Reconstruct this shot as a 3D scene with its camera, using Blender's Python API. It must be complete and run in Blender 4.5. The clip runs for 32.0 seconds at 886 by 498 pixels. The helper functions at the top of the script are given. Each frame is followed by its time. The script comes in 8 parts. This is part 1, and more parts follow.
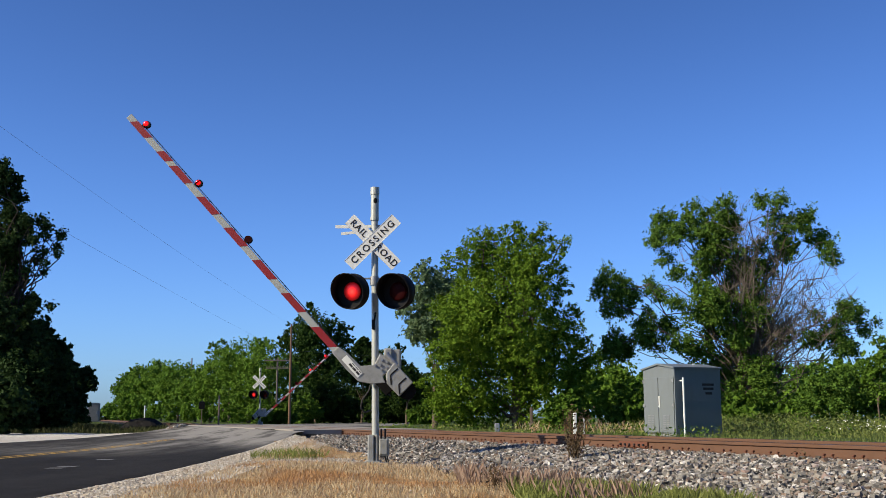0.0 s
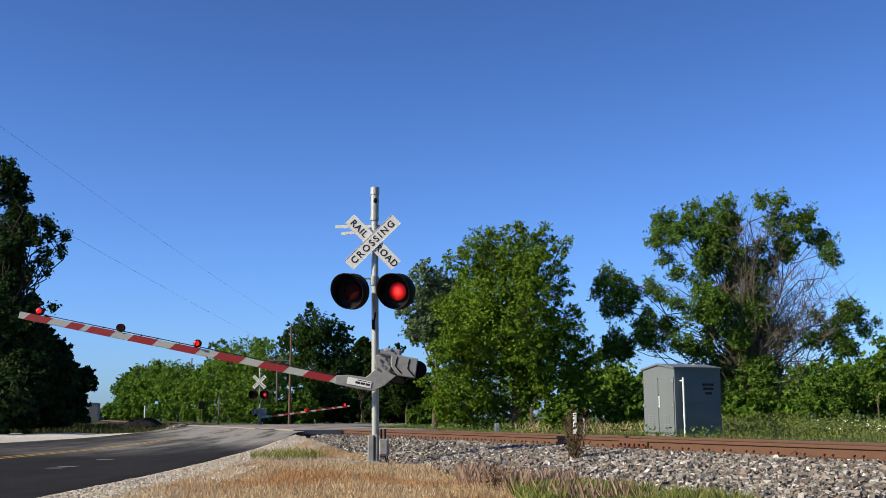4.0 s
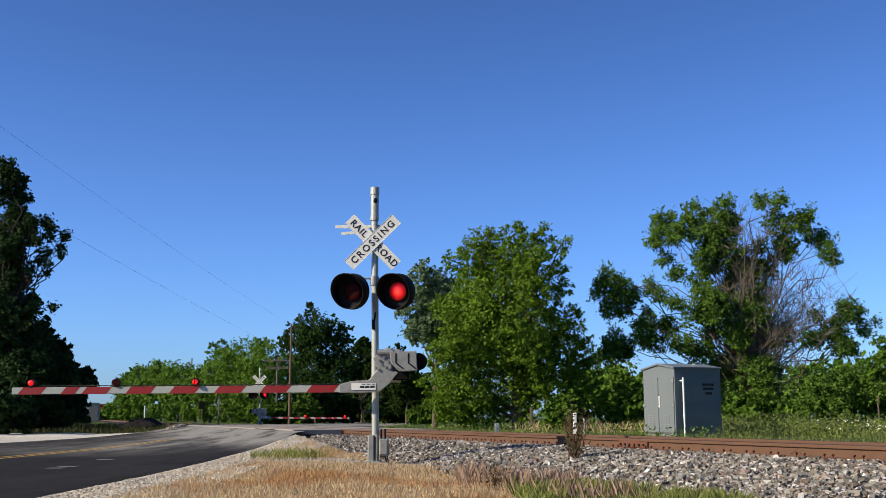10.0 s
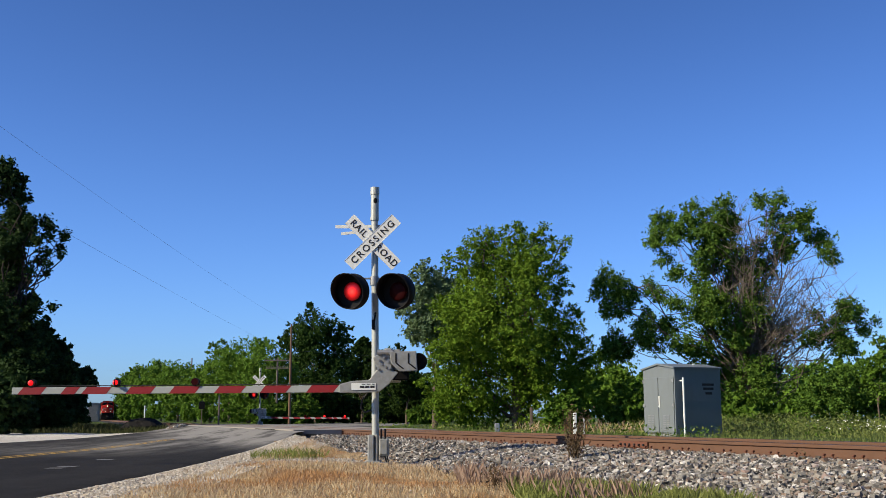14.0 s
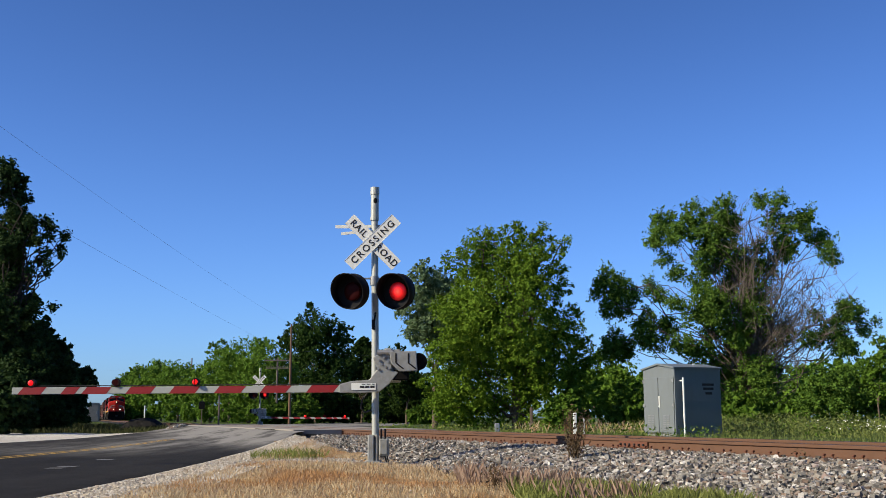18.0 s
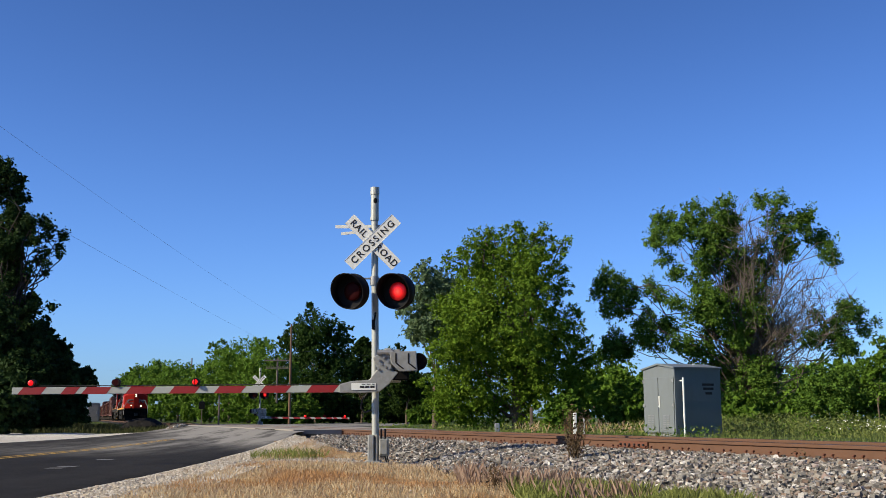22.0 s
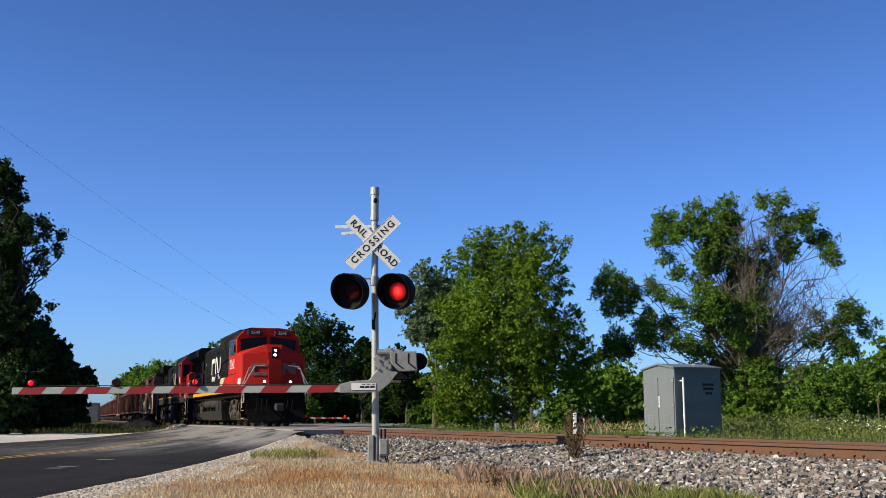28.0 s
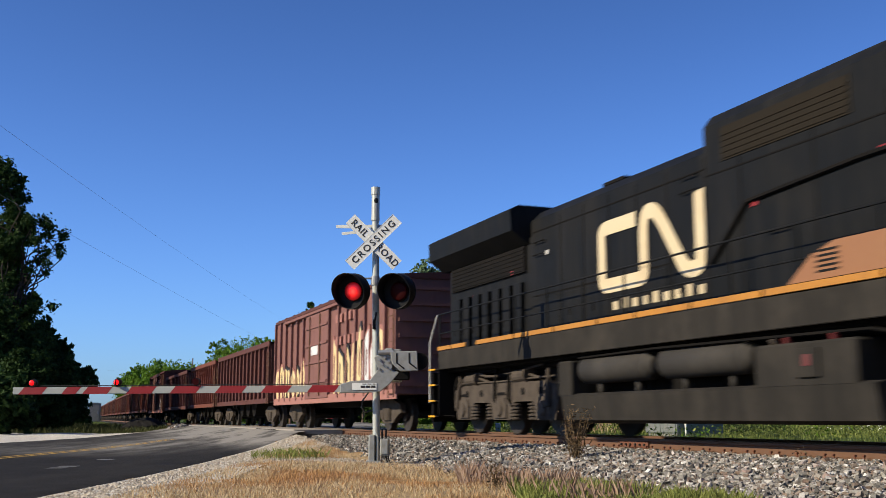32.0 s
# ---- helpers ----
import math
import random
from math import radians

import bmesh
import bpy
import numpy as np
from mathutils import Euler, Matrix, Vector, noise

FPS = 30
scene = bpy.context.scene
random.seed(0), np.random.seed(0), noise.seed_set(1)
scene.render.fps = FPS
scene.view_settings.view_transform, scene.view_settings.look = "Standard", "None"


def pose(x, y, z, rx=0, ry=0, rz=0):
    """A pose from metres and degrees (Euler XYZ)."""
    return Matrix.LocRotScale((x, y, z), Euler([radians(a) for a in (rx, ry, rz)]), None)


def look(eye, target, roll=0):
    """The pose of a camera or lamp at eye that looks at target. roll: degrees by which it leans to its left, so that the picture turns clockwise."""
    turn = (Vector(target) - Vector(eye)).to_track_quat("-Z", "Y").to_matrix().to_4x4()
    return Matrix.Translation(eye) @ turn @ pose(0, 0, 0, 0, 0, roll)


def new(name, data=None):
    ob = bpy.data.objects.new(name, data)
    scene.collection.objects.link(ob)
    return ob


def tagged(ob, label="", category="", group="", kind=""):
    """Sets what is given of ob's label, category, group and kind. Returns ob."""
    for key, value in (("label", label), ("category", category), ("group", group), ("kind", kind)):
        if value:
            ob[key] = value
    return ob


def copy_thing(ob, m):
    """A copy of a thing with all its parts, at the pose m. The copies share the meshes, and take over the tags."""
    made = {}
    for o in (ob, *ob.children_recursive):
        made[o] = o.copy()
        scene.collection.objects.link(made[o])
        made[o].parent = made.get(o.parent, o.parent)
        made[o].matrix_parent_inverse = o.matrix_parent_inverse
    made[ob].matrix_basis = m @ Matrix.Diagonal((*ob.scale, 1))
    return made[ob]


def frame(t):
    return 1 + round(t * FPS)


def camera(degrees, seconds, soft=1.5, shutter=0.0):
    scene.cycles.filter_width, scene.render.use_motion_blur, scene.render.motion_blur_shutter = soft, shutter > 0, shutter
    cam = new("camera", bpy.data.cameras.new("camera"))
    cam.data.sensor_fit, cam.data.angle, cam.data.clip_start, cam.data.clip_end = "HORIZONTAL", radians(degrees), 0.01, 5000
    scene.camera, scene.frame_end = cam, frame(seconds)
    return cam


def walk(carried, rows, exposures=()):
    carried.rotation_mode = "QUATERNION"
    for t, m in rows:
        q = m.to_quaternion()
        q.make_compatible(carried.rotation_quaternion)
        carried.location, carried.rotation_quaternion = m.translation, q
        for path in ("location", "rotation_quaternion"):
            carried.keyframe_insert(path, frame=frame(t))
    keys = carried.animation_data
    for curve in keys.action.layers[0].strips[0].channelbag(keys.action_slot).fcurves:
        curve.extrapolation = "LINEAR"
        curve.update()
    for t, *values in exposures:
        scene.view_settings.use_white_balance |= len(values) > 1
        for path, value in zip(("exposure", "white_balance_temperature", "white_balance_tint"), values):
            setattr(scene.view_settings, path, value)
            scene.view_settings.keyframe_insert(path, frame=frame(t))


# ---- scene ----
cam = camera(45.93, 32.0, soft=0.8, shutter=0.3)
EYE = (0.0, 0.0, 1.35)
walk(cam, [(0, pose(*EYE, 99.196, 0, 0)), (31.4, pose(*EYE, 99.196, 0, 0)), (31.8, pose(*EYE, 99.19, 0, 0.045)), (32, pose(*EYE, 99.19, 0, 0.045))])

# ---- daylight: low afternoon sun from behind, on the road's side ----
SUN_AZ, SUN_EL = 22.0, 31.0  # the light travels along (cos az, sin az) in plan
world = bpy.data.worlds.new("sky")
scene.world = world
world.use_nodes = True
wn, wl = world.node_tree.nodes, world.node_tree.links
sky = wn.new("ShaderNodeTexSky")
sky.sky_type, sky.sun_disc = "NISHITA", False
sky.sun_elevation, sky.sun_rotation = radians(SUN_EL), radians(270 - SUN_AZ)
sky.altitude, sky.air_density, sky.dust_density, sky.ozone_density = 200, 1.0, 0.8, 3.0
rich = wn.new("ShaderNodeHueSaturation")
rich.inputs["Saturation"].default_value = 1.0
tone = wn.new("ShaderNodeMix")
tone.data_type, tone.blend_type = "RGBA", "MULTIPLY"
tone.inputs["Factor"].default_value = 1.0
tone.inputs[7].default_value = (0.66, 1.0, 1.68, 1)
wl.new(sky.outputs[0], rich.inputs["Color"])
wl.new(rich.outputs[0], tone.inputs[6])
# the air whitens towards the horizon
place = wn.new("ShaderNodeTexCoord")
split = wn.new("ShaderNodeSeparateXYZ")
air = wn.new("ShaderNodeMapRange")
air.interpolation_type = "SMOOTHSTEP"
for key, value in (("From Min", 0.0), ("From Max", 0.5), ("To Min", 1.42), ("To Max", 0.92)):
    air.inputs[key].default_value = value
haze = wn.new("ShaderNodeVectorMath")
haze.operation = "SCALE"
wl.new(place.outputs["Generated"], split.inputs[0])
wl.new(split.outputs["Z"], air.inputs["Value"])
wl.new(tone.outputs[2], haze.inputs[0])
wl.new(air.outputs[0], haze.inputs["Scale"])
wl.new(haze.outputs[0], wn["Background"].inputs[0])
wn["Background"].inputs[1].default_value = 0.0573
sun = new("sun", bpy.data.lights.new("sun", "SUN"))
sun.data.energy, sun.data.angle, sun.data.color = 5.2, radians(0.53), (1.0, 0.87, 0.66)
_e = radians(SUN_EL)
_d = Vector((math.cos(radians(SUN_AZ)) * math.cos(_e), math.sin(radians(SUN_AZ)) * math.cos(_e), -math.sin(_e)))
sun.matrix_world = look((-30, -20, 30), Vector((-30, -20, 30)) + _d)
scene.view_settings.exposure = 0.5

# ---- materials ----
MATS = {}
TONE = 0.72  # one scale for all base colours


class Nodes:
    """A small hand for building node trees."""

    def __init__(self, name):
        self.co = None
        self.m = bpy.data.materials.new(name)
        self.m.use_nodes = True
        self.t = self.m.node_tree
        self.b = self.t.nodes["Principled BSDF"]
        self.out = self.t.nodes["Material Output"]

    def n(self, kind, **inputs):
        node = self.t.nodes.new(kind)
        for key, value in inputs.items():
            self.put(node.inputs[key.replace("_", " ")], value)
        return node

    def put(self, socket, value):
        if hasattr(value, "node"):
            self.t.links.new(value, socket)
        else:
            socket.default_value = value

    def noise(self, scale, detail=4.0, rough=0.6, coord=None):
        k = self.n("ShaderNodeTexNoise", Scale=scale, Detail=detail, Roughness=rough)
        self.put(k.inputs["Vector"], coord if coord is not None else self.coord())
        return k.outputs["Fac"]

    def coord(self, kind="Object"):
        if self.co is None:
            self.co = self.n("ShaderNodeTexCoord")
        return self.co.outputs[kind]

    def ramp(self, fac, stops):
        r = self.n("ShaderNodeValToRGB", Fac=fac)
        e = r.color_ramp.elements
        while len(e) < len(stops):
            e.new(0.5)
        for el, (at, col) in zip(e, stops):
            el.position = at
            el.color = (*col, 1) if len(col) == 3 else col
        return r.outputs["Color"]

    def mix(self, fac, a, b, blend="MIX"):
        k = self.n("ShaderNodeMix")
        k.data_type, k.blend_type = "RGBA", blend
        self.put(k.inputs["Factor"], fac)
        for i, v in ((6, a), (7, b)):
            if isinstance(v, tuple) and len(v) == 3:
                v = (*v, 1)
            self.put(k.inputs[i], v)
        return k.outputs[2]

    def math(self, op, a, b=0.0):
        k = self.n("ShaderNodeMath")
        k.operation = op
        self.put(k.inputs[0], a)
        self.put(k.inputs[1], b)
        return k.outputs[0]

    def bump(self, height, strength=0.3, distance=0.02):
        k = self.n("ShaderNodeBump", Height=height, Strength=strength, Distance=distance)
        self.put(self.b.inputs["Normal"], k.outputs["Normal"])

    def done(self, color, rough=0.7, metal=0.0, spec=0.5):
        self.put(self.b.inputs["Base Color"], self.mix(1.0, color, (TONE, TONE, TONE), "MULTIPLY"))
        self.put(self.b.inputs["Roughness"], rough)
        self.put(self.b.inputs["Metallic"], metal)
        self.put(self.b.inputs["Specular IOR Level"], spec)
        MATS[self.m.name] = self.m
        return self.m


def paint(name, col, rough=0.5, metal=0.0, wear=0.25, grain=3.0, dirt=(0.12, 0.10, 0.08), spec=0.4, streaks=0.0):
    """A worn coat: blotches of dirt and fine grain over one colour."""
    k = Nodes(name)
    big, fine = k.noise(grain, 5, 0.65), k.noise(grain * 14, 3, 0.6)
    dark = tuple(c * 0.72 for c in col)
    c = k.mix(k.math("MULTIPLY", fine, 0.5), col, dark)
    c = k.mix(k.math("MULTIPLY", k.ramp(big, [(0.45, (0, 0, 0)), (0.8, (1, 1, 1))]), wear), c, dirt)
    if streaks:
        mp = k.n("ShaderNodeMapping", Vector=k.coord(), Scale=(3.0, 3.0, 0.25))
        c = k.mix(k.math("MULTIPLY", k.ramp(k.noise(1.6, 4, 0.7, mp.outputs["Vector"]), [(0.48, (0, 0, 0)), (0.72, (1, 1, 1))]), streaks), c, dirt)
    r = k.math("ADD", k.math("MULTIPLY", big, 0.25), rough - 0.1)
    k.bump(fine, 0.12, 0.01)
    return k.done(c, r, metal, spec)


def foliage(name, dark, light, dry=None):
    """Leaves: each one its own shade, some light passing through."""
    k = Nodes(name)
    geo = k.n("ShaderNodeNewGeometry")
    rnd = geo.outputs["Random Per Island"]
    big = k.noise(0.35, 3, 0.6)
    c = k.mix(rnd, dark, light)
    c = k.mix(k.math("MULTIPLY", k.ramp(big, [(0.35, (0, 0, 0)), (0.7, (1, 1, 1))]), 0.55), c, tuple(0.5 * (a + b) * 1.15 for a, b in zip(dark, light)))
    if dry:
        c = k.mix(k.math("MULTIPLY", k.ramp(k.noise(0.45, 3, 0.6), [(0.52, (0, 0, 0)), (0.62, (1, 1, 1))]), 0.7), c, (0.50, 0.24, 0.08))
        c = k.mix(k.ramp(rnd, [(0.86, (0, 0, 0)), (0.9, (1, 1, 1))]), c, dry)
    c = k.mix(1.0, c, (TONE, TONE, TONE), "MULTIPLY")
    m = k.done(c, 0.7, 0.0, 0.08)
    k.put(k.b.inputs["Base Color"], c)
    tl = k.n("ShaderNodeBsdfTranslucent", Color=c)
    ms = k.n("ShaderNodeMixShader", Fac=0.24)
    k.t.links.new(k.b.outputs[0], ms.inputs[1])
    k.t.links.new(tl.outputs[0], ms.inputs[2])
    k.t.links.new(ms.outputs[0], k.out.inputs["Surface"])
    return m


def glow(name, col, strength):
    k = Nodes(name)
    k.b.inputs["Emission Color"].default_value = (*col, 1)
    k.b.inputs["Emission Strength"].default_value = strength * 0.71
    return k.done(col, 0.3)


def stones(name, cols, scale=0.0):
    """Loose stones: every one its own grey, grit on each."""
    k = Nodes(name)
    geo = k.n("ShaderNodeNewGeometry")
    c = k.ramp(geo.outputs["Random Per Island"], [(i / (len(cols) - 1), x) for i, x in enumerate(cols)])
    g = k.noise(60, 3, 0.7)
    c = k.mix(k.math("MULTIPLY", g, 0.6), c, tuple(0.45 * x for x in cols[0]))
    k.bump(g, 0.4, 0.01)
    return k.done(c, 0.9, 0, 0.2)


def make_materials():
    # ground: dry grass near, green growth in patches
    k = Nodes("earth")
    big, mid, fine = k.noise(0.09, 4), k.noise(0.7, 5, 0.7), k.noise(14, 5, 0.75)
    at = k.n("ShaderNodeAttribute")
    at.attribute_name = "dry"
    dryc = k.mix(fine, (0.66, 0.50, 0.28), (0.34, 0.23, 0.11))
    dryc = k.mix(k.ramp(mid, [(0.45, (0, 0, 0)), (0.7, (1, 1, 1))]), dryc, (0.36, 0.28, 0.16))
    dryc = k.mix(k.math("MULTIPLY", k.ramp(k.noise(0.45, 3, 0.6), [(0.52, (0, 0, 0)), (0.62, (1, 1, 1))]), 0.7), dryc, (0.42, 0.19, 0.055))
    grn = k.mix(fine, (0.10, 0.15, 0.03), (0.035, 0.06, 0.012))
    grn = k.mix(k.ramp(mid, [(0.5, (0, 0, 0)), (0.75, (1, 1, 1))]), grn, (0.16, 0.15, 0.06))
    c = k.mix(at.outputs["Fac"], grn, dryc)
    k.bump(fine, 0.7, 0.06)
    k.done(c, 0.95, 0, 0.1)
    # gravel
    k = Nodes("gravel")
    v = k.n("ShaderNodeTexVoronoi", Scale=26.0)
    k.put(v.inputs["Vector"], k.coord())
    mid = k.noise(0.8, 4)
    c = k.mix(v.outputs["Color"], (0.58, 0.545, 0.46), (0.94, 0.90, 0.80))
    c = k.mix(k.math("MULTIPLY", mid, 0.35), c, (0.42, 0.35, 0.25))
    k.bump(v.outputs["Distance"], 0.8, 0.03)
    k.done(c, 0.95, 0, 0.15)
    # fines coloured near black for the shade in gaps between loose stones
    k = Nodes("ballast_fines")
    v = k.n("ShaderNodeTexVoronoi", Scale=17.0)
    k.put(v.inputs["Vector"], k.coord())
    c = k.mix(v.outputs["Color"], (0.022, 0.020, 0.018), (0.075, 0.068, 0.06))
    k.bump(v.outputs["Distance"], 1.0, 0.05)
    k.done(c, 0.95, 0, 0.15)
    # asphalt with dust and worn wheel tracks
    k = Nodes("asphalt")
    big, mid, fine = k.noise(0.35, 5, 0.6), k.noise(2.5, 5, 0.7), k.noise(70, 4, 0.7)
    mp = k.n("ShaderNodeMapping", Vector=k.coord(), Scale=(1.0, 0.22, 1.0))
    streak = k.noise(0.9, 6, 0.72, mp.outputs["Vector"])
    at = k.n("ShaderNodeAttribute")
    at.attribute_name = "dust"
    c = k.mix(fine, (0.010, 0.010, 0.0105), (0.028, 0.027, 0.026))
    c = k.mix(k.math("MULTIPLY", k.ramp(mid, [(0.5, (0, 0, 0)), (0.8, (1, 1, 1))]), 0.35), c, (0.065, 0.06, 0.055))
    f = k.math("MULTIPLY", k.ramp(streak, [(0.40, (0.16, 0.16, 0.16)), (0.70, (1, 1, 1))]), at.outputs["Fac"])
    f = k.math("MINIMUM", f, 1.0)
    c = k.mix(f, c, (0.30, 0.29, 0.265))
    k.bump(fine, 0.35, 0.01)
    k.done(c, 0.95, 0, 0.06)
    k = Nodes("crossing_concrete")
    mid, fine = k.noise(1.5, 5, 0.7), k.noise(40, 4, 0.7)
    c = k.mix(mid, (0.30, 0.275, 0.235), (0.46, 0.43, 0.38))
    c = k.mix(k.math("MULTIPLY", fine, 0.5), c, (0.20, 0.17, 0.14))
    k.bump(fine, 0.3, 0.01)
    k.done(c, 0.9, 0, 0.2)
    paint("yellow_paint", (0.62, 0.38, 0.06), 0.8, wear=0.3, grain=2.0, dirt=(0.07, 0.065, 0.06))
    paint("white_paint", (0.20, 0.20, 0.195), 0.8, wear=0.5, grain=4.0, dirt=(0.10, 0.10, 0.10))
    paint("rail_rust", (0.155, 0.076, 0.040), 0.8, wear=0.6, grain=2.5, dirt=(0.10, 0.055, 0.035))
    paint("rail_head", (0.17, 0.12, 0.10), 0.35, metal=0.6, wear=0.4, grain=3)
    paint("plate_rust", (0.17, 0.06, 0.03), 0.85, wear=0.5, grain=9.0)
    paint("tie_wood", (0.10, 0.075, 0.055), 0.9, wear=0.5, grain=6.0, dirt=(0.05, 0.04, 0.035))
    stones("ballast_stone", [(0.09, 0.085, 0.075), (0.29, 0.275, 0.24), (0.54, 0.51, 0.45), (0.34, 0.24, 0.175), (0.19, 0.18, 0.158), (0.44, 0.41, 0.36), (1.0, 0.96, 0.88)])
    stones("gravel_stone", [(0.46, 0.40, 0.30), (0.78, 0.70, 0.57), (0.58, 0.49, 0.37), (1.0, 0.94, 0.82)])
    stones("gravel_stone_one", [(0.32, 0.28, 0.22), (0.55, 0.50, 0.42)])
    k = Nodes("ballast_stone_one")
    oi = k.n("ShaderNodeObjectInfo")
    c = k.ramp(oi.outputs["Random"], [(0.0, (0.15, 0.13, 0.12)), (0.4, (0.30, 0.28, 0.26)), (0.7, (0.33, 0.24, 0.20)), (1.0, (0.58, 0.55, 0.51))])
    k.bump(k.noise(60, 3, 0.7), 0.4, 0.01)
    k.done(c, 0.9, 0, 0.2)
    paint("galvanized", (0.42, 0.43, 0.425), 0.45, metal=0.55, wear=0.3, grain=5.0, dirt=(0.25, 0.25, 0.25))
    paint("mast_paint", (0.56, 0.585, 0.53), 0.45, metal=0.3, wear=0.3, grain=5.0, dirt=(0.30, 0.29, 0.27))
    paint("cast_grey", (0.40, 0.41, 0.385), 0.5, metal=0.35, wear=0.75, grain=7.0, dirt=(0.20, 0.195, 0.18))
    paint("black_paint", (0.007, 0.007, 0.008), 0.5, wear=0.15, grain=6.0, dirt=(0.02, 0.018, 0.016), spec=0.2)
    paint("wire_grey", (0.26, 0.27, 0.28), 0.7, wear=0.2)
    paint("rubber", (0.02, 0.02, 0.02), 0.7, wear=0.2)
    paint("sign_white", (0.98, 1.0, 0.94), 0.45, wear=0.18, grain=3.0, dirt=(0.45, 0.46, 0.42))
    paint("sign_black", (0.02, 0.02, 0.022), 0.5, wear=0.1)
    paint("arm_white", (0.47, 0.50, 0.465), 0.5, wear=0.3, grain=2.0, dirt=(0.38, 0.37, 0.34))
    paint("arm_red", (0.33, 0.014, 0.018), 0.5, wear=0.3, grain=2.0, dirt=(0.2, 0.05, 0.05))
    glow("lamp_red", (1.0, 0.008, 0.010), 1.0)
    # signal lens: brightest a little off its middle, dimmer to the rim
    k = Nodes("lamp_lit")
    off = k.n("ShaderNodeVectorMath")
    off.operation = "SUBTRACT"
    k.put(off.inputs[0], k.coord())
    off.inputs[1].default_value = (0.010, 0.0, -0.004)
    span = k.n("ShaderNodeVectorMath")
    span.operation = "LENGTH"
    k.put(span.inputs[0], off.outputs[0])
    c = k.ramp(k.math("DIVIDE", span.outputs["Value"], 0.17), [(0.0, (1.0, 0.10, 0.06)), (0.30, (0.85, 0.025, 0.016)), (0.52, (0.34, 0.002, 0.003)), (0.75, (0.09, 0.0005, 0.001)), (1.0, (0.03, 0.0003, 0.0005))])
    k.put(k.b.inputs["Emission Color"], c)
    k.b.inputs["Emission Strength"].default_value = 1.6
    k.done((0.25, 0.004, 0.004), 0.35)
    paint("lens_dark", (0.034, 0.001, 0.0016), 0.5, wear=0.3, grain=9.0, dirt=(0.014, 0.002, 0.002), spec=0.08)
    glow("headlight_glow", (1.0, 0.76, 0.48), 14.0)
    paint("aluminium", (0.245, 0.275, 0.28), 0.38, metal=0.15, wear=0.4, grain=2.0, dirt=(0.19, 0.21, 0.205), streaks=0.35, spec=0.25)
    paint("tan_metal", (0.36, 0.33, 0.28), 0.6, wear=0.4, grain=2.0)
    paint("wood_pole", (0.20, 0.12, 0.07), 0.9, wear=0.4, grain=3.0)
    paint("wood_pole_grey", (0.16, 0.14, 0.12), 0.9, wear=0.4, grain=3.0)
    paint("bark", (0.16, 0.12, 0.085), 0.95, wear=0.4, grain=4.0)
    # bark of the roadside trees, with shade put into its colour
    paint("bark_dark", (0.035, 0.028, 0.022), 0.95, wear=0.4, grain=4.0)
    paint("bark_pale", (0.20, 0.165, 0.13), 0.95, wear=0.4, grain=4.0)
    foliage("leaves_maple", (0.070, 0.148, 0.010), (0.21, 0.335, 0.030))
    foliage("leaves_cottonwood", (0.056, 0.128, 0.017), (0.17, 0.29, 0.042))
    foliage("leaves_silver", (0.09, 0.16, 0.07), (0.23, 0.32, 0.165))
    # woodland leaves with the shade under the trees put into the colour
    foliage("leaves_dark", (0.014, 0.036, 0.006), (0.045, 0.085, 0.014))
    foliage("leaves_wood", (0.070, 0.158, 0.018), (0.22, 0.38, 0.048))
    foliage("leaves_oak", (0.022, 0.056, 0.010), (0.072, 0.135, 0.026))
    foliage("leaves_hedge", (0.055, 0.125, 0.016), (0.16, 0.28, 0.042))
    foliage("leaves_bush", (0.044, 0.105, 0.010), (0.14, 0.245, 0.028))
    foliage("grass_dry", (0.48, 0.35, 0.19), (0.84, 0.69, 0.46), (0.46, 0.25, 0.11))
    # roadside leaves near black: the shade over them is in this colour
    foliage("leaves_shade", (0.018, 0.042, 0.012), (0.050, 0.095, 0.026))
    foliage("grass_green", (0.055, 0.10, 0.014), (0.24, 0.31, 0.065))
    foliage("grass_meadow", (0.085, 0.12, 0.026), (0.27, 0.32, 0.10))
    foliage("grass_stalk", (0.27, 0.165, 0.115), (0.50, 0.37, 0.27))
    foliage("grass_tuft", (0.11, 0.14, 0.03), (0.34, 0.37, 0.11))
    # weeds under the left trees: their shade is mixed into this colour
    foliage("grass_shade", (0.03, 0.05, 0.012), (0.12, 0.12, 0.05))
    foliage("weed_light", (0.14, 0.19, 0.03), (0.36, 0.40, 0.12))
    foliage("weed_brown", (0.08, 0.055, 0.03), (0.20, 0.14, 0.08))
    # rolling stock
    paint("loco_red", (0.55, 0.019, 0.009), 0.55, wear=0.2, grain=1.2, dirt=(0.34, 0.035, 0.02), spec=0.15)
    paint("loco_red_old", (0.37, 0.018, 0.012), 0.6, spec=0.15, wear=0.35, grain=1.2, dirt=(0.22, 0.07, 0.05), streaks=0.45)
    paint("loco_black", (0.0062, 0.0072, 0.0078), 0.6, wear=0.4, grain=1.2, dirt=(0.024, 0.022, 0.019), spec=0.12, streaks=0.6)
    paint("loco_tan", (0.30, 0.14, 0.06), 0.7, wear=0.6, grain=1.1, dirt=(0.26, 0.11, 0.06), streaks=0.4)
    paint("nose_grey", (0.19, 0.12, 0.115), 0.6, wear=0.4, grain=2.0, dirt=(0.25, 0.05, 0.05))
    paint("grille_brown", (0.022, 0.018, 0.013), 0.9, wear=0.4, grain=3.0, dirt=(0.034, 0.028, 0.02), spec=0.1)
    paint("arm_red_dull", (0.14, 0.02, 0.022), 0.6, wear=0.3, grain=4.0)
    paint("reservoir_grey", (0.044, 0.041, 0.037), 0.75, wear=0.7, grain=1.8, dirt=(0.085, 0.076, 0.064), spec=0.15, streaks=0.3)
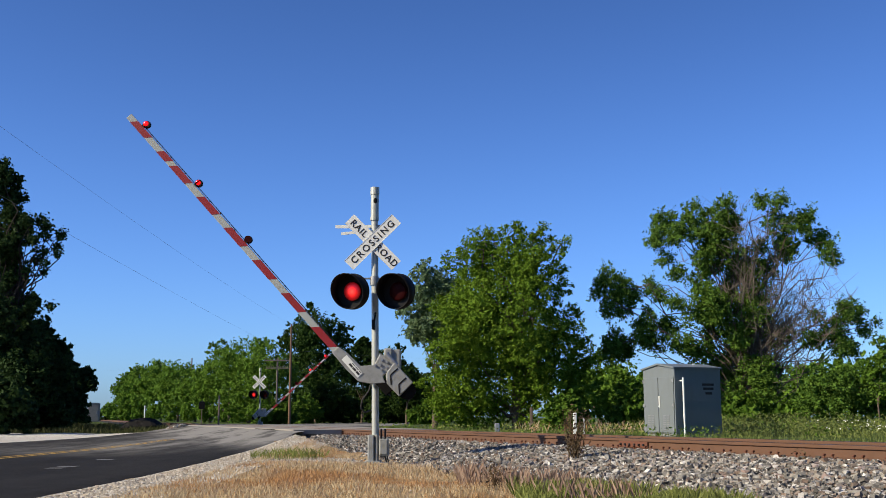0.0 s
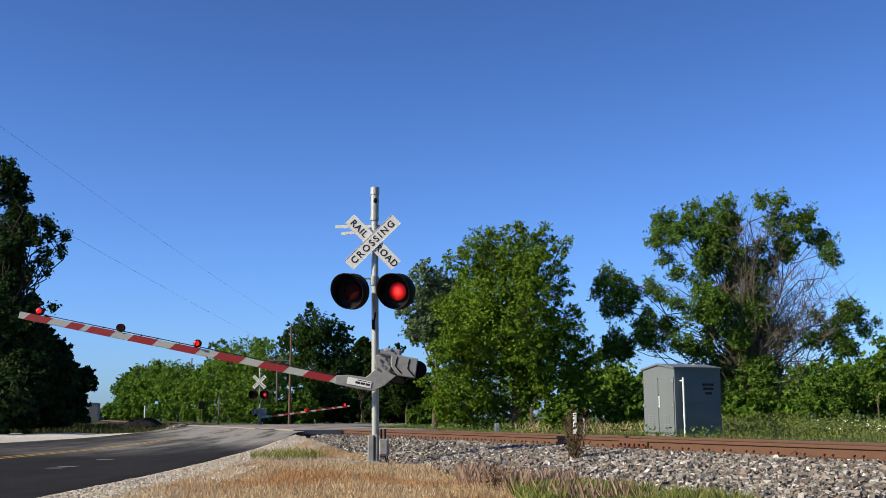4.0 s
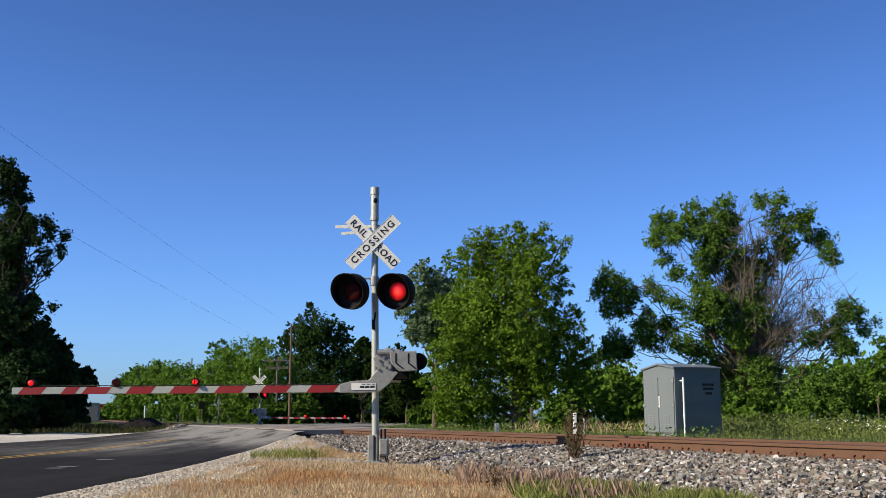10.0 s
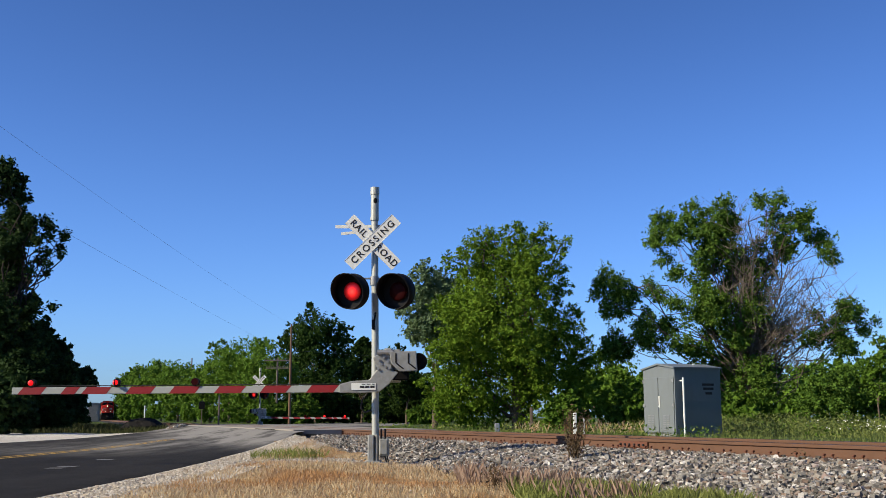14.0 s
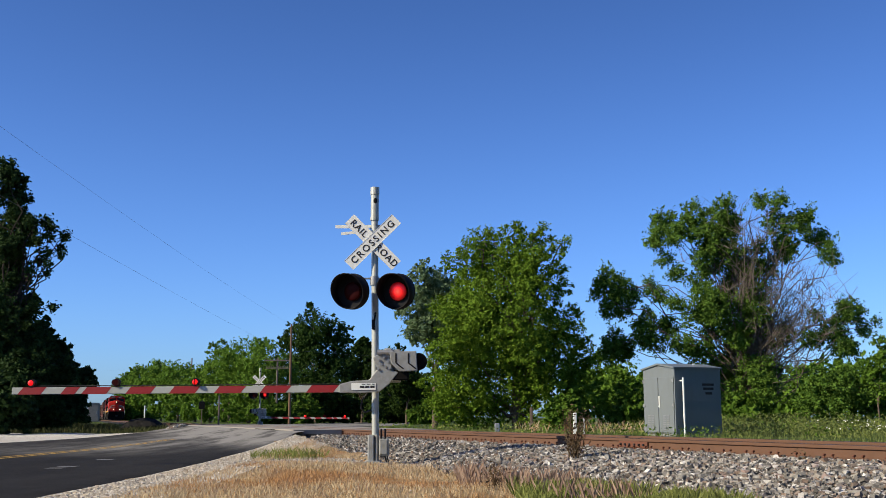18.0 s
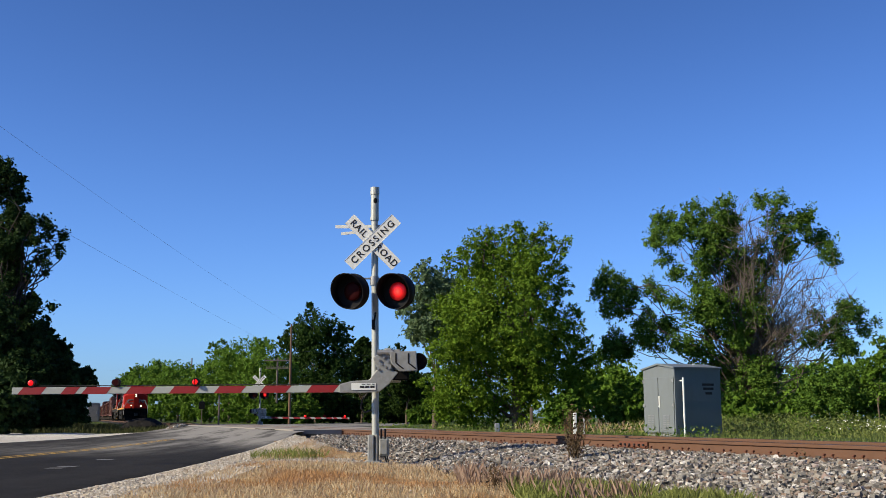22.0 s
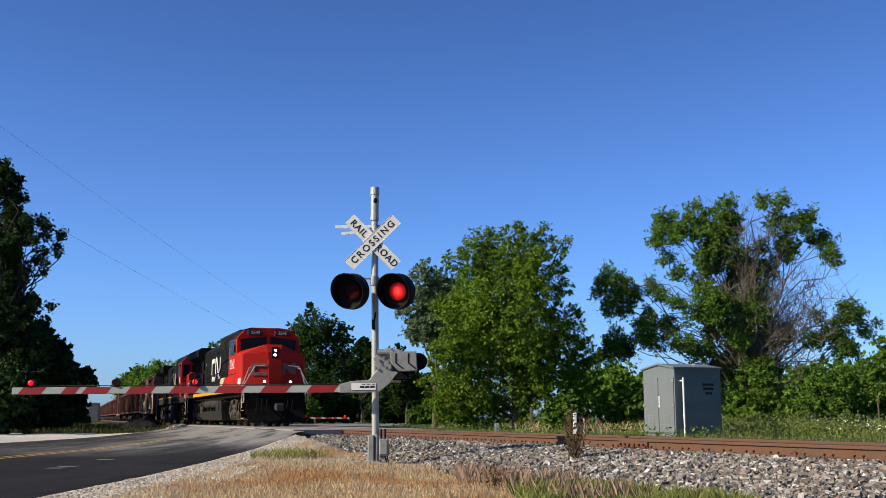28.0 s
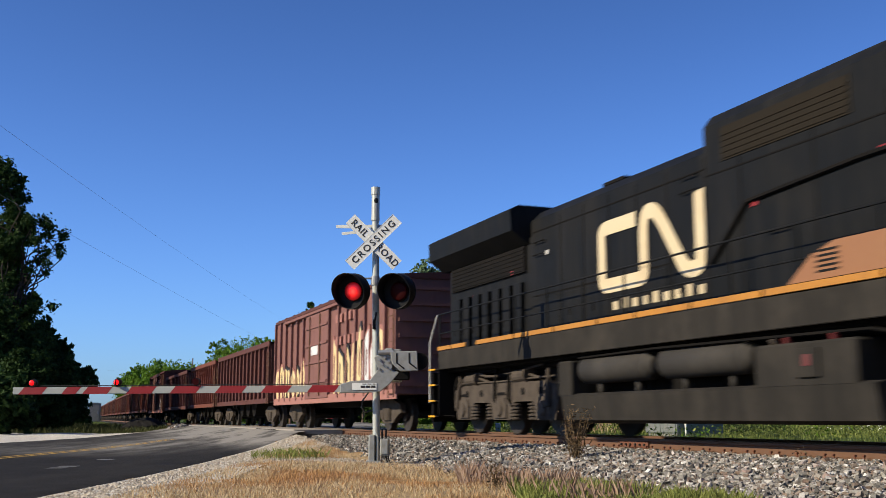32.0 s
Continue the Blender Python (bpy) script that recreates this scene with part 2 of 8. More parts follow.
    paint("loco_white", (0.76, 0.75, 0.70), 0.5, wear=0.15, grain=1.5, dirt=(0.5, 0.47, 0.40))
    paint("loco_cream", (0.72, 0.60, 0.38), 0.55, wear=0.3, grain=1.5, dirt=(0.45, 0.28, 0.12))
    paint("loco_yellow", (0.80, 0.385, 0.006), 0.5, wear=0.1, grain=2.0, dirt=(0.4, 0.2, 0.04))
    paint("loco_yellow_old", (0.50, 0.215, 0.025), 0.65, wear=0.5, grain=2.0, dirt=(0.2, 0.09, 0.03), streaks=0.4)
    paint("under_black", (0.007, 0.0065, 0.006), 0.85, wear=0.5, grain=2.0, dirt=(0.022, 0.018, 0.015), spec=0.1)
    paint("truck_grey", (0.092, 0.075, 0.060), 0.9, wear=0.9, grain=3.5, dirt=(0.030, 0.024, 0.020), spec=0.15)
    paint("tank_grey", (0.026, 0.024, 0.021), 0.85, wear=0.7, grain=1.6, dirt=(0.060, 0.053, 0.044), spec=0.12, streaks=0.4)
    paint("wheel_steel", (0.05, 0.042, 0.036), 0.6, metal=0.4, wear=0.4, grain=3.0)
    paint("rail_white", (0.55, 0.55, 0.53), 0.5, wear=0.2, grain=4.0)
    paint("window_dark", (0.010, 0.011, 0.013), 0.18, wear=0.02, spec=0.16)
    paint("ore_red", (0.10, 0.026, 0.019), 0.8, wear=0.5, grain=1.3, dirt=(0.07, 0.03, 0.025), streaks=0.6)
    paint("ore_orange", (0.165, 0.040, 0.021), 0.8, wear=0.5, grain=1.3, dirt=(0.10, 0.04, 0.03), streaks=0.6)
    paint("boxcar_red", (0.23, 0.098, 0.08), 0.75, wear=0.35, grain=1.1, dirt=(0.10, 0.05, 0.045), streaks=0.5)
    paint("boxcar_pink", (0.38, 0.17, 0.135), 0.75, wear=0.35, grain=1.5, dirt=(0.3, 0.12, 0.1))
    paint("graffiti_cream", (0.80, 0.62, 0.32), 0.6, wear=0.3, grain=3.0, dirt=(0.7, 0.4, 0.12))
    paint("graffiti_white", (0.75, 0.75, 0.74), 0.6, wear=0.15, grain=3.0)


make_materials()


def part(name, bm, mat, parent=None, label="", smooth=False):
    """Links a bmesh as ONE mesh object, under a thing or a part where one is given."""
    me = bpy.data.meshes.new(name)
    bm.to_mesh(me)
    bm.free()
    if smooth:
        for p in me.polygons:
            p.use_smooth = True
    me.materials.append(MATS[mat])
    ob = new(name, me)
    ob.parent = parent
    return tagged(ob, label)


def mesh_part(name, verts, faces, mat, parent=None, label="", smooth=False):
    me = bpy.data.meshes.new(name)
    me.from_pydata(verts, [], faces)
    me.update()
    if smooth:
        for p in me.polygons:
            p.use_smooth = True
    me.materials.append(MATS[mat])
    ob = new(name, me)
    ob.parent = parent
    return tagged(ob, label)


def again(ob, m, parent):
    """Another piece on the same mesh."""
    o = new(ob.name.split(".")[0], ob.data)
    o.parent = parent
    o.matrix_basis = m
    return o


def thing(name, m, label, category, group="", kind=""):
    ob = new(name)
    ob.matrix_basis = m
    return tagged(ob, label, category, group, kind)


def box(bm, x0, x1, y0, y1, z0, z1, bevel=0.0, m=None):
    mat = Matrix.Translation(((x0 + x1) / 2, (y0 + y1) / 2, (z0 + z1) / 2)) @ Matrix.Diagonal((abs(x1 - x0), abs(y1 - y0), abs(z1 - z0), 1))
    if m is not None:
        mat = m @ mat
    r = bmesh.ops.create_cube(bm, size=1.0, matrix=mat)
    if bevel:
        ed = {e for v in r["verts"] for e in v.link_edges}
        bmesh.ops.bevel(bm, geom=list(ed), offset=bevel, segments=1, affect="EDGES", profile=0.5)
    return bm


def tube(bm, a, b, r0, r1=None, seg=8, caps=True):
    a, b = Vector(a), Vector(b)
    r1 = r0 if r1 is None else r1
    d = b - a
    if d.length < 1e-6:
        return bm
    m = Matrix.Translation((a + b) / 2) @ d.to_track_quat("Z", "Y").to_matrix().to_4x4()
    bmesh.ops.create_cone(bm, cap_ends=caps, segments=seg, radius1=r0, radius2=max(r1, 1e-4), depth=d.length, matrix=m)
    return bm


def pipe(bm, pts, r, seg=6):
    for a, b in zip(pts, pts[1:]):
        tube(bm, a, b, r, seg=seg)
    return bm


def prism(bm, pts, y0, y1, axis="y"):
    """A flat outline pushed from y0 to y1 along an axis; pts are the two other coordinates."""
    def at(p, h):
        if axis == "y":
            return (p[0], h, p[1])
        if axis == "x":
            return (h, p[0], p[1])
        return (p[0], p[1], h)
    a = [bm.verts.new(at(p, y0)) for p in pts]
    b = [bm.verts.new(at(p, y1)) for p in pts]
    n = len(pts)
    bm.faces.new(a)
    bm.faces.new(b[::-1])
    for i in range(n):
        bm.faces.new((a[i], b[i], b[(i + 1) % n], a[(i + 1) % n]))
    bmesh.ops.recalc_face_normals(bm, faces=bm.faces)
    return bm


def bm_new():
    return bmesh.new()


def letters(name, text, size, mat, parent, m, label="", depth=0.003, bold=0.0, space=1.0):
    """Raised lettering as one mesh."""
    cu = bpy.data.curves.new(name, "FONT")
    cu.body, cu.size, cu.extrude, cu.offset = text, size, depth, bold
    cu.align_x, cu.align_y, cu.space_character = "CENTER", "CENTER", space
    tmp = bpy.data.objects.new(name, cu)
    me = bpy.data.meshes.new_from_object(tmp)
    bpy.data.objects.remove(tmp)
    bpy.data.curves.remove(cu)
    me.materials.clear()
    me.materials.append(MATS[mat])
    ob = new(name, me)
    ob.parent = parent
    ob.matrix_basis = m
    return tagged(ob, label)

# ---- the line of the track: s metres from the point nearest the camera, d metres to its far side ----
A0, KAP, KAP2, PERP = radians(21.37), -3.4e-4, 1.41e-6, 10.19
_S = np.arange(-120.0, 900.5, 0.5)
_ST = np.minimum(_S, 240.0)
_A = A0 + KAP * _ST + KAP2 * _ST * _ST / 2
_i0 = int(np.argmin(abs(_S)))
_TX = -np.concatenate([[0], np.cumsum(np.sin((_A[1:] + _A[:-1]) / 2) * 0.5)])
_TY = np.concatenate([[0], np.cumsum(np.cos((_A[1:] + _A[:-1]) / 2) * 0.5)])
_TX += PERP * math.cos(A0) - _TX[_i0]
_TY += PERP * math.sin(A0) - _TY[_i0]


def rail_z(s):
    return 1.03 - 0.001 * float(np.clip(s, -40, 110))


def heading(s):
    return float(np.interp(s, _S, _A))


def on_track(s, d=0.0, up=0.0):
    a = heading(s)
    return Vector((float(np.interp(s, _S, _TX)) + d * math.cos(a), float(np.interp(s, _S, _TY)) + d * math.sin(a), rail_z(s) + up))


def along(s, d=0.0, up=0.0):
    """A pose on the track: local y points the way the train goes, local x to the camera's side."""
    return Matrix.Translation(on_track(s, d, up)) @ pose(0, 0, 0, 0, 0, 180 + math.degrees(heading(s)))


def track_sd(xy):
    """s and d of points in plan."""
    out = np.zeros((len(xy), 2))
    for i in range(0, len(xy), 4000):
        q = xy[i:i + 4000]
        k = ((q[:, None, 0] - _TX[None, ::4]) ** 2 + (q[:, None, 1] - _TY[None, ::4]) ** 2).argmin(1) * 4
        out[i:i + 4000, 0] = _S[k]
        out[i:i + 4000, 1] = (q[:, 0] - _TX[k]) * np.cos(_A[k]) + (q[:, 1] - _TY[k]) * np.sin(_A[k])
    return out


# ---- the road: runs straight away from the camera, rising to the track ----
ROAD_MID, ROAD_HALF = -9.55, 5.05


def road_z(d):
    """Height of the road, which climbs to the track from both sides."""
    return np.interp(d, [-60, -30, -11, -8.6, -7.1, -5.1, -3.7, -2.4, -1, 2.4, 6, 20, 60], [0.35, 0.42, 0.50, 0.51, 0.55, 0.65, 0.79, 0.962, 0.962, 0.945, 0.86, 0.7, 0.6])


def toe(s):
    """How far the ballast spreads on the camera's side."""
    return np.interp(s, [4, 9, 16, 21, 27, 34], [4.5, 4.2, 3.75, 3.65, 3.4, 2.9])


def bed_z(d, s):
    """Height of the ballast below the rail head."""
    w = toe(s)
    u = np.clip((-d - 1.75) / (w - 1.75), 0, 1)
    left = -0.215 - (0.26 + 0.13 * np.clip((s - 15) / 15, 0, 1)) * (0.35 * u + 0.65 * u * u)
    right = np.interp(d, [0, 1.75, 2.6, 3.2], [-0.2, -0.215, -0.36, -0.6])
    return np.where(d > 0, right, np.where(d > -1.75, np.interp(d, [-1.75, -0.9, 0], [-0.215, -0.2, -0.2]), left))


def ground_z(x, y, sd):
    """Height of the ground sheet."""
    s, d = sd[:, 0], sd[:, 1]
    base = np.where(d < 0, 0.53, 0.72) + 0.0 * x
    base = base - 0.2 * np.clip((8 - y) / 12, 0, 1) * (d < -4)
    hump = np.interp(abs(d), [0, 1.6, 3.1, 3.8, 6], [0.4, 0.4, 0.3, 0.0, 0.0]) * 0.35
    z = base + hump * (1 - np.clip((s - 700) / 100, 0, 1))
    und = 0.05 * np.sin(0.9 * x + 1.3 * np.sin(0.5 * y)) * np.sin(0.7 * y + 0.6 * x)
    far = np.clip((np.hypot(x, y) - 250) / 900, 0, 1)
    z = z + und + far * 1.5
    e = abs(x - ROAD_MID) - ROAD_HALF
    w = np.clip(1 - (e - 0.2) / 2.2, 0, 1)
    w = w * w * (3 - 2 * w)
    z = z * (1 - w) + (road_z(d) - 0.035) * w
    # the ditch across the road, before the track
    ditch = np.exp(-((x + 25) / 7) ** 2 - ((y - 72) / 7) ** 2) * 0.5
    z = z - ditch * (d < -3.5)
    cover = bed_z(d, s) + 1.03 - 0.001 * np.clip(s, -40, 110)
    inside = (d > -toe(s) + 0.15) & (d < 3.1)
    return np.where(inside, np.minimum(z, cover - 0.07), z)


def grid_lines(lo, hi, near, step, grow):
    out = list(np.arange(near[0], near[1] + step / 2, step))
    g = step
    while out[-1] < hi:
        g *= grow
        out.append(out[-1] + g)
    g = step
    while out[0] > lo:
        g *= grow
        out.insert(0, out[0] - g)
    return np.array(out)


def sheet(name, xs, ys, zf, mat, attr=None, attrf=None):
    gx, gy = np.meshgrid(xs, ys)
    x, y = gx.ravel(), gy.ravel()
    z = zf(x, y)
    nx = len(xs)
    i = np.arange(len(xs) * len(ys)).reshape(len(ys), nx)
    f = np.stack([i[:-1, :-1], i[:-1, 1:], i[1:, 1:], i[1:, :-1]], -1).reshape(-1, 4)
    ob = mesh_part(name, np.stack([x, y, z], 1).tolist(), f.tolist(), mat, smooth=True)
    if attr:
        at = ob.data.attributes.new(attr, "FLOAT", "POINT")
        at.data.foreach_set("value", attrf(x, y).astype(np.float32))
    return ob


def build_ground():
    xs = grid_lines(-2600, 2600, (-34, 34), 0.5, 1.13)
    ys = grid_lines(-400, 4200, (4, 70), 0.5, 1.12)
    cache = {}

    def zf(x, y):
        cache["sd"] = track_sd(np.stack([x, y], 1))
        return ground_z(x, y, cache["sd"])

    def dry(x, y):
        d = cache["sd"][:, 1]
        near = np.clip((-d - 1.2) / 0.8, 0, 1) * np.clip((60 - y) / 20, 0, 1)
        green = np.clip(1 - abs(x - 2.0) / 2.2, 0, 1) * np.clip((14 - y) / 4, 0, 1)
        return np.clip(near * (1 - 0.8 * green), 0, 1)

    g = sheet("ground", xs, ys, zf, "earth", "dry", dry)
    tagged(g, "ground of dry tan grass and green weeds beside the track", "ground", kind="structure")


def strip(name, x0, x1, ys, mat, label, category, kind="structure", lift=0.0, nx=2, attr=None, attrf=None):
    ob = sheet(name, np.linspace(x0, x1, nx), ys, lambda x, y: road_z(track_sd(np.stack([x, y], 1))[:, 1]) + lift, mat, attr, attrf)
    return tagged(ob, label, category, kind=kind)


def build_road():
    ys = np.concatenate([np.arange(-60, 100, 0.5), np.arange(100, 700, 20.0)])

    def dust(x, y):
        u = (x - ROAD_MID) / ROAD_HALF
        near = track_sd(np.stack([x, y], 1))[:, 1]
        return np.clip(0.05 + np.clip((y - 23) / 7, 0, 1) * (0.25 + 0.75 * np.exp(-((u - 0.15) / 0.6) ** 2)) + 1.4 * np.clip((near + 5.8) / 1.6, 0, 1), 0, 2.4)

    strip("road", ROAD_MID - ROAD_HALF - 0.8, ROAD_MID + ROAD_HALF, ys, "asphalt", "dark patched asphalt road rising to the railway crossing", "road", nx=42, attr="dust", attrf=dust)
    road = bpy.data.objects["road"]
    for v in road.data.vertices:
        if abs(abs(v.co.x - ROAD_MID) - ROAD_HALF) < 0.01:
            v.co.x += 0.07 * math.sin(1.9 * v.co.y) + 0.05 * math.sin(4.7 * v.co.y + 1)
            v.co.z -= 0.03
    yl = np.arange(-40, 37.5, 0.75)
    for off, nm in ((-0.16, "centre_line"), (0.16, "centre_line")):
        strip(nm, ROAD_MID + off - 0.05, ROAD_MID + off + 0.05, yl, "yellow_paint", "worn yellow centre line painted on asphalt", "road marking", lift=0.006)
    for x0, y0, w, l in ((-6.76, 18.06, 0.3, 0.3), (-6.79, 18.68, 0.34, 0.3), (-7.09, 21.67, 0.34, 0.35)):
        strip("stop_mark", x0, x0 + w, np.linspace(y0, y0 + l, 3), "white_paint", "worn remnant of a white road marking", "road marking", lift=0.006)


def rail_profile():
    # half a rail's section, metres: foot, web, head
    h = [(0.0, -0.180), (0.070, -0.180), (0.070, -0.168), (0.012, -0.148), (0.009, -0.055), (0.036, -0.042), (0.037, -0.010), (0.030, -0.001), (0.0, 0.0)]
    return h[1:-1] + [(0.0, 0.001)] + [(-a, b) for a, b in reversed(h[1:-1])]


def sweep(name, prof, d, ss, mat, parent, label="", side=1):
    v, f = [], []
    n = len(prof)
    for s in ss:
        for a, b in prof:
            v.append(tuple(on_track(s, d + a, b)))
    for j in range(len(ss) - 1):
        for i in range(n):
            k = (i + 1) % n
            f.append((j * n + i, j * n + k, (j + 1) * n + k, (j + 1) * n + i))
    return mesh_part(name, v, f, mat, parent, label)


def build_track():
    ss = np.concatenate([np.arange(-60, 120, 2.0), np.arange(120, 880, 12.0)])
    trk = thing("railway_track", Matrix(), "single railway track of rusty steel rails on timber ties", "railway track", kind="structure")
    for d in (-0.755, 0.755):
        r = sweep("rail", rail_profile(), d, ss, "rail_rust", trk, "rust-brown steel rail")
        sweep("rail_top", [(-0.03, 0.0015), (-0.03, 0.004), (0.03, 0.004), (0.03, 0.0015)], d, ss, "rail_head", r, "worn running surface")
    # ballast bed
    bs = np.concatenate([np.arange(-60, 120, 1.0), np.arange(120, 880, 12.0)])
    v, f, us = [], [], np.linspace(0, 1, 17)
    for s in bs:
        w = float(toe(s))
        ds = np.concatenate([-w - 0.1 + us[:-1] * (w - 0.8), [-0.9, 0.9, 1.75, 2.6, 3.2]])
        hs = bed_z(ds, np.full(len(ds), s))
        v += [tuple(on_track(s, float(d), float(h) - (0.12 if i == 0 else 0))) for i, (d, h) in enumerate(zip(ds, hs))]
        n = len(ds)
    for j in range(len(bs) - 1):
        f += [(j * n + i, j * n + i + 1, (j + 1) * n + i + 1, (j + 1) * n + i) for i in range(n - 1)]
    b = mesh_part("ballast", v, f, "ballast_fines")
    tagged(b, "bed of crushed stone, dark as the shade between its stones", "ballast", kind="structure")
    return trk


build_ground()
build_road()
TRACK = build_track()


# ---- stones, ties and crossing panels ----
def stone_mesh(name, pts, size, mat, rng, flat=0.85):
    """Many small angular stones as one mesh; each is a dented block."""
    n = len(pts)
    cube = np.array([(x, y, z) for x in (-1, 1) for y in (-1, 1) for z in (-1, 1)], float) * 0.5
    v = cube[None] * rng.uniform(0.5, 1.2, size=(n, 8, 1)) + rng.normal(size=(n, 8, 3)) * 0.10
    v *= (size * rng.uniform(0.55, 1.5, size=n))[:, None, None] * np.array([1.0, 1.0, flat])
    a, b = rng.uniform(0, 2 * math.pi, n), rng.uniform(-0.7, 0.7, n)
    ca, sa, cb, sb = np.cos(a), np.sin(a), np.cos(b), np.sin(b)
    x, y, z = v[..., 0].copy(), v[..., 1].copy(), v[..., 2].copy()
    y2, z2 = y * cb[:, None] - z * sb[:, None], y * sb[:, None] + z * cb[:, None]
    v[..., 0], v[..., 1], v[..., 2] = x * ca[:, None] - y2 * sa[:, None], x * sa[:, None] + y2 * ca[:, None], z2
    v += pts[:, None, :]
    q = np.array([(0, 1, 3, 2), (4, 6, 7, 5), (0, 4, 5, 1), (2, 3, 7, 6), (0, 2, 6, 4), (1, 5, 7, 3)])
    f = (q[None] + 8 * np.arange(n)[:, None, None]).reshape(-1)
    me = bpy.data.meshes.new(name)
    me.vertices.add(8 * n)
    me.vertices.foreach_set("co", v.reshape(-1).astype(np.float32))
    me.loops.add(len(f))
    me.loops.foreach_set("vertex_index", f.astype(np.int32))
    me.polygons.add(6 * n)
    me.polygons.foreach_set("loop_start", np.arange(0, 24 * n, 4, dtype=np.int32))
    me.update(calc_edges=True)
    me.shade_flat()
    me.materials.append(MATS[mat])
    return me


def on_bed(rng, n, s0, s1, d0, d1, power=1.0):
    s = s0 + (s1 - s0) * rng.uniform(size=n) ** power
    d = rng.uniform(d0, d1, n)
    k = d > -toe(s) - 0.15 + rng.normal(size=n) * 0.12
    s, d = s[k], d[k]
    a = np.interp(s, _S, _A)
    return np.stack([np.interp(s, _S, _TX) + d * np.cos(a), np.interp(s, _S, _TY) + d * np.sin(a), 1.03 - 0.001 * np.clip(s, -40, 110) + bed_z(d, s)], 1)


def build_stones():
    rng = np.random.default_rng(8)
    p = np.concatenate([on_bed(rng, 45000, 2.0, 19, -4.8, -0.86), on_bed(rng, 10000, 18, 36, -4.2, -0.86), on_bed(rng, 3500, 14, 36, 0.9, 2.9), on_bed(rng, 2500, 61, 110, -3.4, -0.86)])
    p[:, 2] += rng.normal(size=len(p)) * 0.015
    tagged(new("ballast_stones", stone_mesh("ballast_stones", p, 0.043, "ballast_stone", rng)), "loose crushed grey and pinkish ballast stones", "stones", kind="stuff")
    # the nearest stones, each one its own piece
    base = [stone_mesh("stone", np.zeros((1, 3)), 0.06, "ballast_stone_one", rng) for _ in range(6)]
    q = on_bed(rng, 330, 3.0, 16, -4.0, -1.0)[:300]
    bed = bpy.data.objects["ballast"]
    for i, c in enumerate(q):
        o = new("stone", base[i % 6])
        o.parent = bed
        o.matrix_basis = pose(c[0], c[1], c[2] + 0.025, rng.uniform(-40, 40), rng.uniform(-40, 40), rng.uniform(0, 360))
    # gravel on the road's edges
    n = 14000
    y = 8.5 + 26 * rng.uniform(size=n) ** 1.5
    x = ROAD_MID + ROAD_HALF + 0.08 + abs(rng.normal(size=n)) * 0.62
    xy = np.stack([x, y], 1)
    sd = track_sd(xy)
    z = ground_z(x, y, sd)
    g = np.stack([x, y, np.maximum(z, np.where(x < ROAD_MID + ROAD_HALF, road_z(sd[:, 1]), -9)) + 0.008], 1)
    tagged(new("shoulder_gravel", stone_mesh("shoulder_gravel", g, 0.026, "gravel_stone", rng)), "pale crushed limestone gravel along the road edge", "gravel", kind="stuff")
    # a scatter of gravel over the bare earth by the mast
    n = 6500
    side = rng.uniform(size=n) < 0.62
    x, y = np.where(side, -2.35, -0.55) + rng.normal(size=n) * np.where(side, 0.42, 0.5), np.where(side, 20.0, 19.6) + rng.normal(size=n) * 0.75
    sd = track_sd(np.stack([x, y], 1))
    k = (sd[:, 1] < -3.2) & (x > -3.6)
    x, y, sd = x[k], y[k], sd[k]
    tagged(new("loose_gravel", stone_mesh("loose_gravel", np.stack([x, y, ground_z(x, y, sd) + 0.006], 1), 0.030, "gravel_stone", rng)), "loose pale gravel on bare earth round the mast", "gravel", kind="stuff")


def gravel_sheet(name, x0, x1, y0, y1, label, edge):
    """A sheet of gravel that follows the ground, with a slanting far edge."""
    xs, ys = np.arange(x0, x1 + 0.1, 0.5), np.arange(y0, y1 + 0.1, 0.5)
    gx, gy = np.meshgrid(xs, ys)
    x, y = gx.ravel(), gy.ravel()
    z = ground_z(x, y, track_sd(np.stack([x, y], 1))) + 0.012
    i = np.arange(len(x)).reshape(len(ys), len(xs))
    f = np.stack([i[:-1, :-1], i[:-1, 1:], i[1:, 1:], i[1:, :-1]], -1).reshape(-1, 4)
    f = [q for q in f.tolist() if edge(x[q[0]], y[q[0]])]
    ob = mesh_part(name, np.stack([x, y, z], 1).tolist(), f, "gravel", smooth=True)
    tagged(ob, label, "gravel", kind="structure")


def mound(name, x, y, z, rx, ry, h, seed, label, mat="ballast_fines"):
    rng = np.random.default_rng(seed)
    v, f, n, m = [], [], 28, 9
    for j in range(m):
        u = j / (m - 1)
        for i in range(n):
            a = 2 * math.pi * i / n
            w = 1 + 0.10 * math.sin(3 * a + seed) + 0.05 * rng.normal()
            v.append((math.cos(a) * rx * u * w, math.sin(a) * ry * u * w, h * (1 - u ** 2.6) + rng.normal() * 0.015 - 0.25 * (j == m - 1)))
    for j in range(m - 1):
        for i in range(n):
            k = (i + 1) % n
            f.append((j * n + i, (j + 1) * n + i, (j + 1) * n + k, j * n + k))
    t = thing(name, pose(x, y, z), label, "stone pile", group="stone piles")
    mesh_part("mound_body", v, f, mat, t)
    if mat == "asphalt":
        return
    k = 400
    u, a = np.sqrt(rng.uniform(size=k)) * 0.98, rng.uniform(0, 2 * math.pi, k)
    p = np.stack([np.cos(a) * rx * u, np.sin(a) * ry * u, h * (1 - u ** 2.6) + 0.01], 1)
    o = new("loose_stone_cover", stone_mesh("loose_stone_cover", p, 0.11, "ballast_stone", rng))
    o.parent = t
    tagged(o, kind="stuff")


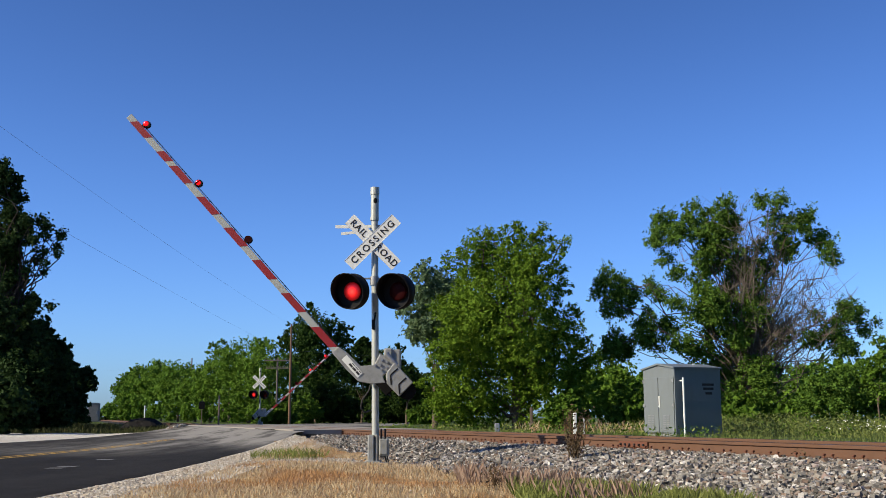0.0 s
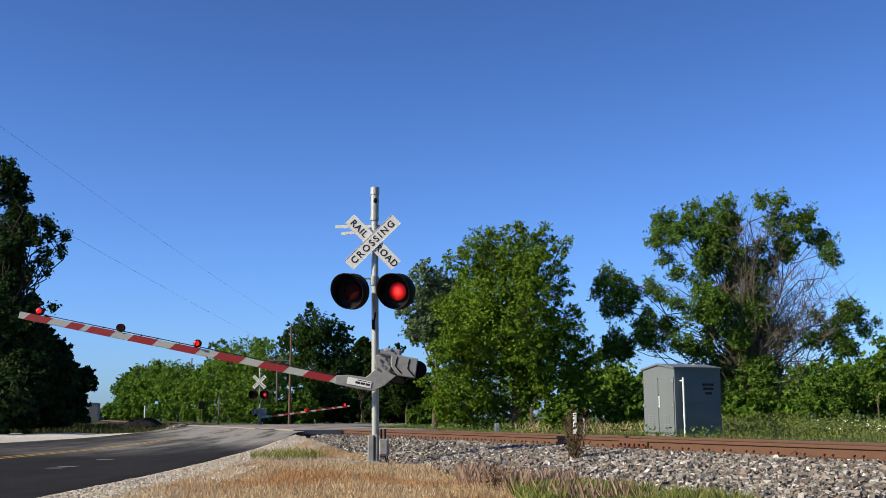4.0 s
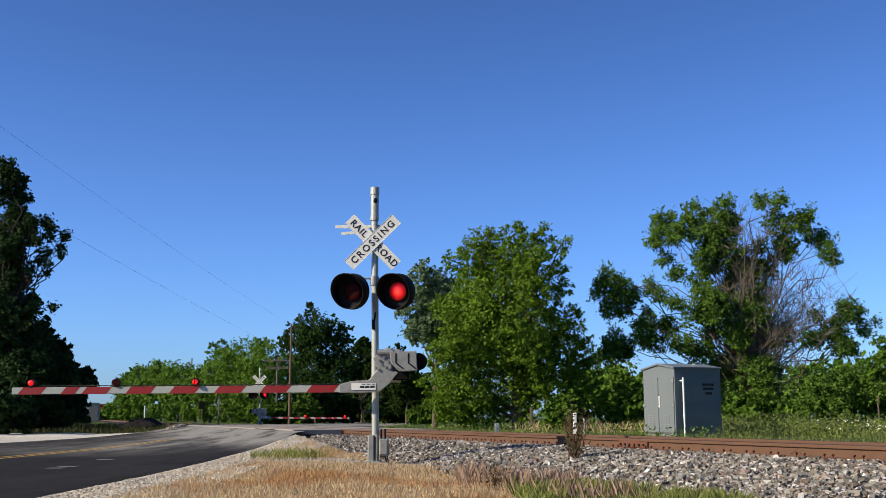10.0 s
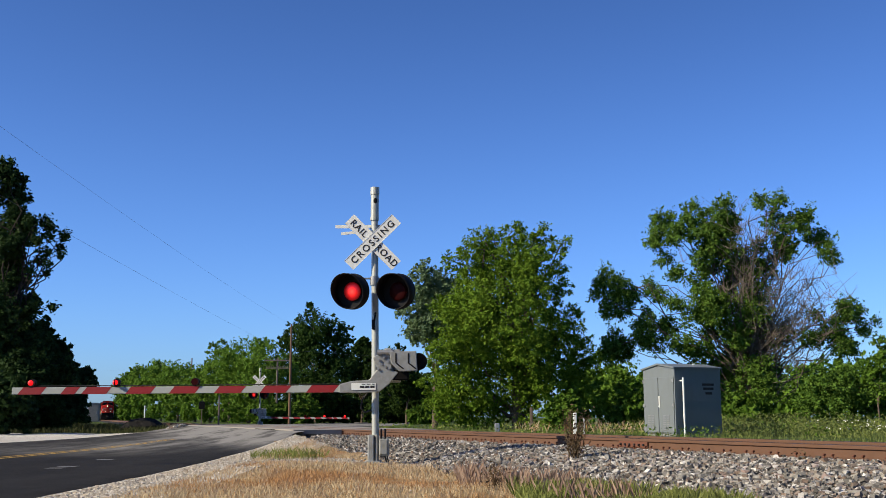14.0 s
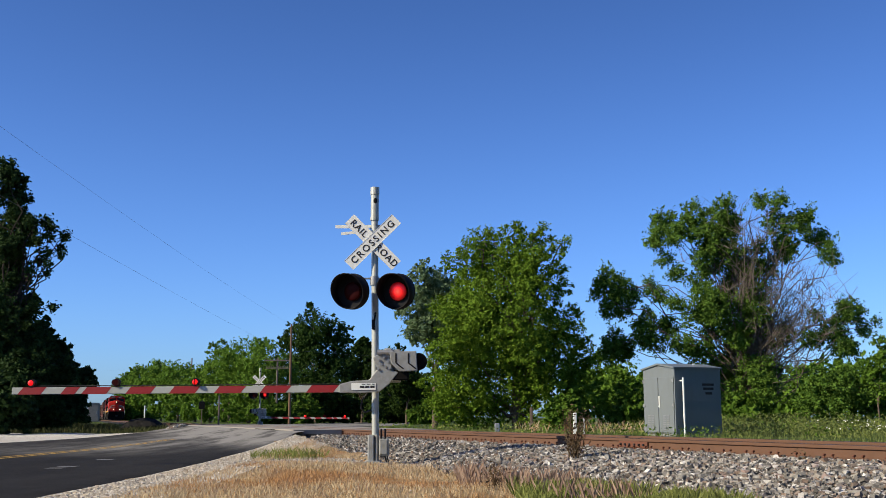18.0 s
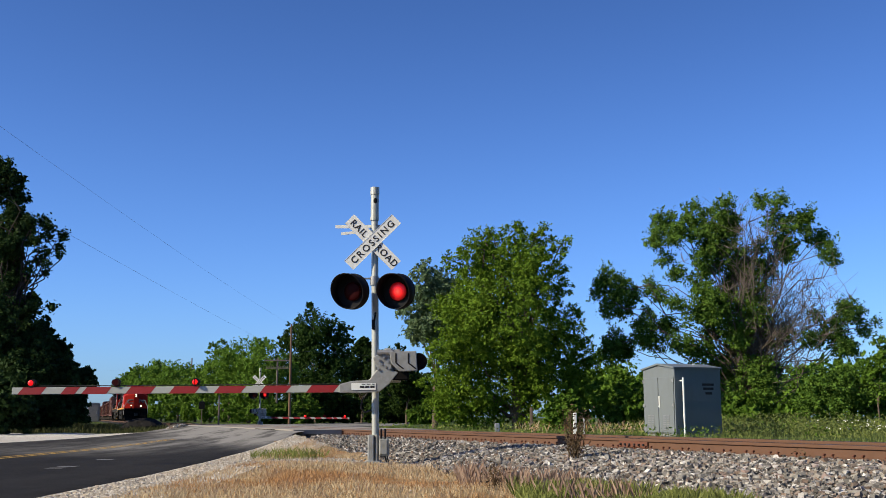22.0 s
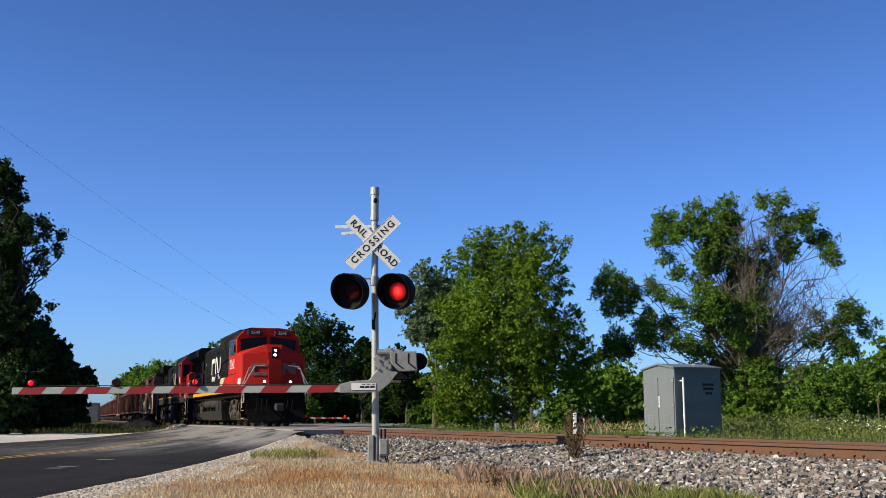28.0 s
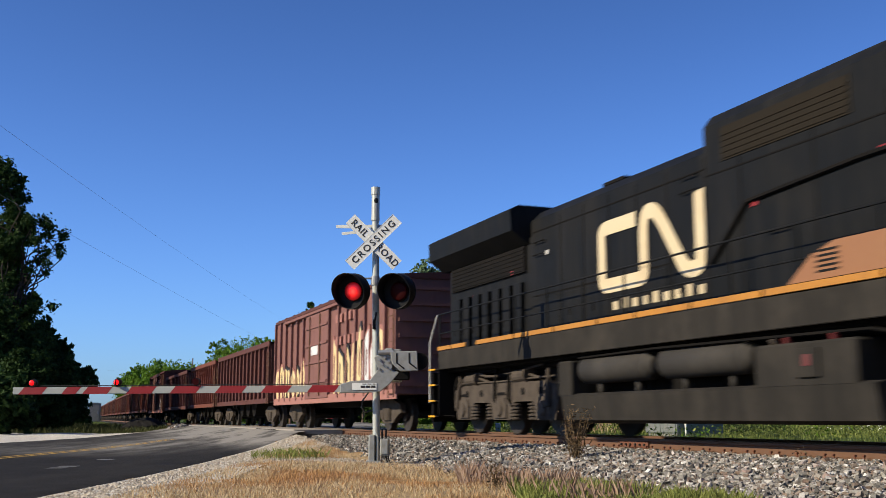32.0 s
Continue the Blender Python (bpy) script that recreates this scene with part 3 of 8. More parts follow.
def build_ties():
    bm = bm_new()
    box(bm, -1.30, 1.30, -0.115, 0.115, -0.18, 0.0, 0.012)
    first = part("tie", bm, "tie_wood", TRACK)
    for i in range(170):
        m = along(-6 + i * 0.52, 0, -0.183)
        if i == 0:
            first.matrix_basis = m
        else:
            again(first, m, TRACK)
    bm = bm_new()
    box(bm, -0.18, 0.18, -0.10, 0.10, -0.02, 0.0, 0.004)
    plate = part("tie_plate", bm, "plate_rust", TRACK)
    bm = bm_new()
    tube(bm, (0, 0, -0.05), (0, 0, 0.045), 0.011, seg=6)
    box(bm, -0.018, 0.022, -0.016, 0.016, 0.035, 0.058, 0.004)
    spike = part("spike", bm, "plate_rust", TRACK)
    for k in range(62):
        s = -6 + (k + 16) * 0.52
        m = along(s, -0.755, -0.166)
        if k == 0:
            plate.matrix_basis = m
        else:
            again(plate, m, TRACK)
        for j, (dx, dy) in enumerate(((0.10, 0.06), (0.13, -0.06))):
            ms = along(s, -0.755 - dx, -0.165) @ pose(0, dy, 0)
            if k == 0 and j == 0:
                spike.matrix_basis = ms
            else:
                again(spike, ms, TRACK)
    # bolted joint
    bm = bm_new()
    box(bm, 0.012, 0.045, -0.45, 0.45, -0.15, -0.045, 0.008)
    j = part("joint_bar", bm, "plate_rust", TRACK, "rusty bolted joint bar")
    j.matrix_basis = along(15.4, -0.755)
    for q in (-0.36, -0.22, -0.08, 0.08, 0.22, 0.36):
        bm = bm_new()
        tube(bm, (0.04, q, -0.098), (0.075, q, -0.098), 0.018, seg=6)
        part("bolt", bm, "wheel_steel", j)


def build_crossing():
    c = thing("crossing_surface", Matrix(), "pale concrete panels that carry the road over the rails", "crossing", kind="structure")
    first = {}
    for d0, d1 in ((-2.45, -0.84), (-0.66, 0.66), (0.84, 2.45)):
        for i in range(13):
            s = 34.6 + i * 2.44
            if d0 not in first:
                bm = bm_new()
                w = d1 - d0
                box(bm, -w / 2, w / 2, -1.20, 1.20, -0.16, 0.0, 0.012)
                first[d0] = part("crossing_panel", bm, "crossing_concrete", c)
                first[d0].matrix_basis = along(s, (d0 + d1) / 2, -0.006)
            else:
                again(first[d0], along(s, (d0 + d1) / 2, -0.006), c)
    bm = bm_new()
    prism(bm, [(0.0, -0.02), (-0.55, -0.07), (-1.25, -0.24), (-1.9, -0.46), (-1.9, -0.7), (0.0, -0.7)], -3.2, 0.35)
    apron = part("asphalt_apron", bm, "asphalt", c, "dark broken asphalt edge")
    apron.matrix_basis = along(36.6, -2.46)


build_stones()
gravel_sheet("gravel_shoulder", -27.4, -15.4, 6, 58.5, "white gravel lot across the road", lambda x, y: 0.93 * x + 0.364 * y < 5.6)
gravel_sheet("gravel_edge", -4.5, -3.0, 6, 33, "pale gravel shoulder of the road", lambda x, y: True)
mound("gravel_heap", -20.4, 72.5, 0.30, 1.75, 2.4, 1.06, 3, "rounded dark grey heap beside the track", "asphalt")
mound("stone_heap", -14.3, 57.5, 0.60, 0.75, 1.0, 0.36, 4, "low heap of pale stones at the road edge")
build_ties()
build_crossing()


# ---- crossing signals ----
BEAT, BEAT0 = 0.595, 0.125


def flasher(parent, name, x, z, turn, tilt):
    """One round flashing light: black backboard with hood, and a red lens drum added to turn for the flashing."""
    bm = bm_new()
    tube(bm, (0, 0.0, 0), (0, 0.022, 0), 0.325, seg=40)
    tube(bm, (0, 0.02, 0), (0, 0.20, 0), 0.19, 0.15, seg=24)
    tube(bm, (0, 0.08, 0), (0, 0.30, 0), 0.035, seg=10)
    board = part(name, bm, "black_paint", parent, "round black backboard")
    board.matrix_basis = pose(x, -0.30, z, tilt, 0, turn)
    # hood: a tube cut slanting at the front
    v, f, n = [], [], 36
    for r, back in ((0.318, 0.0), (0.318, 1.0), (0.306, 1.0), (0.306, 0.0)):
        for i in range(n):
            a = 2 * math.pi * i / n
            front = -0.14 - 0.19 * (0.5 + 0.5 * math.cos(a))
            v.append((r * math.sin(a), front * back - 0.001, r * math.cos(a)))
    for k in range(3):
        for i in range(n):
            j = (i + 1) % n
            f.append((k * n + i, k * n + j, (k + 1) * n + j, (k + 1) * n + i))
    mesh_part("hood", v, f, "black_paint", board, smooth=True)
    # lamp: an added shallow drum, flashing by turning its lit or dark face outward
    bm = bm_new()
    bmesh.ops.create_uvsphere(bm, u_segments=32, v_segments=16, radius=0.165, matrix=Matrix.Diagonal((1, 0.22, 1, 1)))
    for q in bm.faces:
        q.material_index = 0 if q.calc_center_median().y < 0 else 1
    drum = part("lens", bm, "lamp_lit", board, "red signal lens, lit on one face", smooth=True)
    drum.data.materials.append(MATS["lens_dark"])
    drum.matrix_basis = pose(0.012, -0.035, 0)
    bm = bm_new()
    for i in range(32):
        a0, a1 = 2 * math.pi * i / 32, 2 * math.pi * (i + 1) / 32
        tube(bm, (0.172 * math.sin(a0) + 0.012, -0.012, 0.172 * math.cos(a0)), (0.172 * math.sin(a1) + 0.012, -0.012, 0.172 * math.cos(a1)), 0.009, seg=5, caps=False)
    part("lens_ring", bm, "black_paint", board, "black ring round the lens")
    return drum, board


def drum_rows(first, home):
    """Rows that turn a lens over at every beat; first: 1 begins lit, 0 begins dark."""
    at = 0 if first else 178
    rows = [(0.0, home @ pose(0, 0, 0, 0, 0, at))]
    k = 0
    while BEAT0 + k * BEAT < 31.9:
        f = round((BEAT0 + k * BEAT) * FPS)
        rows.append(((f - 1) / FPS, home @ pose(0, 0, 0, 0, 0, at)))
        rows.append((f / FPS, home @ pose(0, 0, 0, 0, 0, 89)))
        at = 178 - at
        rows.append(((f + 1) / FPS, home @ pose(0, 0, 0, 0, 0, at)))
        k += 1
    rows.append((32.05, home @ pose(0, 0, 0, 0, 0, at)))
    return rows


def shutter_rows(first, home, shut):
    """Rows that close a lamp's added shutter in every other beat; first: 0 or 1."""
    # the open leaf stands edge on, a right angle from the shut one
    op = shut @ pose(0, 0, 0, 0, 0, 89.5)
    rows, k, open_now = [], -1, first == 1
    rows.append((0.0, home @ (op if open_now else shut)))
    while BEAT0 + (k + 1) * BEAT < 32:
        k += 1
        t = BEAT0 + k * BEAT
        rows.append((t - 0.017, home @ (op if open_now else shut)))
        open_now = not open_now
        rows.append((t + 0.017, home @ (op if open_now else shut)))
    rows.append((32.05, home @ (op if open_now else shut)))
    return rows


def crossbuck(parent, z, y=-0.10, lean=0.0):
    for i, (a, dy, words) in enumerate(((45, 0.006, (("RAIL", -0.36), ("ROAD", 0.355))), (-45, 0.0, (("CROSSING", 0.0),)))):
        bm = bm_new()
        box(bm, -0.61, 0.61, -0.003, 0.003, -0.1145, 0.1145)
        for e in (-1, 1):
            box(bm, -0.61, 0.61, -0.007, -0.003, e * 0.1145 - 0.004, e * 0.1145 + 0.004)
        b = part("crossbuck_blade", bm, "sign_white", parent, "white reflective sign blade with black letters")
        b.matrix_basis = pose(-0.08, y - 0.02 + dy * 2, z, 0, 0, lean) @ pose(0, 0, 0, 0, a, 0)
        for w, x in words:
            letters("lettering", w, 0.172, "sign_black", b, pose(x, -0.0045, -0.004, 90, 0, 0) @ Matrix.Diagonal((0.96 if len(w) == 4 else 1.0, 1, 1, 1)), bold=0.0025, space=1.16 if len(w) == 4 else 1.36)
        for sx in (-0.03, 0.03):
            part("bolt", tube(bm_new(), (sx, -0.01, 0), (sx, 0.008, 0), 0.008, seg=6), "galvanized", b)


def crossing_signal(name, m, drop, label, back_sign):
    t = thing(name, m, label, "crossing signal", group="crossing signals")
    top = 5.0 - drop
    bm = bm_new()
    tube(bm, (0, 0, 0.30), (-0.06, 0, top - 0.30), 0.066, 0.062, seg=20)
    part("mast", bm, "mast_paint", t, "grey steel pole", smooth=False)
    bm = bm_new()
    tube(bm, (-0.058, 0, top - 0.62), (-0.058, 0, top - 0.56), 0.078, seg=20)
    tube(bm, (-0.058, 0, top - 0.56), (-0.058, 0, top - 0.03), 0.074, seg=20)
    tube(bm, (-0.058, 0, top - 0.14), (-0.058, 0, top), 0.083, seg=20)
    part("mast_cap", bm, "mast_paint", t)
    # black oval bulge, coloured for the shade inside the cap's opening
    bm = bm_new()
    bmesh.ops.create_uvsphere(bm, u_segments=16, v_segments=8, radius=0.042, matrix=Matrix.Translation((-0.05, -0.055, top - 0.26)) @ Matrix.Diagonal((1, 0.6, 1.75, 1)))
    part("cable_opening", bm, "black_paint", t)
    bm = bm_new()
    box(bm, -0.13, -0.01, -0.16, 0.16, 0.03, 0.50, 0.02)
    box(bm, 0.0, 0.06, -0.14, 0.14, 0.03, 0.50, 0.02)
    box(bm, -0.17, 0.10, -0.19, 0.19, 0.0, 0.05, 0.01)
    box(bm, -0.22, 0.26, -0.24, 0.24, -0.12, 0.02, 0.02)
    part("base_casting", bm, "cast_grey", t, "grey cast mast base")
    bm = bm_new()
    box(bm, 0.07, 0.235, -0.15, 0.10, 0.13, 0.43, 0.018)
    box(bm, 0.09, 0.215, -0.162, -0.148, 0.16, 0.40, 0.008)
    part("junction_box", bm, "cast_grey", t)
    bm = bm_new()
    for q in (0.10, 0.17):
        tube(bm, (q, 0.02, 0.42), (q, 0.02, 0.60), 0.016, seg=8)
    part("cable_gland", bm, "rubber", t)
    bm = bm_new()
    tube(bm, (0.2, 0.0, 0.16), (0.27, -0.02, -0.10), 0.014, seg=8)
    tube(bm, (0.16, 0.05, 0.16), (0.22, 0.10, -0.10), 0.014, seg=8)
    part("conduit", bm, "rubber", t)
    # crossarm with the two flashers
    zl = 3.03 - drop
    bm = bm_new()
    pipe(bm, [(-0.44, -0.09, zl + 0.25), (-0.2, -0.03, zl + 0.27), (0.1, -0.03, zl + 0.27), (0.34, -0.09, zl + 0.25)], 0.017, 8)
    tube(bm, (-0.12, 0, zl + 0.19), (0.05, 0, zl + 0.19), 0.05, seg=12)
    tube(bm, (-0.05, 0, zl + 0.15), (-0.05, 0, zl + 0.31), 0.078, seg=16)
    part("crossarm", bm, "galvanized", t)
    bm = bm_new()
    pipe(bm, [(-0.02, -0.06, zl - 0.35), (-0.06, -0.08, zl - 0.62), (-0.03, -0.07, zl - 0.66)], 0.018, 8)
    box(bm, -0.085, -0.03, -0.09, -0.055, zl - 0.66, zl - 0.48, 0.008)
    part("cable_box", bm, "black_paint", t)
    out = []
    for x in (-0.42, 0.395):
        out.append(flasher(t, "flasher", x, zl, -21, 5))
    crossbuck(t, 3.96 - drop)
    if back_sign:
        bm = bm_new()
        box(bm, -0.78, -0.12, 0.02, 0.035, 4.24 - drop, 4.30 - drop)
        box(bm, -0.68, -0.12, 0.05, 0.065, 4.145 - drop, 4.195 - drop, m=pose(-0.4, 0, 4.17 - drop, 0, -6, 0) @ pose(0.4, 0, drop - 4.17))
        for i in range(7):
            box(bm, -0.14 + i * 0.05, -0.105 + i * 0.05, 0.05, 0.065, 4.25 - drop, 4.295 - drop)
        box(bm, -0.14, 0.21, 0.066, 0.074, 4.235 - drop, 4.31 - drop)
        part("rear_sign", bm, "sign_white", t, "edge of the sign that faces the other way")
    # gate motor housing fixed to the mast
    zp = 1.73 - drop
    bm = bm_new()
    box(bm, 0.18, 0.44, -0.10, 0.24, zp - 0.30, zp + 0.28, 0.02)
    box(bm, 0.14, 0.30, -0.14, 0.28, zp - 0.10, zp + 0.30, 0.03)
    tube(bm, (0.0, 0.05, zp - 0.28), (0.0, 0.05, zp + 0.22), 0.09, seg=16)
    part("gate_motor_housing", bm, "cast_grey", t, "weathered grey gate motor housing")
    bm = bm_new()
    pts = [(-0.06, 0.02, zp - 0.20), (-0.12, -0.05, zp - 0.45), (-0.24, -0.06, zp - 0.62), (-0.27, -0.05, zp - 0.75), (-0.2, -0.02, zp - 0.84), (-0.08, 0.02, zp - 0.80)]
    pipe(bm, pts, 0.014, 8)
    part("loose_cable", bm, "rubber", t, "hanging black cable")
    return t, out


ARM_STRIPES = ((-6.38, -5.97), (-5.62, -5.37), (-5.25, -4.81), (-4.47, -4.03), (-3.70, -3.24), (-2.90, -2.43), (-2.09, -1.63), (-1.27, -0.79))


def gate_arm(name, m, label, mirror=1, lamp_r=0.048):
    """The barrier that swings on the mast: striped arm, bracket, counterweight and lamps. Built lowered."""
    g = thing(name, m, label, "gate arm", group="gate arms")

    def X(x):
        return x * mirror

    bm = bm_new()
    box(bm, X(-6.53), X(-0.62), -0.022, 0.022, -0.50, -0.378, 0.006)
    arm = part("arm", bm, "arm_white", g, "white fibreglass arm with red stripes")
    for a, b in ARM_STRIPES:
        bm = bm_new()
        sh = 0.05
        pts = [(X(a - sh), -0.502), (X(b - sh), -0.502), (X(b + sh), -0.376), (X(a + sh), -0.376)]
        prism(bm, pts, -0.0245, 0.0245)
        part("stripe", bm, "arm_red", arm, "red reflective stripe")
    bm = bm_new()
    tube(bm, (X(-6.2), 0, -0.355), (X(-0.7), 0, -0.355), 0.008, seg=6)
    for q in (-5.4, -5.0, -4.3, -4.0, -3.6, -2.8, -2.2):
        box(bm, X(q) - 0.008, X(q) + 0.008, -0.026, 0.026, -0.37, -0.345)
    part("lamp_cable", bm, "rubber", arm)
    # bracket between pivot and arm
    bm = bm_new()
    pts = [(-0.72, -0.36), (-0.52, -0.31), (-0.2, -0.29), (-0.05, -0.10), (-0.13, 0.10), (0.02, 0.20), (0.20, 0.20), (0.20, -0.12), (0.32, -0.16), (0.16, -0.36), (-0.02, -0.50), (-0.30, -0.52), (-0.72, -0.515)]
    pts = [(X(a), b) for a, b in pts]
    prism(bm, pts, -0.10, -0.04)
    bmesh.ops.bevel(bm, geom=[e for e in bm.edges], offset=0.01, segments=1, affect="EDGES")
    br = part("gate_bracket", bm, "cast_grey", g, "weathered grey gate bracket")
    for q in ((-0.03, 0.06), (0.06, 0.10), (0.13, 0.03), (0.02, -0.02), (0.09, -0.06), (0.16, -0.09), (-0.04, -0.1)):
        bm = bm_new()
        tube(bm, (X(q[0]), -0.13, q[1]), (X(q[0]), -0.09, q[1]), 0.024, seg=6)
        part("bolt", bm, "galvanized", br)
    bm = bm_new()
    tube(bm, (X(-0.05), -0.12, 0.19), (X(0.22), -0.12, 0.19), 0.045, seg=12)
    part("shaft_clamp", bm, "galvanized", br)
    # sign plate with plain bars
    bm = bm_new()
    box(bm, X(-0.51), X(-0.08), -0.112, -0.101, -0.465, -0.345)
    pl = part("sign_plate", bm, "sign_white", g, "white notice plate with unreadable dark lines")
    for x0, x1, z0, z1 in ((-0.33, -0.26, -0.372, -0.357), (-0.24, -0.17, -0.372, -0.357), (-0.15, -0.10, -0.372, -0.357), (-0.36, -0.28, -0.43, -0.392), (-0.265, -0.19, -0.43, -0.392), (-0.175, -0.10, -0.43, -0.392)):
        bm = bm_new()
        box(bm, X(x0), X(x1), -0.116, -0.111, z0, z1)
        part("lettering_bar", bm, "sign_black", pl)
    # counterweight
    bm = bm_new()
    pts = [(0.16, 0.20), (0.64, 0.21), (0.66, -0.14), (0.34, -0.15), (0.2, -0.02)]
    prism(bm, [(X(a), b) for a, b in pts], -0.17, -0.09)
    bmesh.ops.bevel(bm, geom=[e for e in bm.edges], offset=0.012, segments=1, affect="EDGES")
    cw = part("counterweight", bm, "cast_grey", g, "stacked grey counterweight plates")
    # black strips laid on the face for the shade inside its slots
    for q in (0.28, 0.50):
        bm = bm_new()
        box(bm, X(q) - 0.013, X(q) + 0.013, -0.176, -0.168, 0.0, 0.17)
        mm = Matrix.Translation((X(q), -0.172, 0.0)) @ pose(0, 0, 0, 0, 38 * mirror, 0)
        box(bm, min(0, X(0.17)), max(0, X(0.17)), -0.004, 0.004, -0.012, 0.012, m=mm)
        part("slot", bm, "black_paint", cw, "black strip coloured as a shaded slot in the weight")
    bm = bm_new()
    tube(bm, (X(0.68), -0.10, 0.03), (X(0.68), 0.02, 0.03), 0.15, seg=24)
    part("rear_weight", bm, "under_black", g, "round dark rear weight")
    bm = bm_new()
    box(bm, X(0.2), X(0.5), -0.09, 0.02, -0.30, -0.12, 0.02)
    part("weight_arm", bm, "under_black", g)
    # arm lamps
    sh = []
    for x, kind in ((-6.20, "on"), (-4.70, "a"), (-3.29, "b")):
        bm = bm_new()
        box(bm, X(x) - 0.03, X(x) + 0.03, -0.035, 0.03, -0.375, -0.345, 0.005)
        tube(bm, (X(x), 0.02, -0.30), (X(x), 0.055, -0.30), 0.06, seg=16)
        tube(bm, (X(x), 0.03, -0.36), (X(x), 0.03, -0.28), 0.016, seg=8)
        tube(bm, (X(x), 0.03, -0.30), (X(x), 0.075, -0.30), 0.072, seg=16)
        lamp = part("arm_lamp", bm, "black_paint", g, "small red lamp on the arm")
        bm = bm_new()
        bmesh.ops.create_uvsphere(bm, u_segments=16, v_segments=8, radius=lamp_r, matrix=Matrix.Translation((X(x), -0.03, -0.30)) @ Matrix.Diagonal((1, 0.5, 1, 1)))
        part("lens", bm, "lamp_red", lamp, "glowing red lens", smooth=True)
        # a disc added to blank the ever-glowing lens, in place of switching it
        if kind != "on":
            bm = bm_new()
            tube(bm, (0, -0.001, 0), (0, 0.001, 0), lamp_r + 0.012, seg=16)
            sh.append((part("shutter", bm, "lens_dark", lamp, "dark red disc added to blank the lamp between flashes"), Matrix.Translation((X(x), -0.03 - lamp_r * 0.6, -0.30)), 1 if kind == "a" else 0))
    return g, sh


NEAR_BASE = (-1.2, 18.9, 0.56)
FAR_BASE = (-13.5, 78.0, 0.66)
NEAR_PIVOT = (-1.11, 18.70, 2.31)
FAR_PIVOT = (-13.4, 77.8, 1.83)
SIGNAL, NEAR_FLASH = crossing_signal("crossing_signal", pose(*NEAR_BASE), 0.0, "grey crossing signal mast with crossbuck and red flashers by the road", True)
SIGNAL2, FAR_FLASH = crossing_signal("crossing_signal", pose(*FAR_BASE), 0.62, "distant crossing signal mast with crossbuck beyond the track", False)
GATE, GATE_SH = gate_arm("gate_arm", pose(*NEAR_PIVOT), "red and white striped gate arm pivoted on the signal mast", 1)
# the far arm's lenses are oversize: their glare is put into the size
GATE2, GATE2_SH = gate_arm("gate_arm", pose(*FAR_PIVOT), "distant striped gate arm beyond the track", -1, 0.085)
GATE_ANGLES = ((0, 48.0), (0.5, 40.8), (1, 34.3), (1.5, 29.0), (2, 24.6), (2.5, 20.9), (3, 17.3), (3.5, 14.3), (4.2, 10.4), (5, 6.3), (5.5, 4.1), (6, 2.2), (6.5, 0.8), (7, 0.1), (7.5, -0.35), (8.5, -0.4), (32, -0.4))


def signal_motions():
    for fl in (NEAR_FLASH, FAR_FLASH):
        for (shut, board), first in zip(fl, (1, 0)):
            walk(shut, drum_rows(first, Matrix.Translation((0.012, -0.035, 0))))
    for g, sh, piv, sg, lag in ((GATE, GATE_SH, NEAR_PIVOT, 1, 0.0), (GATE2, GATE2_SH, FAR_PIVOT, -1, 4.0)):
        walk(g, [(t, pose(*piv, 0, sg * max(a - lag * min(1, max(a, 0) / 8), -0.4), 0)) for t, a in GATE_ANGLES])
        for s, home, first in sh:
            walk(s, shutter_rows(first, home, Matrix()))


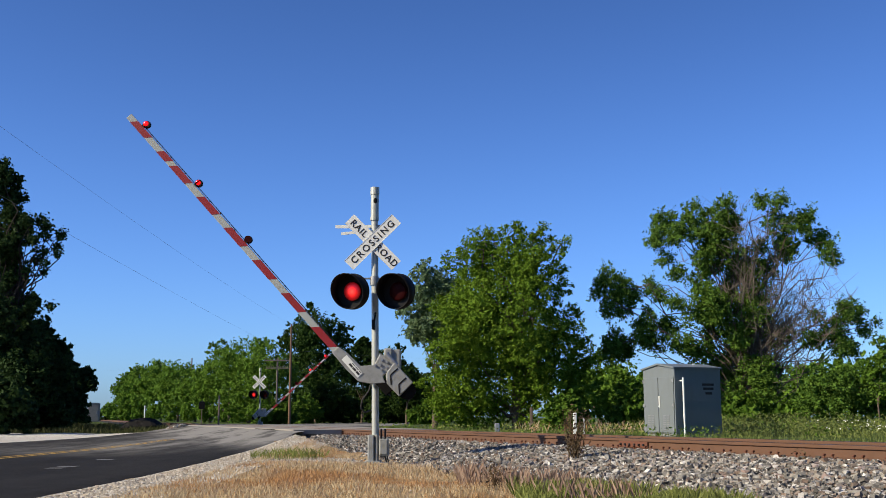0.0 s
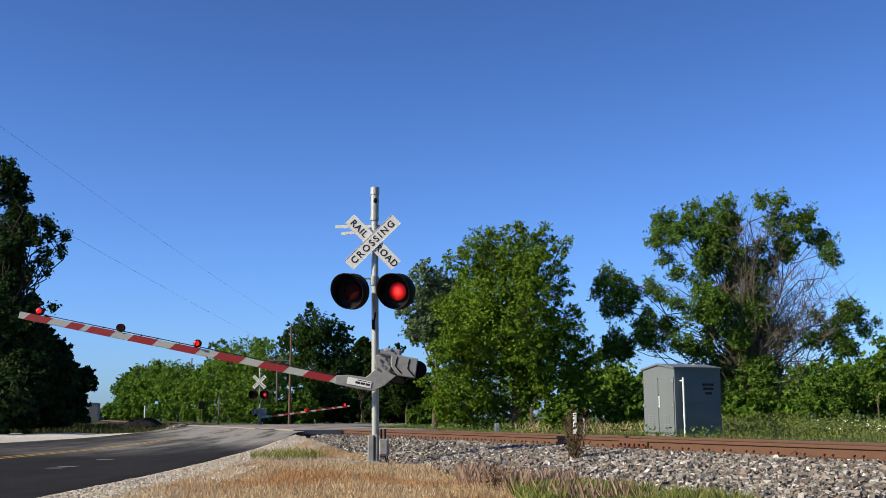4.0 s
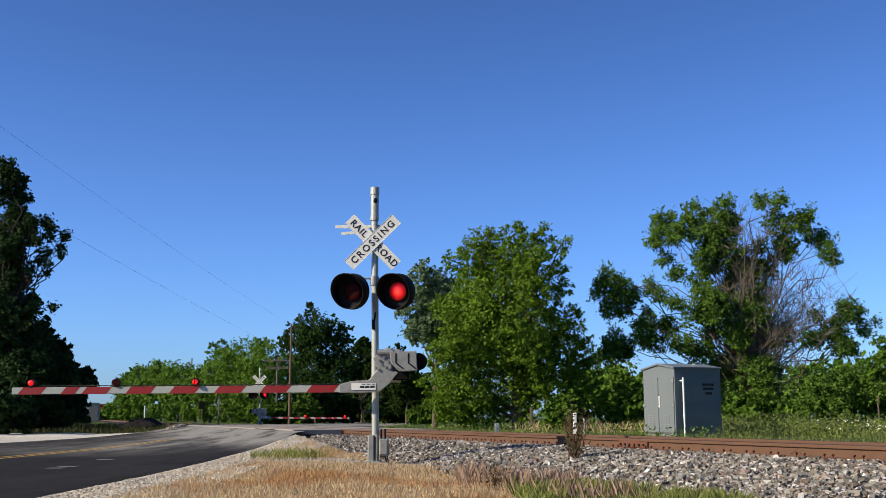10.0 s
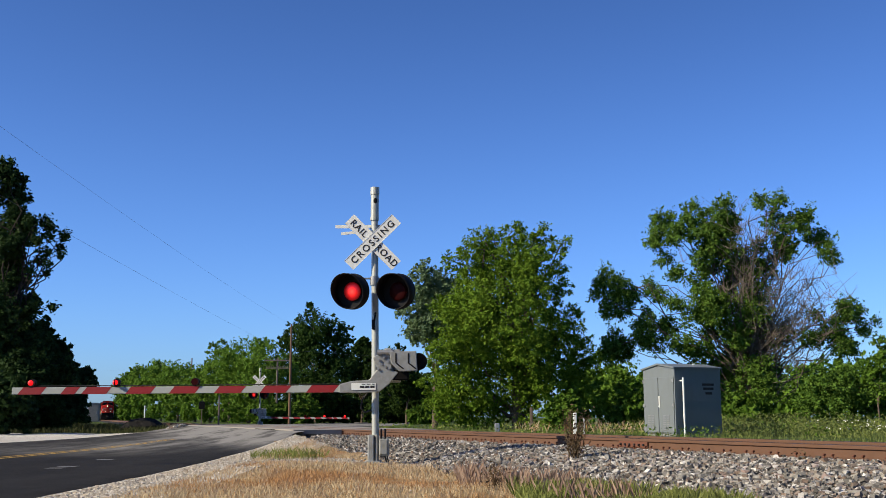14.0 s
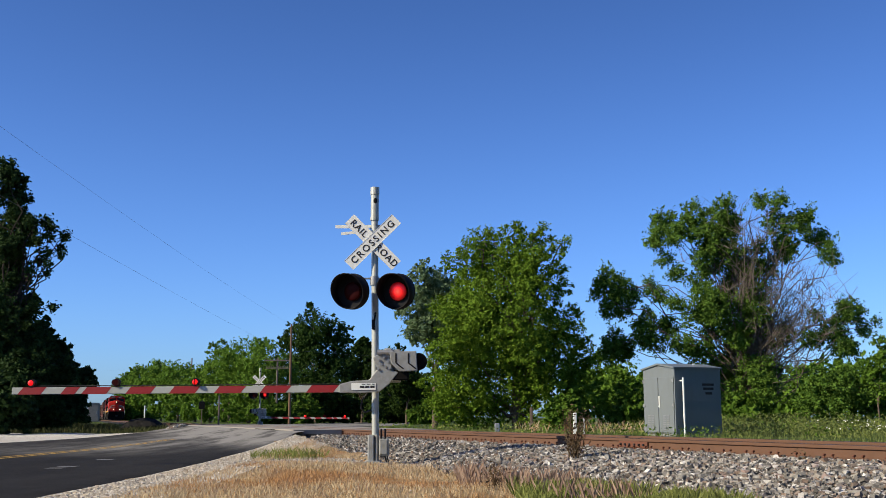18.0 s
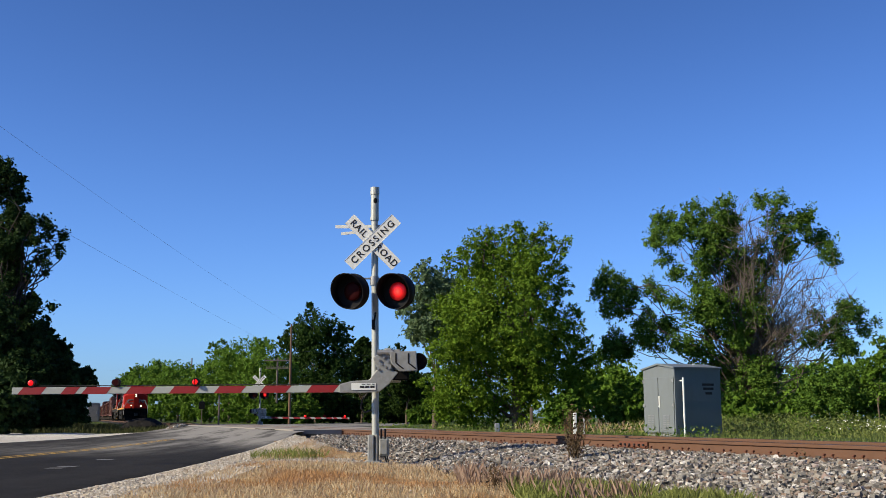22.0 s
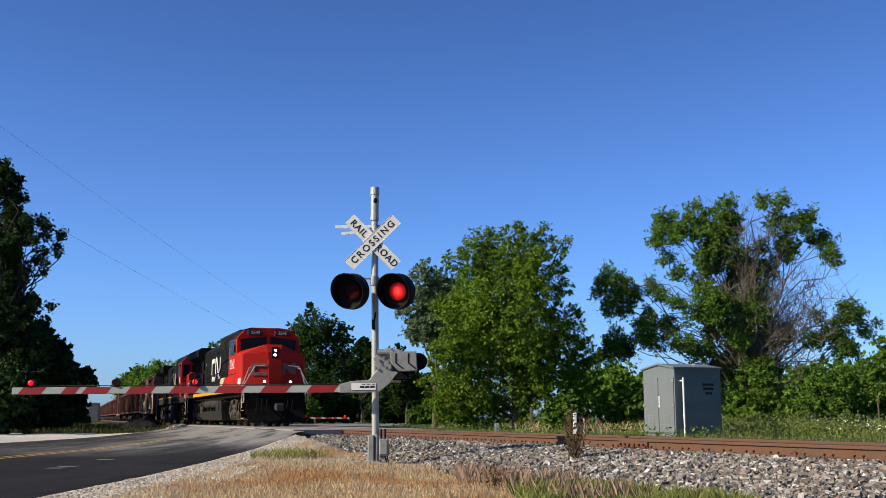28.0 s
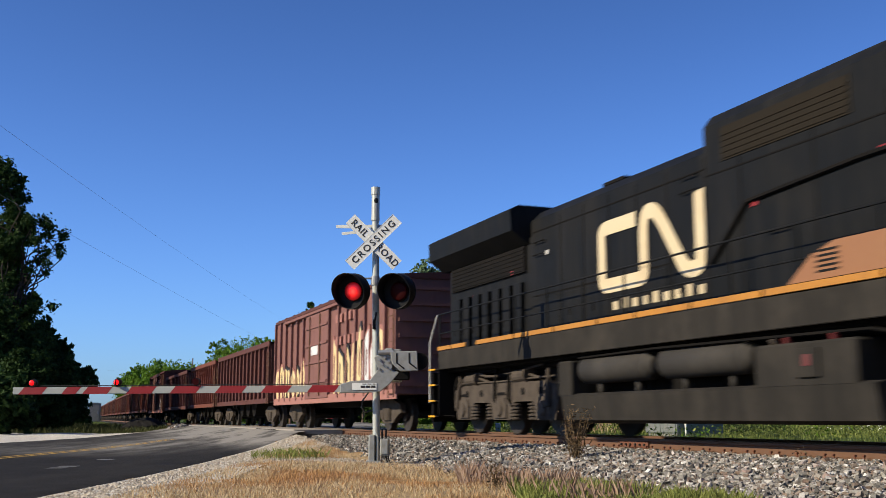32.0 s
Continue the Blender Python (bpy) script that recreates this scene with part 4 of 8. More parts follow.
# ---- trackside things ----
def cabinet():
    c = thing("equipment_cabinet", pose(7.91, 36.0, 0.70, 0, 0, 21.4), "dull grey aluminium signal cabinet with double doors beside the track", "cabinet")
    W, L, H = 1.88, 1.97, 2.36
    bm = bm_new()
    box(bm, 0, W, 0, L, 0.12, H, 0.012)
    part("body", bm, "aluminium", c, "dull grey sheet aluminium walls")
    bm = bm_new()
    box(bm, 0.03, W - 0.03, 0.03, L - 0.03, 0.0, 0.13)
    part("plinth", bm, "cast_grey", c)
    bm = bm_new()
    prism(bm, [(-0.06, H - 0.02), (-0.06, H + 0.03), (L / 2, H + 0.19), (L + 0.06, H + 0.03), (L + 0.06, H - 0.02), (L / 2, H + 0.13)], -0.06, W + 0.06, "x")
    part("roof", bm, "aluminium", c, "low gabled aluminium roof")
    bm = bm_new()
    prism(bm, [(0, H - 0.01), (L / 2, H + 0.10), (L, H - 0.01)], -0.004, 0.02, "x")
    part("gable", bm, "aluminium", c)
    for y0, y1, hy in ((0.05, 0.965, 0.90), (1.005, 1.92, 1.07)):
        bm = bm_new()
        box(bm, -0.028, -0.001, y0, y1, 0.16, H - 0.30, 0.006)
        d = part("door", bm, "aluminium", c, "flat aluminium door")
        for q in range(2):
            for r in range(9):
                bm = bm_new()
                yy = (y0 + y1) / 2 - 0.19 + q * 0.22
                box(bm, -0.036, -0.027, yy, yy + 0.17, 0.24 + r * 0.062, 0.27 + r * 0.062)
                part("vent_slat", bm, "galvanized", d)
        out = y0 if y0 < 0.5 else y1
        for z in (0.28, 1.1, 1.93):
            bm = bm_new()
            tube(bm, (-0.035, out, z - 0.06), (-0.035, out, z + 0.06), 0.022, seg=8)
            box(bm, -0.036, -0.026, min(out, out + (0.1 if out < 1 else -0.1)), max(out, out + (0.1 if out < 1 else -0.1)), z - 0.045, z + 0.045)
            part("hinge", bm, "galvanized", d)
        if hy < 1:
            bm = bm_new()
            box(bm, -0.06, -0.03, hy - 0.03, hy + 0.03, 1.0, 1.42, 0.01)
            tube(bm, (-0.05, hy, 1.06), (-0.09, hy, 1.06), 0.02, seg=8)
            part("handle", bm, "sign_white", d, "bright latch handle")
    # side wall: seams, warning lines
    for z in (0.5, 1.25, 2.0):
        bm = bm_new()
        box(bm, 0.02, W - 0.02, -0.006, 0.002, z - 0.012, z + 0.012)
        part("seam", bm, "aluminium", c)
    for z, x0, x1 in ((1.80, 1.12, 1.60), (1.66, 1.16, 1.58), (1.50, 1.24, 1.52)):
        bm = bm_new()
        box(bm, x0, x1, -0.005, 0.001, z - 0.04, z + 0.04)
        part("lettering_bar", bm, "truck_grey", c, "faded stencilled lines that cannot be read")
    bm = bm_new()
    tube(bm, (0.22, -0.20, 0.0), (0.22, -0.20, 2.02), 0.035, seg=12)
    tube(bm, (0.22, -0.20, 1.92), (0.22, -0.02, 1.92), 0.025, seg=8)
    part("conduit", bm, "sign_white", c, "white vertical conduit")
    bm = bm_new()
    tube(bm, (1.35, 0.8, H + 0.1), (1.35, 0.8, H + 0.2), 0.05, seg=10)
    part("vent_cap", bm, "sign_white", c)


def far_cabinet(x, y, w, h, rz):
    c = thing("signal_box", pose(x, y, 0.7, 0, 0, rz), "small grey metal signal housing far along the track", "cabinet", group="far signal housings")
    bm = bm_new()
    box(bm, -w / 2, w / 2, -w / 2, w / 2, 0, h - 0.25, 0.03)
    part("body", bm, "tan_metal", c)
    bm = bm_new()
    prism(bm, [(-w / 2 - 0.06, h - 0.25), (-w / 4, h - 0.05), (w / 4, h - 0.05), (w / 2 + 0.06, h - 0.25)], -w / 2 - 0.06, w / 2 + 0.06)
    part("roof", bm, "galvanized", c)
    bm = bm_new()
    box(bm, -w * 0.35, w * 0.35, -w / 2 - 0.03, -w / 2, 0.15, h - 0.5)
    d = part("door", bm, "tan_metal", c)
    bm = bm_new()
    box(bm, w * 0.2, w * 0.28, -w / 2 - 0.06, -w / 2 - 0.03, h * 0.4, h * 0.55)
    part("handle", bm, "galvanized", d)


def utility_pole(x, y, z0, z1, mat, label, arms=(), r=0.14):
    p = thing("utility_pole", pose(x, y, z0), label, "utility pole", group="utility poles")
    part("pole", tube(bm_new(), (0, 0, 0), (0, 0, z1 - z0), r, r * 0.65, seg=12), mat, p)
    for z, half, rz in arms:
        bm = bm_new()
        box(bm, -half, half, -0.14, -0.04, z - z0 - 0.06, z - z0 + 0.06, m=pose(0, 0, 0, 0, 0, rz))
        a = part("crossarm", bm, "wood_pole_grey", p)
        for i in range(10):
            q = -half + 0.1 + i * (2 * half - 0.2) / 9
            bm = bm_new()
            tube(bm, (q, -0.09, z - z0 + 0.06), (q, -0.09, z - z0 + 0.18), 0.022, seg=6)
            tube(bm, (q, -0.09, z - z0 + 0.12), (q, -0.09, z - z0 + 0.26), 0.05, 0.035, seg=8)
            o = part("insulator", bm, "wood_pole_grey", a)
            o.matrix_basis = pose(0, 0, 0, 0, 0, rz)
    return p


def wire(a, b, sag, label="thin black overhead wire", r=0.0045):
    a, b = Vector(a), Vector(b)
    side = (b - a).cross(Vector((0, 0, 1))).normalized()
    v, f, n = [], [], 32
    for i in range(n + 1):
        u = i / n
        p = a.lerp(b, u) - Vector((0, 0, sag * 4 * u * (1 - u)))
        for q in range(4):
            w = math.pi / 2 * q
            v.append(tuple(p + side * (r * math.cos(w)) + Vector((0, 0, r * math.sin(w)))))
    for i in range(n):
        for q in range(4):
            f.append((4 * i + q, 4 * i + (q + 1) % 4, 4 * i + 4 + (q + 1) % 4, 4 * i + 4 + q))
    tagged(mesh_part("overhead_wire", v, f, "wire_grey"), label, "wire", group="overhead wires")


def post(name, x, y, z0, z1, w, mat, label, category="post", panel=None):
    p = thing(name, pose(x, y, z0), label, category)
    bm = bm_new()
    box(bm, -w / 2, w / 2, -w / 3, w / 3, 0, z1 - z0, w * 0.15)
    part("post", bm, mat, p)
    if panel:
        pw, ph, pm, pz = panel
        bm = bm_new()
        box(bm, -pw / 2, pw / 2, -w / 3 - 0.02, -w / 3 - 0.005, pz, pz + ph, 0.004)
        part("panel", bm, pm, p)
    return p


def build_trackside():
    cabinet()
    far_cabinet(-52.7, 150.0, 1.7, 2.6, 30)
    far_cabinet(-66.0, 200.0, 2.2, 3.6, 18)
    utility_pole(-40.9, 171.0, 0.7, 11.0, "wood_pole_grey", "weathered grey wooden utility pole beyond the track")
    utility_pole(-16.4, 113.0, 0.7, 11.4, "wood_pole", "tall slim brown wooden utility pole by the road", r=0.15)
    utility_pole(-18.9, 120.0, 0.7, 8.2, "wood_pole_grey", "old telegraph pole with two insulator crossarms", arms=((7.85, 1.5, 0), (7.0, 1.3, 0)))
    utility_pole(-35.2, 96.0, 0.6, 5.7, "galvanized", "slim grey pole in front of dark trees", r=0.07)
    wire((-16.4, 113, 11.35), (-11.98, 0, 9.92), 0.5)
    wire((-16.4, 113, 8.2), (-10.8, 0, 7.45), 0.3)
    wire((-47, 130, 7.9), (-60, 186, 9.6), 0.3)
    wire((-40.9, 171, 10.9), (-60, 186, 9.6), 0.3)
    wire((-16.4, 113, 8.6), (6, 135, 8.8), 0.25)
    post("marker_post", 3.6, 28.9, 0.80, 1.50, 0.10, "sign_white", "short white marker post beside the track")
    post("marker_stake", 3.85, 28.95, 0.80, 1.36, 0.05, "arm_white", "thin pale stake beside the marker post")
    post("sign_post", -13.9, 65.6, 0.75, 2.75, 0.10, "wood_pole_grey", "bare grey post beside the crossing")
    post("blue_sign", -22.8, 100.0, 0.7, 3.0, 0.08, "wood_pole_grey", "small blue sign on a post by the track", "sign", (0.55, 0.7, "window_dark", 1.5))
    post("whistle_post", -42.3, 150.0, 0.7, 3.1, 0.16, "sign_white", "white wooden whistle post by the track")
    post("weathered_post", 4.55, 54.5, 0.7, 1.9, 0.16, "bark", "broken dark stump at the foot of the tree")
    post("white_tag", 2.3, 45.0, 0.75, 1.15, 0.22, "galvanized", "small pale utility marker in the grass")


build_trackside()


# ---- trees, bushes and grass ----
def leaf_mesh(name, centres, size, mat, parent, rng, out_from=None, aspect=0.62, kind=""):
    """Many small bent leaves, one quad each, as one mesh."""
    n = len(centres)
    nrm = rng.normal(size=(n, 3))
    if out_from is not None:
        o = centres - out_from
        nrm = nrm * 0.75 + o / (np.linalg.norm(o, axis=1, keepdims=True) + 1e-6) * 0.7
    nrm[:, 2] += 0.35
    nrm /= np.linalg.norm(nrm, axis=1, keepdims=True)
    t = np.cross(nrm, rng.normal(size=(n, 3)))
    t /= np.linalg.norm(t, axis=1, keepdims=True) + 1e-9
    b = np.cross(nrm, t)
    sz = (size * rng.uniform(0.55, 1.35, size=n))[:, None]
    v = np.stack([centres - t * sz * 0.5, centres + b * sz * aspect * 0.5 - nrm * sz * 0.12, centres + t * sz * 0.5 - nrm * sz * 0.1, centres - b * sz * aspect * 0.5 - nrm * sz * 0.12], 1).reshape(-1, 3)
    me = bpy.data.meshes.new(name)
    me.vertices.add(4 * n)
    me.vertices.foreach_set("co", v.astype(np.float32).ravel())
    me.loops.add(4 * n)
    me.loops.foreach_set("vertex_index", np.arange(4 * n, dtype=np.int32))
    me.polygons.add(n)
    me.polygons.foreach_set("loop_start", np.arange(0, 4 * n, 4, dtype=np.int32))
    me.update(calc_edges=True)
    me.materials.append(MATS[mat])
    ob = new(name, me)
    ob.parent = parent
    return tagged(ob, kind=kind)


def crown_points(lobes, count, rng, clump=0.22, fill=0.5):
    """Points gathered in clumps over the shell of each lobe."""
    sub = []
    for x, y, z, r in lobes:
        sub.append((x, y, z, r * 0.86))
        for _ in range(9):
            d = rng.normal(size=3)
            d[1] -= 0.2
            d /= np.linalg.norm(d)
            k = r * rng.uniform(0.72, 1.04)
            sub.append((x + d[0] * k, y + d[1] * k * 0.9, z + d[2] * k, r * rng.uniform(0.16, 0.42)))
    lobes = sub
    w = np.array([q[3] ** 2 for q in lobes])
    w = w / w.sum()
    out, frm = [], []
    for (x, y, z, r), share in zip(lobes, w):
        k = max(8, int(count * share))
        nc = max(5, int(k / 28))
        d = rng.normal(size=(nc, 3))
        d /= np.linalg.norm(d, axis=1, keepdims=True)
        c = np.array([x, y, z]) + d * r * (rng.uniform(fill, 1.05, size=(nc, 1)) ** 0.6) * np.array([1.0, 0.9, 0.95])
        i = rng.integers(0, nc, size=k)
        # leaves sit along short sprays that point outward and a little up
        way = d * 0.8 + rng.normal(size=(nc, 3)) * 0.55 + np.array([0.0, 0.0, 0.30])
        way /= np.linalg.norm(way, axis=1, keepdims=True)
        reach = clump * max(r, 0.9) * rng.uniform(1.0, 2.6, size=(nc, 1))
        u = rng.uniform(-0.3, 1.0, size=(k, 1))
        girth = clump * max(r, 0.9) * (0.62 - 0.42 * np.clip(u, 0, 1))
        p = c[i] + way[i] * reach[i] * u + np.clip(rng.normal(size=(k, 3)), -1.6, 1.6) * girth * np.array([1.0, 1.0, 0.8])
        out.append(p)
        frm.append(np.tile(np.array([[x, y, z - 0.3 * r]]), (k, 1)))
    return np.concatenate(out), np.concatenate(frm)


def limb(bm, a, b, r0, r1, rng, bend=0.12, seg=6, steps=4, rise=0.0):
    a, b = Vector(a), Vector(b)
    L = (b - a).length
    pts = [a]
    up = max(0.0, (b - a).z) * 0.22
    for i in range(1, steps):
        u = i / steps
        p = a.lerp(b, u)
        p.z += up * 4 * u * (1 - u) * rise
        p += Vector(rng.normal(size=3)) * bend * L / steps
        pts.append(p)
    pts.append(b)
    for i in range(steps):
        u0, u1 = i / steps, (i + 1) / steps
        tube(bm, pts[i], pts[i + 1], r0 + (r1 - r0) * u0, r0 + (r1 - r0) * u1, seg=seg, caps=False)
    return pts


def tree(name, base, lobes, leaves, leaf, mat, label, seed, trunk_r=0.25, bark="bark", clump=0.22, fill=0.5, bare=0, group="", lean=(0, 0), category="tree", fork_at=0.34, thin=1.0, aspect=0.62):
    """Trunk, limbs to each lobe and a crown of leaves. Lobes are (x, y, z, radius), from the base."""
    rng = np.random.default_rng(seed)
    t = thing(name, pose(*base), label, category, group=group)
    top = max(q[2] for q in lobes)
    bm = bm_new()
    fork = Vector((lean[0], lean[1], top * fork_at))
    limb(bm, (0, 0, -0.15), fork, trunk_r, trunk_r * 0.72, rng, 0.05, 10)
    part("trunk", bm, bark, t)
    for x, y, z, r in lobes:
        bm = bm_new()
        st = fork * min(1.0, max(0.2, (z - 0.75 * abs(x)) / fork.z * rng.uniform(0.7, 1.0)))
        limb(bm, st, (x, y, z + 0.2 * r), trunk_r * 0.30 * thin, trunk_r * 0.05, rng, 0.25, 6, 5, 1.0)
        part("limb", bm, bark, t)
    tv, tf = [], []
    for i in range(bare):
        bm = bm_new()
        e = Vector((min(5.6, rng.normal() * 1.0 + 3.6), rng.normal() * 1.2, top * rng.uniform(0.32, 0.66))) if i % 2 else Vector((max(-3.0, min(3.0, rng.normal() * 1.8 + 0.6)), rng.normal() * 1.4, top * rng.uniform(0.45, 0.98)))
        pts = limb(bm, fork * min(1.0, max(0.15, (e.z - 0.9 * abs(e.x)) / fork.z * rng.uniform(0.6, 1.0))) + Vector((rng.normal() * 0.4, 0, 0)), e, trunk_r * 0.09, 0.008, rng, 0.3, 4, 5, 0.8)
        twig = bm_new()
        for _ in range(15):
            p = pts[int(rng.integers(1, 6))]
            d = Vector(rng.normal(size=3)) * 0.6
            d.z = abs(d.z) + 0.3
            limb(twig, p, p + d * rng.uniform(0.6, 1.7), 0.017, 0.006, rng, 0.2, 3, 2)
        part("dead_branch", bm, "bark_pale", t, "pale dead leafless branch")
        twig.verts.index_update()
        n = len(tv)
        tv += [tuple(v.co) for v in twig.verts]
        tf += [tuple(n + v.index for v in f.verts) for f in twig.faces]
        twig.free()
    if bare:
        tagged(mesh_part("dead_twig", tv, tf, "bark_pale", t), "pale bare twigs", kind="stuff")
    pts, frm = crown_points(lobes, leaves, rng, clump, fill)
    leaf_mesh("crown", pts, leaf, mat, t, rng, frm, aspect)
    return t


def blades(name, xy, z, h, w, mat, rng, label, category, lean=0.35, kind="stuff"):
    n = len(xy)
    hh = h * rng.uniform(0.45, 1.25, size=n)
    a = rng.uniform(0, 2 * math.pi, size=n)
    dx, dy = np.cos(a) * w, np.sin(a) * w
    lx, ly = rng.normal(size=n) * lean * hh, rng.normal(size=n) * lean * hh
    p0 = np.stack([xy[:, 0] - dx, xy[:, 1] - dy, z - 0.02], 1)
    p1 = np.stack([xy[:, 0] + dx, xy[:, 1] + dy, z - 0.02], 1)
    p2 = np.stack([xy[:, 0] + dx * 0.7 + lx * 0.45, xy[:, 1] + dy * 0.7 + ly * 0.45, z + hh * 0.6], 1)
    p3 = np.stack([xy[:, 0] + lx, xy[:, 1] + ly, z + hh], 1)
    v = np.stack([p0, p1, p2, p3], 1).reshape(-1, 3)
    me = bpy.data.meshes.new(name)
    me.vertices.add(4 * n)
    me.vertices.foreach_set("co", v.astype(np.float32).ravel())
    me.loops.add(4 * n)
    me.loops.foreach_set("vertex_index", np.arange(4 * n, dtype=np.int32))
    me.polygons.add(n)
    me.polygons.foreach_set("loop_start", np.arange(0, 4 * n, 4, dtype=np.int32))
    me.update(calc_edges=True)
    me.materials.append(MATS[mat])
    return tagged(new(name, me), label, category, kind=kind)


def scatter(rng, n, x0, x1, y0, y1, keep):
    """Random places in plan, kept by a test on x, y, s, d; gives places and ground heights."""
    xy = np.stack([rng.uniform(x0, x1, n), rng.uniform(y0, y1, n)], 1)
    sd = track_sd(xy)
    k = keep(xy[:, 0], xy[:, 1], sd[:, 0], sd[:, 1])
    xy, sd = xy[k], sd[k]
    return xy, ground_z(xy[:, 0], xy[:, 1], sd)


def patchy(x, y, f=0.8, ph=0.0):
    return np.sin(f * 1.7 * x + 2.1 * np.sin(f * 0.9 * y + ph)) * np.sin(f * 1.3 * y + 1.7 * np.sin(f * 1.1 * x + ph))


def build_grass():
    rng = np.random.default_rng(5)

    def road_free(x):
        return abs(x - ROAD_MID) > ROAD_HALF + 0.9

    xy, z = scatter(rng, 330000, -4.2, 9.0, 8.6, 29, lambda x, y, s, d: (d < -toe(s) - 0.1 + rng.normal(size=len(x)) * 0.15) & road_free(x) & (patchy(x, y) + 0.6 * patchy(x, y, 2.7, 1.0) + rng.normal(size=len(x)) * 0.45 > -0.25) & (x > -0.52 * y) & (x < 0.5 * y) & (np.hypot((x + 1.95) / 1.25, (y - 19.7) / 1.3) > 0.8 + 0.3 * rng.uniform(size=len(x))))
    blades("dry_grass", xy, z, 0.062, 0.0013, "grass_dry", rng, "short dry tan grass on the verge", "grass", 0.3)
    xy, z = scatter(rng, 3500, -4.0, 4.5, 8.8, 19.5, lambda x, y, s, d: (d < -toe(s) - 0.1) & (x > -0.32 * y + 0.9) & (patchy(x, y, 0.7, 1.4) + 0.5 * patchy(x, y, 2.1, 0.2) > -0.2))
    blades("seed_stalks", xy, z, 0.10, 0.0009, "grass_stalk", rng, "thin wispy seed stalks above the dry grass", "grass", 0.2)
    xy, z = scatter(rng, 26000, 0.2, 7.5, 8.8, 22, lambda x, y, s, d: (d < -toe(s) - 0.05) & (d > -toe(s) - 1.3) & (patchy(x, y, 1.1, 2.0) > 0.2))
    blades("dry_stalks", xy, z, 0.24, 0.0024, "grass_stalk", rng, "taller dry grass stalks at the edge of the ballast", "grass", 0.25)
    xy, z = scatter(rng, 11000, 0.75, 2.6, 8.8, 12.5, lambda x, y, s, d: (d < -toe(s)) & (d > -6.5) & (patchy(x, y, 0.9, 0.7) > 0.1))
    blades("green_grass", xy, z, 0.15, 0.0028, "grass_tuft", rng, "fresh green grass tufts among dry stalks", "grass", 0.3)
    xy, z = scatter(rng, 5000, -4.0, -2.2, 18, 30, lambda x, y, s, d: (np.hypot(x + 3.1, (y - 21.5) / 1.6) < 0.75) & (d < -3.3))
    blades("green_tuft", xy, z, 0.16, 0.004, "grass_tuft", rng, "green grass tuft at the road edge", "grass", 0.3)
    xy, z = scatter(rng, 60000, -6, 48, 25, 62, lambda x, y, s, d: (d > 3.4) & (d < 22) & road_free(x) & (rng.uniform(size=len(x)) < np.clip(1.3 - d / 22, 0.25, 1)))
    blades("meadow_grass", xy, z, 0.17, 0.004, "grass_meadow", rng, "long green meadow grass beyond the track", "grass", 0.2)
    xy, z = scatter(rng, 120000, 10, 44, 33, 60, lambda x, y, s, d: (d > 9) & (d < 25) & (patchy(x, y, 0.35, 0.3) + 0.5 * patchy(x, y, 1.3, 0.8) > -0.5))
    tall = 0.45 + 0.40 * np.clip(patchy(xy[:, 0], xy[:, 1], 0.6, 1.1) + 0.4, 0, 1)
    c = np.stack([xy[:, 0], xy[:, 1], z + tall * rng.uniform(0.0, 1.0, len(z)) ** 0.8], 1)
    tagged(leaf_mesh("tall_weeds", c, 0.105, "grass_meadow", None, rng, None, 0.34), "tall pale green weeds below the trees", "weeds", kind="stuff")
    xy, z = scatter(rng, 3500, 3.5, 16, 40, 60, lambda x, y, s, d: (d > 6) & (d < 18) & (patchy(x, y, 0.6, 0.9) > 0.15))
    blades("dry_meadow_grass", xy, z, 0.45, 0.006, "grass_dry", rng, "patches of tall dry grass beyond the track", "grass", 0.25)
    # ditch and roadside weeds get their shade from the blade colour
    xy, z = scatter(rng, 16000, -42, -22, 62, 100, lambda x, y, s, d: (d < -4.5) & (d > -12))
    blades("ditch_weeds", xy, z, 0.4, 0.012, "grass_shade", rng, "rough weeds in the ditch, coloured as in shade", "weeds", 0.3)
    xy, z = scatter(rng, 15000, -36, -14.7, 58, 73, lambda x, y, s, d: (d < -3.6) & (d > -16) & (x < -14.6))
    blades("roadside_weeds", xy, z, 0.34, 0.012, "grass_shade", rng, "rough weeds behind the gravel lot, coloured as in shade", "weeds", 0.3)
    # broad-leaved weeds in drifts
    for seed, mat, lo, n in ((31, "leaves_bush", 0.35, 26000), (32, "weed_light", 0.45, 22000)):
        xy, z = scatter(np.random.default_rng(seed), n, -6, 46, 30, 62, lambda x, y, s, d: (d > 6) & (d < 27) & (patchy(x, y, 0.5, seed) > lo) & road_free(x))
        c = np.stack([xy[:, 0], xy[:, 1], z + rng.uniform(0.05, 0.95, len(z)) ** 1.3 * (0.42 + 0.6 * np.clip((xy[:, 0] - 12) / 8, 0, 1))], 1)
        tagged(leaf_mesh("broadleaf_weeds", c, 0.12, mat, None, rng, None, 0.5), "drifts of broad-leaved weeds in the meadow", "weeds", kind="stuff")
    # white meadow flowers
    xy, z = scatter(rng, 700, 14, 22, 34, 42, lambda x, y, s, d: (d > 12) & (d < 18))
    c = np.stack([xy[:, 0], xy[:, 1], z + rng.uniform(0.25, 0.6, len(z))], 1)
    tagged(leaf_mesh("wild_flowers", c, 0.06, "sign_white", None, rng, None, 0.9), "tiny white wild flowers in the meadow", "flowers", kind="stuff")


